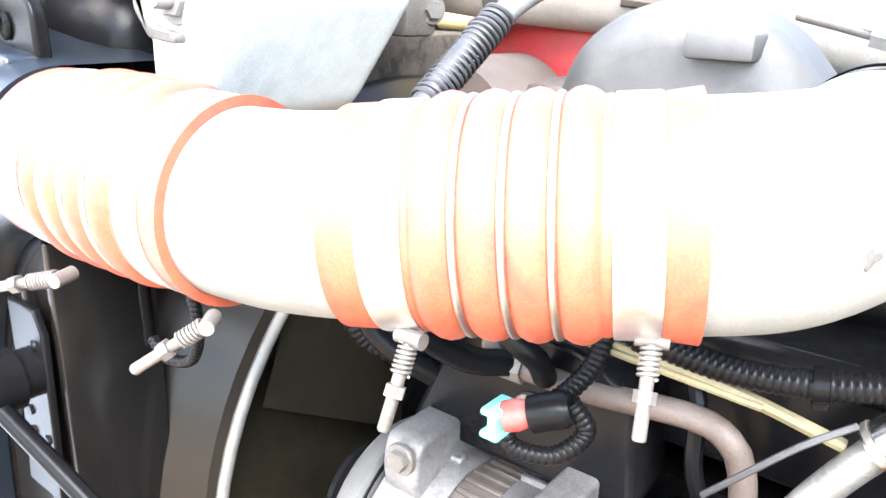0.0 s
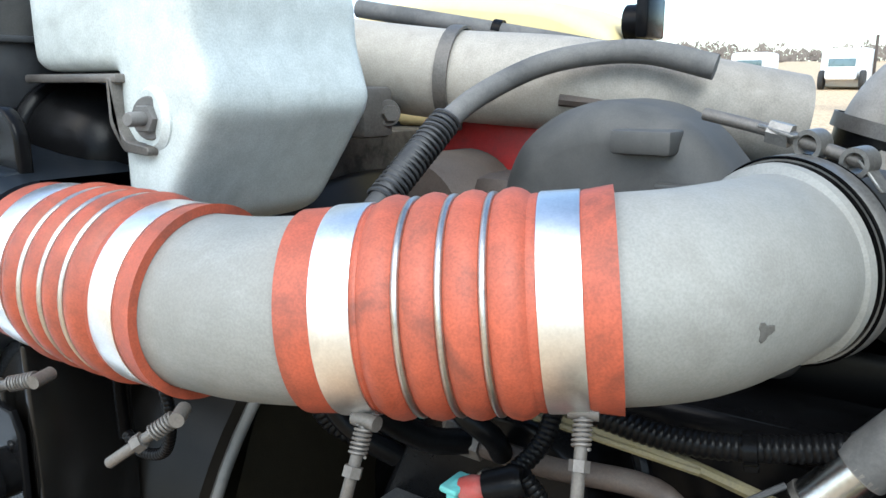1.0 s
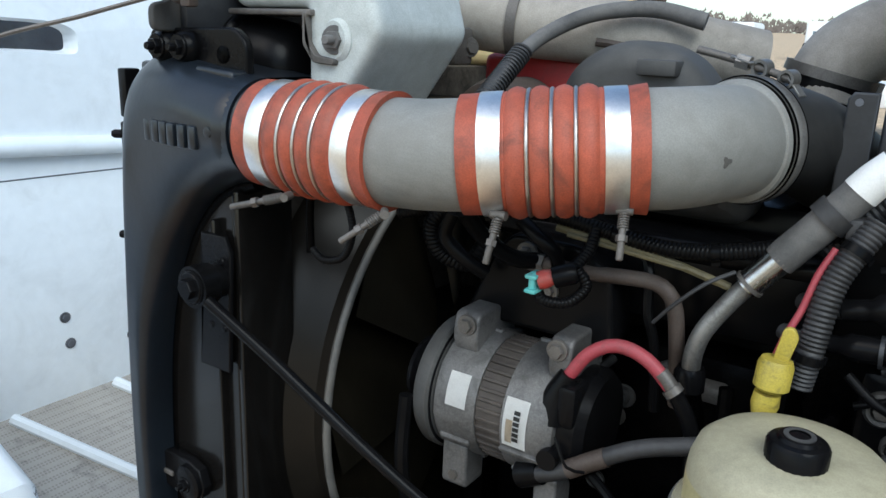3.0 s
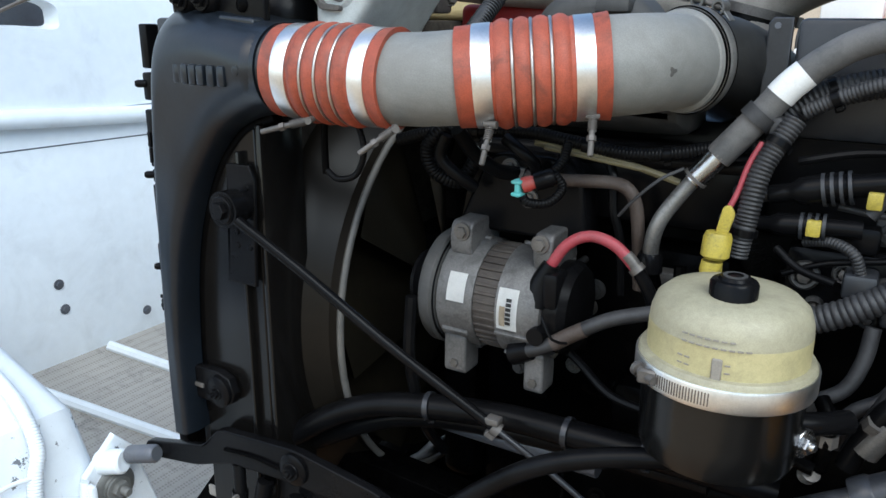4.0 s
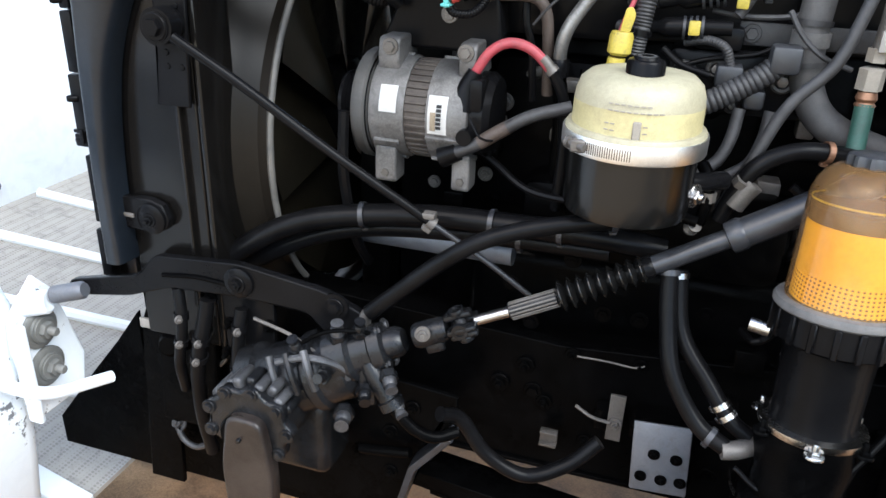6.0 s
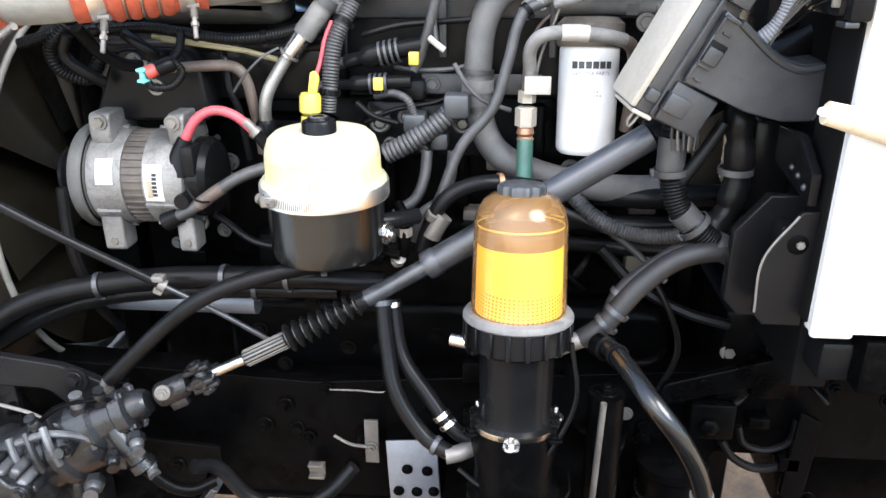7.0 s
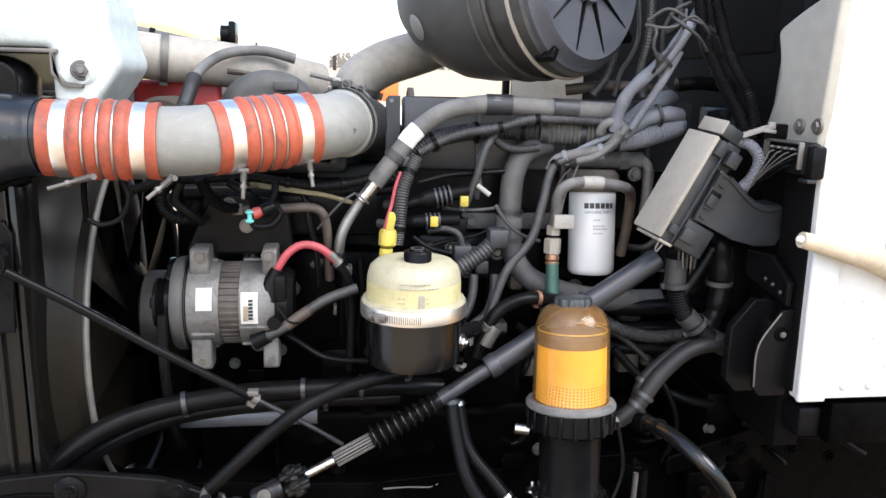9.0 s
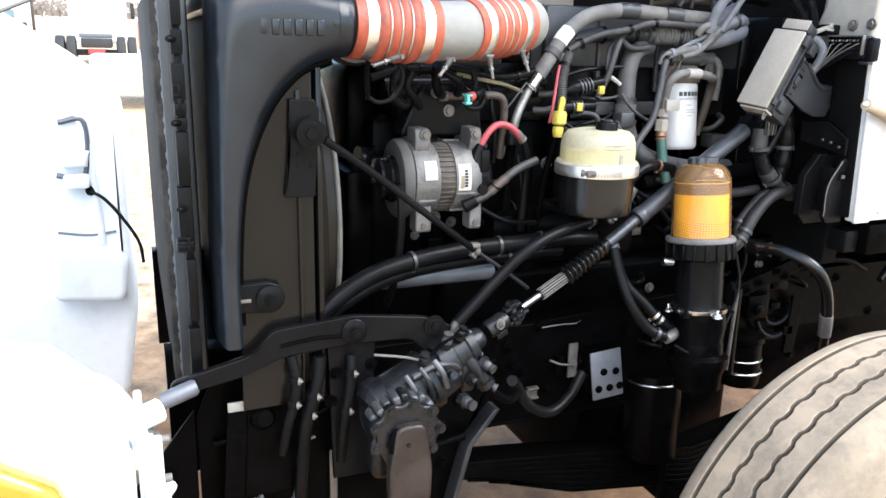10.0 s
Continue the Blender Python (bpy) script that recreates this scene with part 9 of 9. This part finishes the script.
    part("gusset", plate([(-0.24, 0.62), (-0.16, 0.62), (-0.15, 0.93), (-0.25, 0.93)], 0.306, 0.320, bevel=0.003), BLACK, a)
    part("gusset", plate([(-0.42, 0.60), (-0.30, 0.60), (-0.28, 0.92), (-0.40, 0.89)], 0.330, 0.345, bevel=0.003), OILY, a)
    for x, z in ((-0.27, 0.90), (-0.285, 0.84), (-0.235, 0.86), (-0.245, 0.80), (-0.16, 0.87), (-0.175, 0.82), (-0.33, 0.80)):
        part("stud", merge(bolt_mesh((x, 0.306, z), (0, -1, 0), 0.0085, stud=0.016)), OILY, a)
    v = thing("valve_plate", (0.49, 0.40, 0.65), "grey galvanised plate with five bolts under the rail", "plate")
    m = Matrix.Translation((0.487, 0.395, 0.712)) @ Matrix.Rotation(radians(-4), 4, "Y") @ Matrix.Rotation(radians(-8), 4, "X")
    part("plate", box((-0.045, -0.003, -0.062), (0.045, 0.003, 0.062), 0.003, 2, m), GALV, v)
    part("rear_block", box((-0.045, 0.003, -0.05), (0.05, 0.09, 0.06), 0.008, 2, m), OILY, v)
    for x, z in ((-0.010, 0.008), (0.025, 0.004), (-0.028, -0.034), (0.004, -0.036), (0.034, -0.036)):
        part("bolt", bolt_mesh(m @ Vector((x, -0.004, z)), (0, -1, -0.1), 0.0065, stud=0.006), OILY, v)
    part("tab", plate([(0.395, 0.70), (0.420, 0.70), (0.420, 0.79), (0.395, 0.79)], 0.43, 0.436, bevel=0.001), STEEL, v)
    part("tab_bolt", bolt_mesh((0.408, 0.43, 0.735), (0, -1, 0), 0.008, stud=0.012), STEEL, v)
    part("wire", tube([(0.340, 0.43, 0.755), (0.37, 0.425, 0.742), (0.40, 0.425, 0.738)], 0.003, 8), STEEL, v)


build_ground()
build_trees()
build_far_truck()
build_far_rig()
build_trailers()
build_frame_rails()
build_cab()
build_hood()
build_wheel()
build_radiator()
build_cooler_tank()
build_stay_rod()
build_charge_pipe()
build_surge_tank()
build_engine_top()
build_air_cleaner()
build_engine()
build_alternator()
build_reservoir()
build_fuel_separator()
build_white_filter()
build_hoses()
build_electrics()
build_steering()


# ---- small things round the engine ----


def build_clutter():
    fr = thing("front_crossmember", (-0.3, 0.36, 0.5), "oily black front frame bracket with studs", "bracket", kind="structure")
    part("plate", plate([(-0.50, 0.40), (-0.285, 0.40), (-0.285, 0.60), (-0.275, 0.64), (-0.275, 0.86), (-0.46, 0.86), (-0.50, 0.76)], 0.40, 0.42, bevel=0.003), OILY, fr)
    part("splash_guard", plate([(-0.505, 0.40), (-0.505, 0.78), (-0.565, 0.70), (-0.635, 0.615), (-0.75, 0.47), (-0.75, 0.40)], 0.395, 0.405, bevel=0.002), OILY, fr)
    part("plate", plate([(-0.475, 0.44), (-0.40, 0.44), (-0.38, 0.80), (-0.445, 0.79)], 0.335, 0.347, bevel=0.002), OILY, fr)
    part("plate", plate([(-0.245, 0.40), (-0.02, 0.40), (-0.02, 0.86), (-0.245, 0.86)], 0.41, 0.43, bevel=0.003), OILY, fr)
    part("crossbar", tube([(-0.47, 0.39, 0.70), (-0.35, 0.375, 0.72), (-0.26, 0.37, 0.745), (-0.19, 0.365, 0.78)], 0.008, 10), OILY, fr)
    part("pale_strip", box((-0.238, 0.352, 0.47), (-0.222, 0.358, 0.66), 0.001), STEEL, fr, "pale worn strip")
    part("hook", tube([(-0.40, 0.35, 0.735), (-0.36, 0.345, 0.715), (-0.31, 0.345, 0.725), (-0.27, 0.345, 0.77), (-0.262, 0.345, 0.82)], 0.004, 8), STEEL, fr, "bent wire hook")
    part("hook", tube([(-0.36, 0.345, 0.66), (-0.31, 0.345, 0.69), (-0.27, 0.345, 0.705)], 0.0035, 8), STEEL, fr)
    part("hose_end", lathe([(0, 0), (0.022, 0), (0.026, 0.01), (0.024, 0.04), (0.016, 0.05), (0, 0.05)], (-0.385, 0.36, 0.77), (0.2, -1, 0.2), 24), OILY, fr)
    for x, z in ((-0.385, 0.70), (-0.36, 0.80), (-0.33, 0.66), (-0.31, 0.78), (-0.20, 0.72), (-0.205, 0.64), (-0.18, 0.56), (-0.10, 0.60), (-0.38, 0.56)):
        part("stud", bolt_mesh((x, 0.399, z), (0, -1, 0), 0.010, stud=0.018), OILY, fr)
    # short hoses with clamps that hang below the hood link
    for pts, r, at in ((((-0.325, 0.295, 0.915), (-0.318, 0.288, 0.877), (-0.320, 0.285, 0.83), (-0.335, 0.290, 0.77), (-0.345, 0.310, 0.70)), 0.010, (0.3, 0.55)),
                       (((-0.268, 0.295, 0.905), (-0.275, 0.288, 0.86), (-0.285, 0.285, 0.82), (-0.300, 0.290, 0.76), (-0.308, 0.300, 0.66), (-0.310, 0.320, 0.56)), 0.013, (0.35, 0.5)),
                       (((-0.205, 0.295, 0.90), (-0.207, 0.288, 0.867), (-0.212, 0.285, 0.82), (-0.222, 0.290, 0.75), (-0.225, 0.310, 0.66)), 0.011, (0.25, 0.62))):
        hs = thing("drain_hose", pts[0], "short black rubber hose with worm clamps below the link", "hose", group="hoses below the link")
        part("hose", tube(list(pts), r, 14), RUBBER, hs)
        for u in at:
            k = u * (len(pts) - 1)
            a, b = Vector(pts[int(k)]), Vector(pts[int(k) + 1])
            c = a.lerp(b, k - int(k))
            part("clamp", lathe([(r, -0.006), (r + 0.003, -0.006), (r + 0.003, 0.006), (r, 0.006)], c, b - a, 24), BLACK, hs, "black worm clamp")
            part("clamp_screw", bolt_mesh(c + Vector((0.004, -r - 0.003, 0)), (1, -0.4, 0), 0.005, stud=0.006), STEEL, hs)
    part("wire", tube([(-0.391, 0.338, 0.771), (-0.365, 0.332, 0.80), (-0.33, 0.330, 0.819)], 0.003, 8), TAG, fr)
    part("bent_pipe", tube([(-0.400, 0.34, 0.575), (-0.385, 0.335, 0.552), (-0.355, 0.332, 0.545), (-0.325, 0.334, 0.565), (-0.309, 0.34, 0.60)], 0.006, 12), PALEIRON, fr, "worn steel pipe")
    part("pipe_nut", bolt_mesh((-0.40, 0.345, 0.585), (-0.2, -1, 0.3), 0.013, stud=0.012), PALEIRON, fr)
    part("pipe_nut", bolt_mesh((-0.40, 0.345, 0.709), (0.2, -1, 0.1), 0.011, stud=0.012), PALEIRON, fr)
    # small pale box added to give a bright glint in the dark corner
    part("glint_chip", box((-0.445, 0.33, 0.795), (-0.41, 0.336, 0.815), 0.002), TAG, fr, "pale chip put in as a glint")
    # thin wires where the looms meet the firewall
    lw = thing("wire_tangle", (0.84, 0.42, 1.72), "thin dusty wires looped between the looms", "wiring")
    for pts in ([(0.79, 0.41, 1.748), (0.821, 0.40, 1.768), (0.857, 0.40, 1.755), (0.893, 0.405, 1.744), (0.915, 0.43, 1.735)],
                [(0.786, 0.41, 1.741), (0.81, 0.40, 1.736), (0.838, 0.40, 1.739), (0.87, 0.40, 1.757), (0.905, 0.41, 1.733), (0.915, 0.43, 1.72)],
                [(0.80, 0.405, 1.74), (0.804, 0.40, 1.728), (0.800, 0.40, 1.705), (0.815, 0.41, 1.679), (0.82, 0.44, 1.66)],
                [(0.83, 0.41, 1.76), (0.85, 0.395, 1.742), (0.88, 0.395, 1.722), (0.91, 0.42, 1.70)],
                [(0.86, 0.41, 1.77), (0.853, 0.40, 1.735), (0.833, 0.40, 1.70), (0.818, 0.42, 1.668)]):
        part("wire", tube(pts, 0.0032, 8), LOOM, lw)
    # engine side, low
    e = thing("engine_studs", (0.4, 0.47, 0.72), "oily studs, tabs and clips on the chassis rail", "bolts")
    for x, z, s in ((0.243, 0.79, 0.011), (0.282, 0.722, 0.010), (0.322, 0.83, 0.009), (0.433, 0.833, 0.009), (0.50, 0.80, 0.010), (0.56, 0.74, 0.011), (0.20, 0.745, 0.012), (0.36, 0.66, 0.009)):
        part("stud", bolt_mesh((x, 0.466, z), (0, -1, 0), s, stud=0.014), OILY, e)
    for x in (0.386, 0.446):
        part("bracket_stud", merge(lathe([(0, 0), (0.015, 0), (0.016, 0.01), (0.013, 0.014), (0.013, 0.028), (0, 0.03)], (x, 0.455, 0.725), (0, -0.2, 1), 18), box((x - 0.014, 0.45, 0.70), (x + 0.014, 0.466, 0.728), 0.003)), OILY, e)
    part("clip", merge(box((0.285, 0.44, 0.655), (0.315, 0.446, 0.685), 0.001), box((0.285, 0.43, 0.680), (0.315, 0.446, 0.685), 0.001), box((0.285, 0.43, 0.655), (0.315, 0.446, 0.660), 0.001)), STEEL, e, "small bent steel clip")
    part("scratch_wire", tube([(0.33, 0.46, 0.832), (0.38, 0.455, 0.836), (0.425, 0.455, 0.834), (0.44, 0.46, 0.838)], 0.0018, 6), STEEL, e, "thin bright wire")
    # beside the reservoir
    r = thing("reservoir_fittings", (0.47, 0.40, 1.14), "cluster of steel hose ends beside the reservoir", "fitting")
    part("plug", lathe([(0, 0), (0.012, 0), (0.013, 0.004), (0.013, 0.016), (0.009, 0.02), (0, 0.02)], (0.456, 0.385, 1.171), (0.3, -1, 0.1), 18), CHROME, r, "bright plug")
    part("elbow", tube([(0.47, 0.42, 1.20), (0.48, 0.405, 1.185), (0.482, 0.40, 1.15), (0.478, 0.41, 1.12)], 0.009, 14), OILY, r)
    part("elbow", tube([(0.44, 0.42, 1.13), (0.455, 0.40, 1.128), (0.475, 0.395, 1.125)], 0.008, 14), OILY, r)
    part("hex_nut", lathe([(0, 0), (0.012, 0), (0.012, 0.014), (0, 0.014)], (0.482, 0.402, 1.155), (0, 0, 1), 6), STEEL, r)
    part("hex_nut", lathe([(0, 0), (0.011, 0), (0.011, 0.012), (0, 0.012)], (0.521, 0.425, 1.176), (0.4, -0.3, 0.8), 6), STEEL, r)
    for k in range(3):
        part("hose_barb", lathe([(0, 0), (0.008, 0), (0.011, 0.006), (0.008, 0.012), (0.011, 0.018), (0, 0.02)], (0.41 + 0.028 * k, 0.41, 1.105 + 0.008 * (k % 2)), (0.2 * k, -0.6, 0.8), 14), OILY if k % 2 else STEEL, r)
    # engine side between the connectors
    c = thing("fuel_pump_block", (0.5, 0.56, 1.28), "dusty black pump block with round ports and plugs", "engine part")
    part("body", merge(box((0.40, 0.555, 1.24), (0.60, 0.63, 1.335), 0.01, 2), box((0.43, 0.545, 1.335), (0.50, 0.62, 1.37), 0.008, 2)), BLACK, c)
    for x, z, s in ((0.425, 1.30, 0.018), (0.468, 1.31, 0.014), (0.515, 1.295, 0.016), (0.562, 1.30, 0.018), (0.44, 1.262, 0.012), (0.50, 1.258, 0.012)):
        p = part("port", lathe([(s * 0.6, 0), (s, 0), (s, 0.012), (s * 0.8, 0.016), (s * 0.6, 0.014), (s * 0.55, 0.004), (0, 0.004)], (x, 0.556, z), (0, -1, 0), 24), COVER, c)
        part("plug", lathe([(0, 0), (s * 0.45, 0), (s * 0.45, 0.014), (0, 0.016)], (x, 0.552, z), (0, -1, 0), 6), STEEL, p)
    part("plug_shell", box((0.468, 0.505, 1.29), (0.505, 0.55, 1.322), 0.006, 2), PLASTIC, c, "square black plug")
    part("plug_shell", box((0.512, 0.51, 1.262), (0.540, 0.55, 1.290), 0.005, 2), PLASTIC, c)
    part("lead", tube([(0.486, 0.515, 1.32), (0.475, 0.51, 1.345), (0.45, 0.525, 1.352), (0.42, 0.54, 1.345)], 0.0065, 10, ridge=0.004), LOOM, c)
    part("lead", tube([(0.526, 0.52, 1.29), (0.535, 0.515, 1.315), (0.555, 0.52, 1.335), (0.58, 0.54, 1.345)], 0.0055, 10), LOOM, c)
    part("lead", tube([(0.39, 0.53, 1.335), (0.42, 0.52, 1.315), (0.46, 0.515, 1.305)], 0.005, 10), RUBBER, c)
    # wires and leads draped over the engine's side
    w = thing("engine_leads", (0.4, 0.5, 1.3), "thin dusty leads draped over the engine side", "wiring")
    for pts, rad, m in (
        ([(0.205, 0.48, 1.36), (0.225, 0.475, 1.385), (0.252, 0.485, 1.412), (0.275, 0.505, 1.425)], 0.0022, LOOM),
        ([(0.17, 0.52, 1.43), (0.185, 0.51, 1.405), (0.19, 0.505, 1.36), (0.20, 0.51, 1.32), (0.205, 0.52, 1.24)], 0.006, RUBBER),
        ([(0.255, 0.49, 1.26), (0.262, 0.48, 1.20), (0.268, 0.48, 1.14), (0.262, 0.49, 1.08)], 0.006, RUBBER),
        ([(0.285, 0.50, 1.30), (0.288, 0.49, 1.22), (0.28, 0.49, 1.15), (0.285, 0.50, 1.07)], 0.008, OILY),
        ([(0.55, 0.52, 1.40), (0.57, 0.51, 1.37), (0.60, 0.50, 1.345), (0.64, 0.51, 1.33)], 0.004, LOOM),
        ([(0.40, 0.55, 1.44), (0.46, 0.55, 1.455), (0.52, 0.55, 1.46), (0.60, 0.56, 1.465)], 0.005, RUBBER),
        ([(0.45, 0.55, 1.39), (0.50, 0.55, 1.385), (0.56, 0.555, 1.39), (0.60, 0.56, 1.41)], 0.004, LOOM),
        ([(0.68, 0.52, 1.18), (0.74, 0.50, 1.165), (0.82, 0.48, 1.13), (0.90, 0.47, 1.06)], 0.006, LOOM),
        ([(0.60, 0.50, 1.16), (0.66, 0.49, 1.12), (0.72, 0.48, 1.05), (0.73, 0.48, 0.96)], 0.007, RUBBER),
        ([(0.86, 0.44, 1.10), (0.90, 0.42, 1.03), (0.92, 0.42, 0.96), (0.90, 0.43, 0.88)], 0.005, RUBBER),
        ([(0.79, 0.46, 1.12), (0.85, 0.45, 1.06), (0.93, 0.44, 1.02), (1.0, 0.44, 1.0)], 0.009, RUBBER),
        ([(0.09, 0.50, 1.18), (0.16, 0.49, 1.14), (0.22, 0.47, 1.11), (0.30, 0.47, 1.10)], 0.006, RUBBER),
    ):
        part("lead", tube(pts, rad, 8), m, w)
    # beside and under the cab
    u = thing("cab_mount_hardware", (1.0, 0.45, 0.82), "oily bolts, brackets and hose ends under the cab edge", "bracket")
    part("block", merge(box((0.955, 0.42, 0.79), (1.03, 0.47, 0.86), 0.006), lathe([(0, 0), (0.016, 0), (0.016, 0.012), (0.010, 0.016), (0, 0.016)], (0.985, 0.42, 0.822), (0, -1, 0), 6)), OILY, u)
    part("arm", plate(rounded([(0.90, 0.86), (1.14, 0.93), (1.15, 0.96), (1.10, 0.965), (0.90, 0.90)], 3, 0.012), 0.41, 0.425, bevel=0.003), OILY, u)
    for x, z in ((0.97, 0.903), (1.061, 0.913), (1.03, 0.93), (1.12, 0.945), (0.93, 0.885), (1.257, 0.89), (1.17, 0.91)):
        part("bolt", bolt_mesh((x, 0.409, z), (0, -1, 0), 0.010, stud=0.012), OILY, u)
    part("hanging_lead", tube([(1.045, 0.45, 0.80), (1.06, 0.45, 0.765), (1.10, 0.45, 0.755), (1.135, 0.45, 0.775), (1.14, 0.45, 0.82)], 0.006, 8), RUBBER, u)
    part("hanging_lead", tube([(1.02, 0.45, 0.77), (1.045, 0.45, 0.735), (1.09, 0.45, 0.715), (1.14, 0.45, 0.735), (1.17, 0.45, 0.80)], 0.008, 8), RUBBER, u)
    part("hanging_bracket", plate(rounded([(1.13, 0.66), (1.17, 0.66), (1.18, 0.82), (1.14, 0.84)], 3, 0.01), 0.44, 0.452, bevel=0.002), OILY, u)
    part("air_line", tube([(1.28, 0.34, 0.93), (1.22, 0.36, 0.96), (1.14, 0.40, 0.95), (1.06, 0.42, 0.97)], 0.008, 10), RUBBER, u)
    part("air_line", tube([(1.33, 0.33, 0.90), (1.40, 0.36, 0.93), (1.50, 0.42, 0.95)], 0.008, 10), RUBBER, u)

    # small fittings along the engine's side
    rnd = random.Random(31)
    f = thing("engine_fittings", (0.45, 0.60, 1.05), "small dusty bolts, clips and plugs on the engine side", "fitting")
    for k in range(46):
        x = rnd.uniform(0.02, 0.93)
        z = rnd.uniform(1.03, 1.33)
        y = 0.598 if x > 0.40 else 0.575
        kind = k % 4
        m = rnd.choice((OILY, OILY, COVER, STEEL))
        if kind == 0:
            part("bolt", bolt_mesh((x, y, z), (0, -1, 0), rnd.uniform(0.007, 0.011), stud=rnd.uniform(0, 0.012)), m, f)
        elif kind == 1:
            w, h = rnd.uniform(0.012, 0.03), rnd.uniform(0.01, 0.025)
            part("clip", box((x - w, y - rnd.uniform(0.012, 0.03), z - h), (x + w, y + 0.02, z + h), 0.004), m, f)
        elif kind == 2:
            s2 = rnd.uniform(0.008, 0.016)
            part("plug", lathe([(0, 0), (s2, 0), (s2, 0.014), (s2 * 0.7, 0.018), (s2 * 0.7, 0.03), (0, 0.032)], (x, y, z), (rnd.uniform(-0.4, 0.4), -1, rnd.uniform(-0.3, 0.5)), 14), m, f)
        else:
            dx, dz = rnd.uniform(-0.09, 0.09), rnd.uniform(-0.09, 0.06)
            part("pipe", tube([(x, y + 0.01, z), (x + dx * 0.3, y - 0.03, z + dz * 0.2), (x + dx * 0.7, y - 0.032, z + dz * 0.8), (x + dx, y + 0.01, z + dz)], rnd.uniform(0.004, 0.009), 10), rnd.choice((RUBBER, OILY, LOOM)), f)
    g = thing("rail_fittings", (0.8, 0.46, 0.8), "oily clips, pipes and bolts along the chassis rail", "fitting")
    for k in range(26):
        x = rnd.uniform(0.55, 1.15)
        z = rnd.uniform(0.72, 0.98)
        kind = k % 3
        m = rnd.choice((OILY, OILY, OILY, STEEL))
        if kind == 0:
            part("bolt", bolt_mesh((x, 0.464, z), (0, -1, 0), rnd.uniform(0.007, 0.010), stud=rnd.uniform(0, 0.014)), m, g)
        elif kind == 1:
            w, h = rnd.uniform(0.01, 0.025), rnd.uniform(0.008, 0.02)
            part("clip", box((x - w, 0.44, z - h), (x + w, 0.475, z + h), 0.003), OILY, g)
        else:
            dx, dz = rnd.uniform(-0.10, 0.10), rnd.uniform(-0.12, 0.02)
            part("pipe", tube([(x, 0.47, z), (x + dx * 0.3, 0.44, z + dz * 0.2), (x + dx * 0.7, 0.435, z + dz * 0.8), (x + dx, 0.47, z + dz)], rnd.uniform(0.004, 0.008), 10), rnd.choice((RUBBER, OILY)), g)


build_clutter()
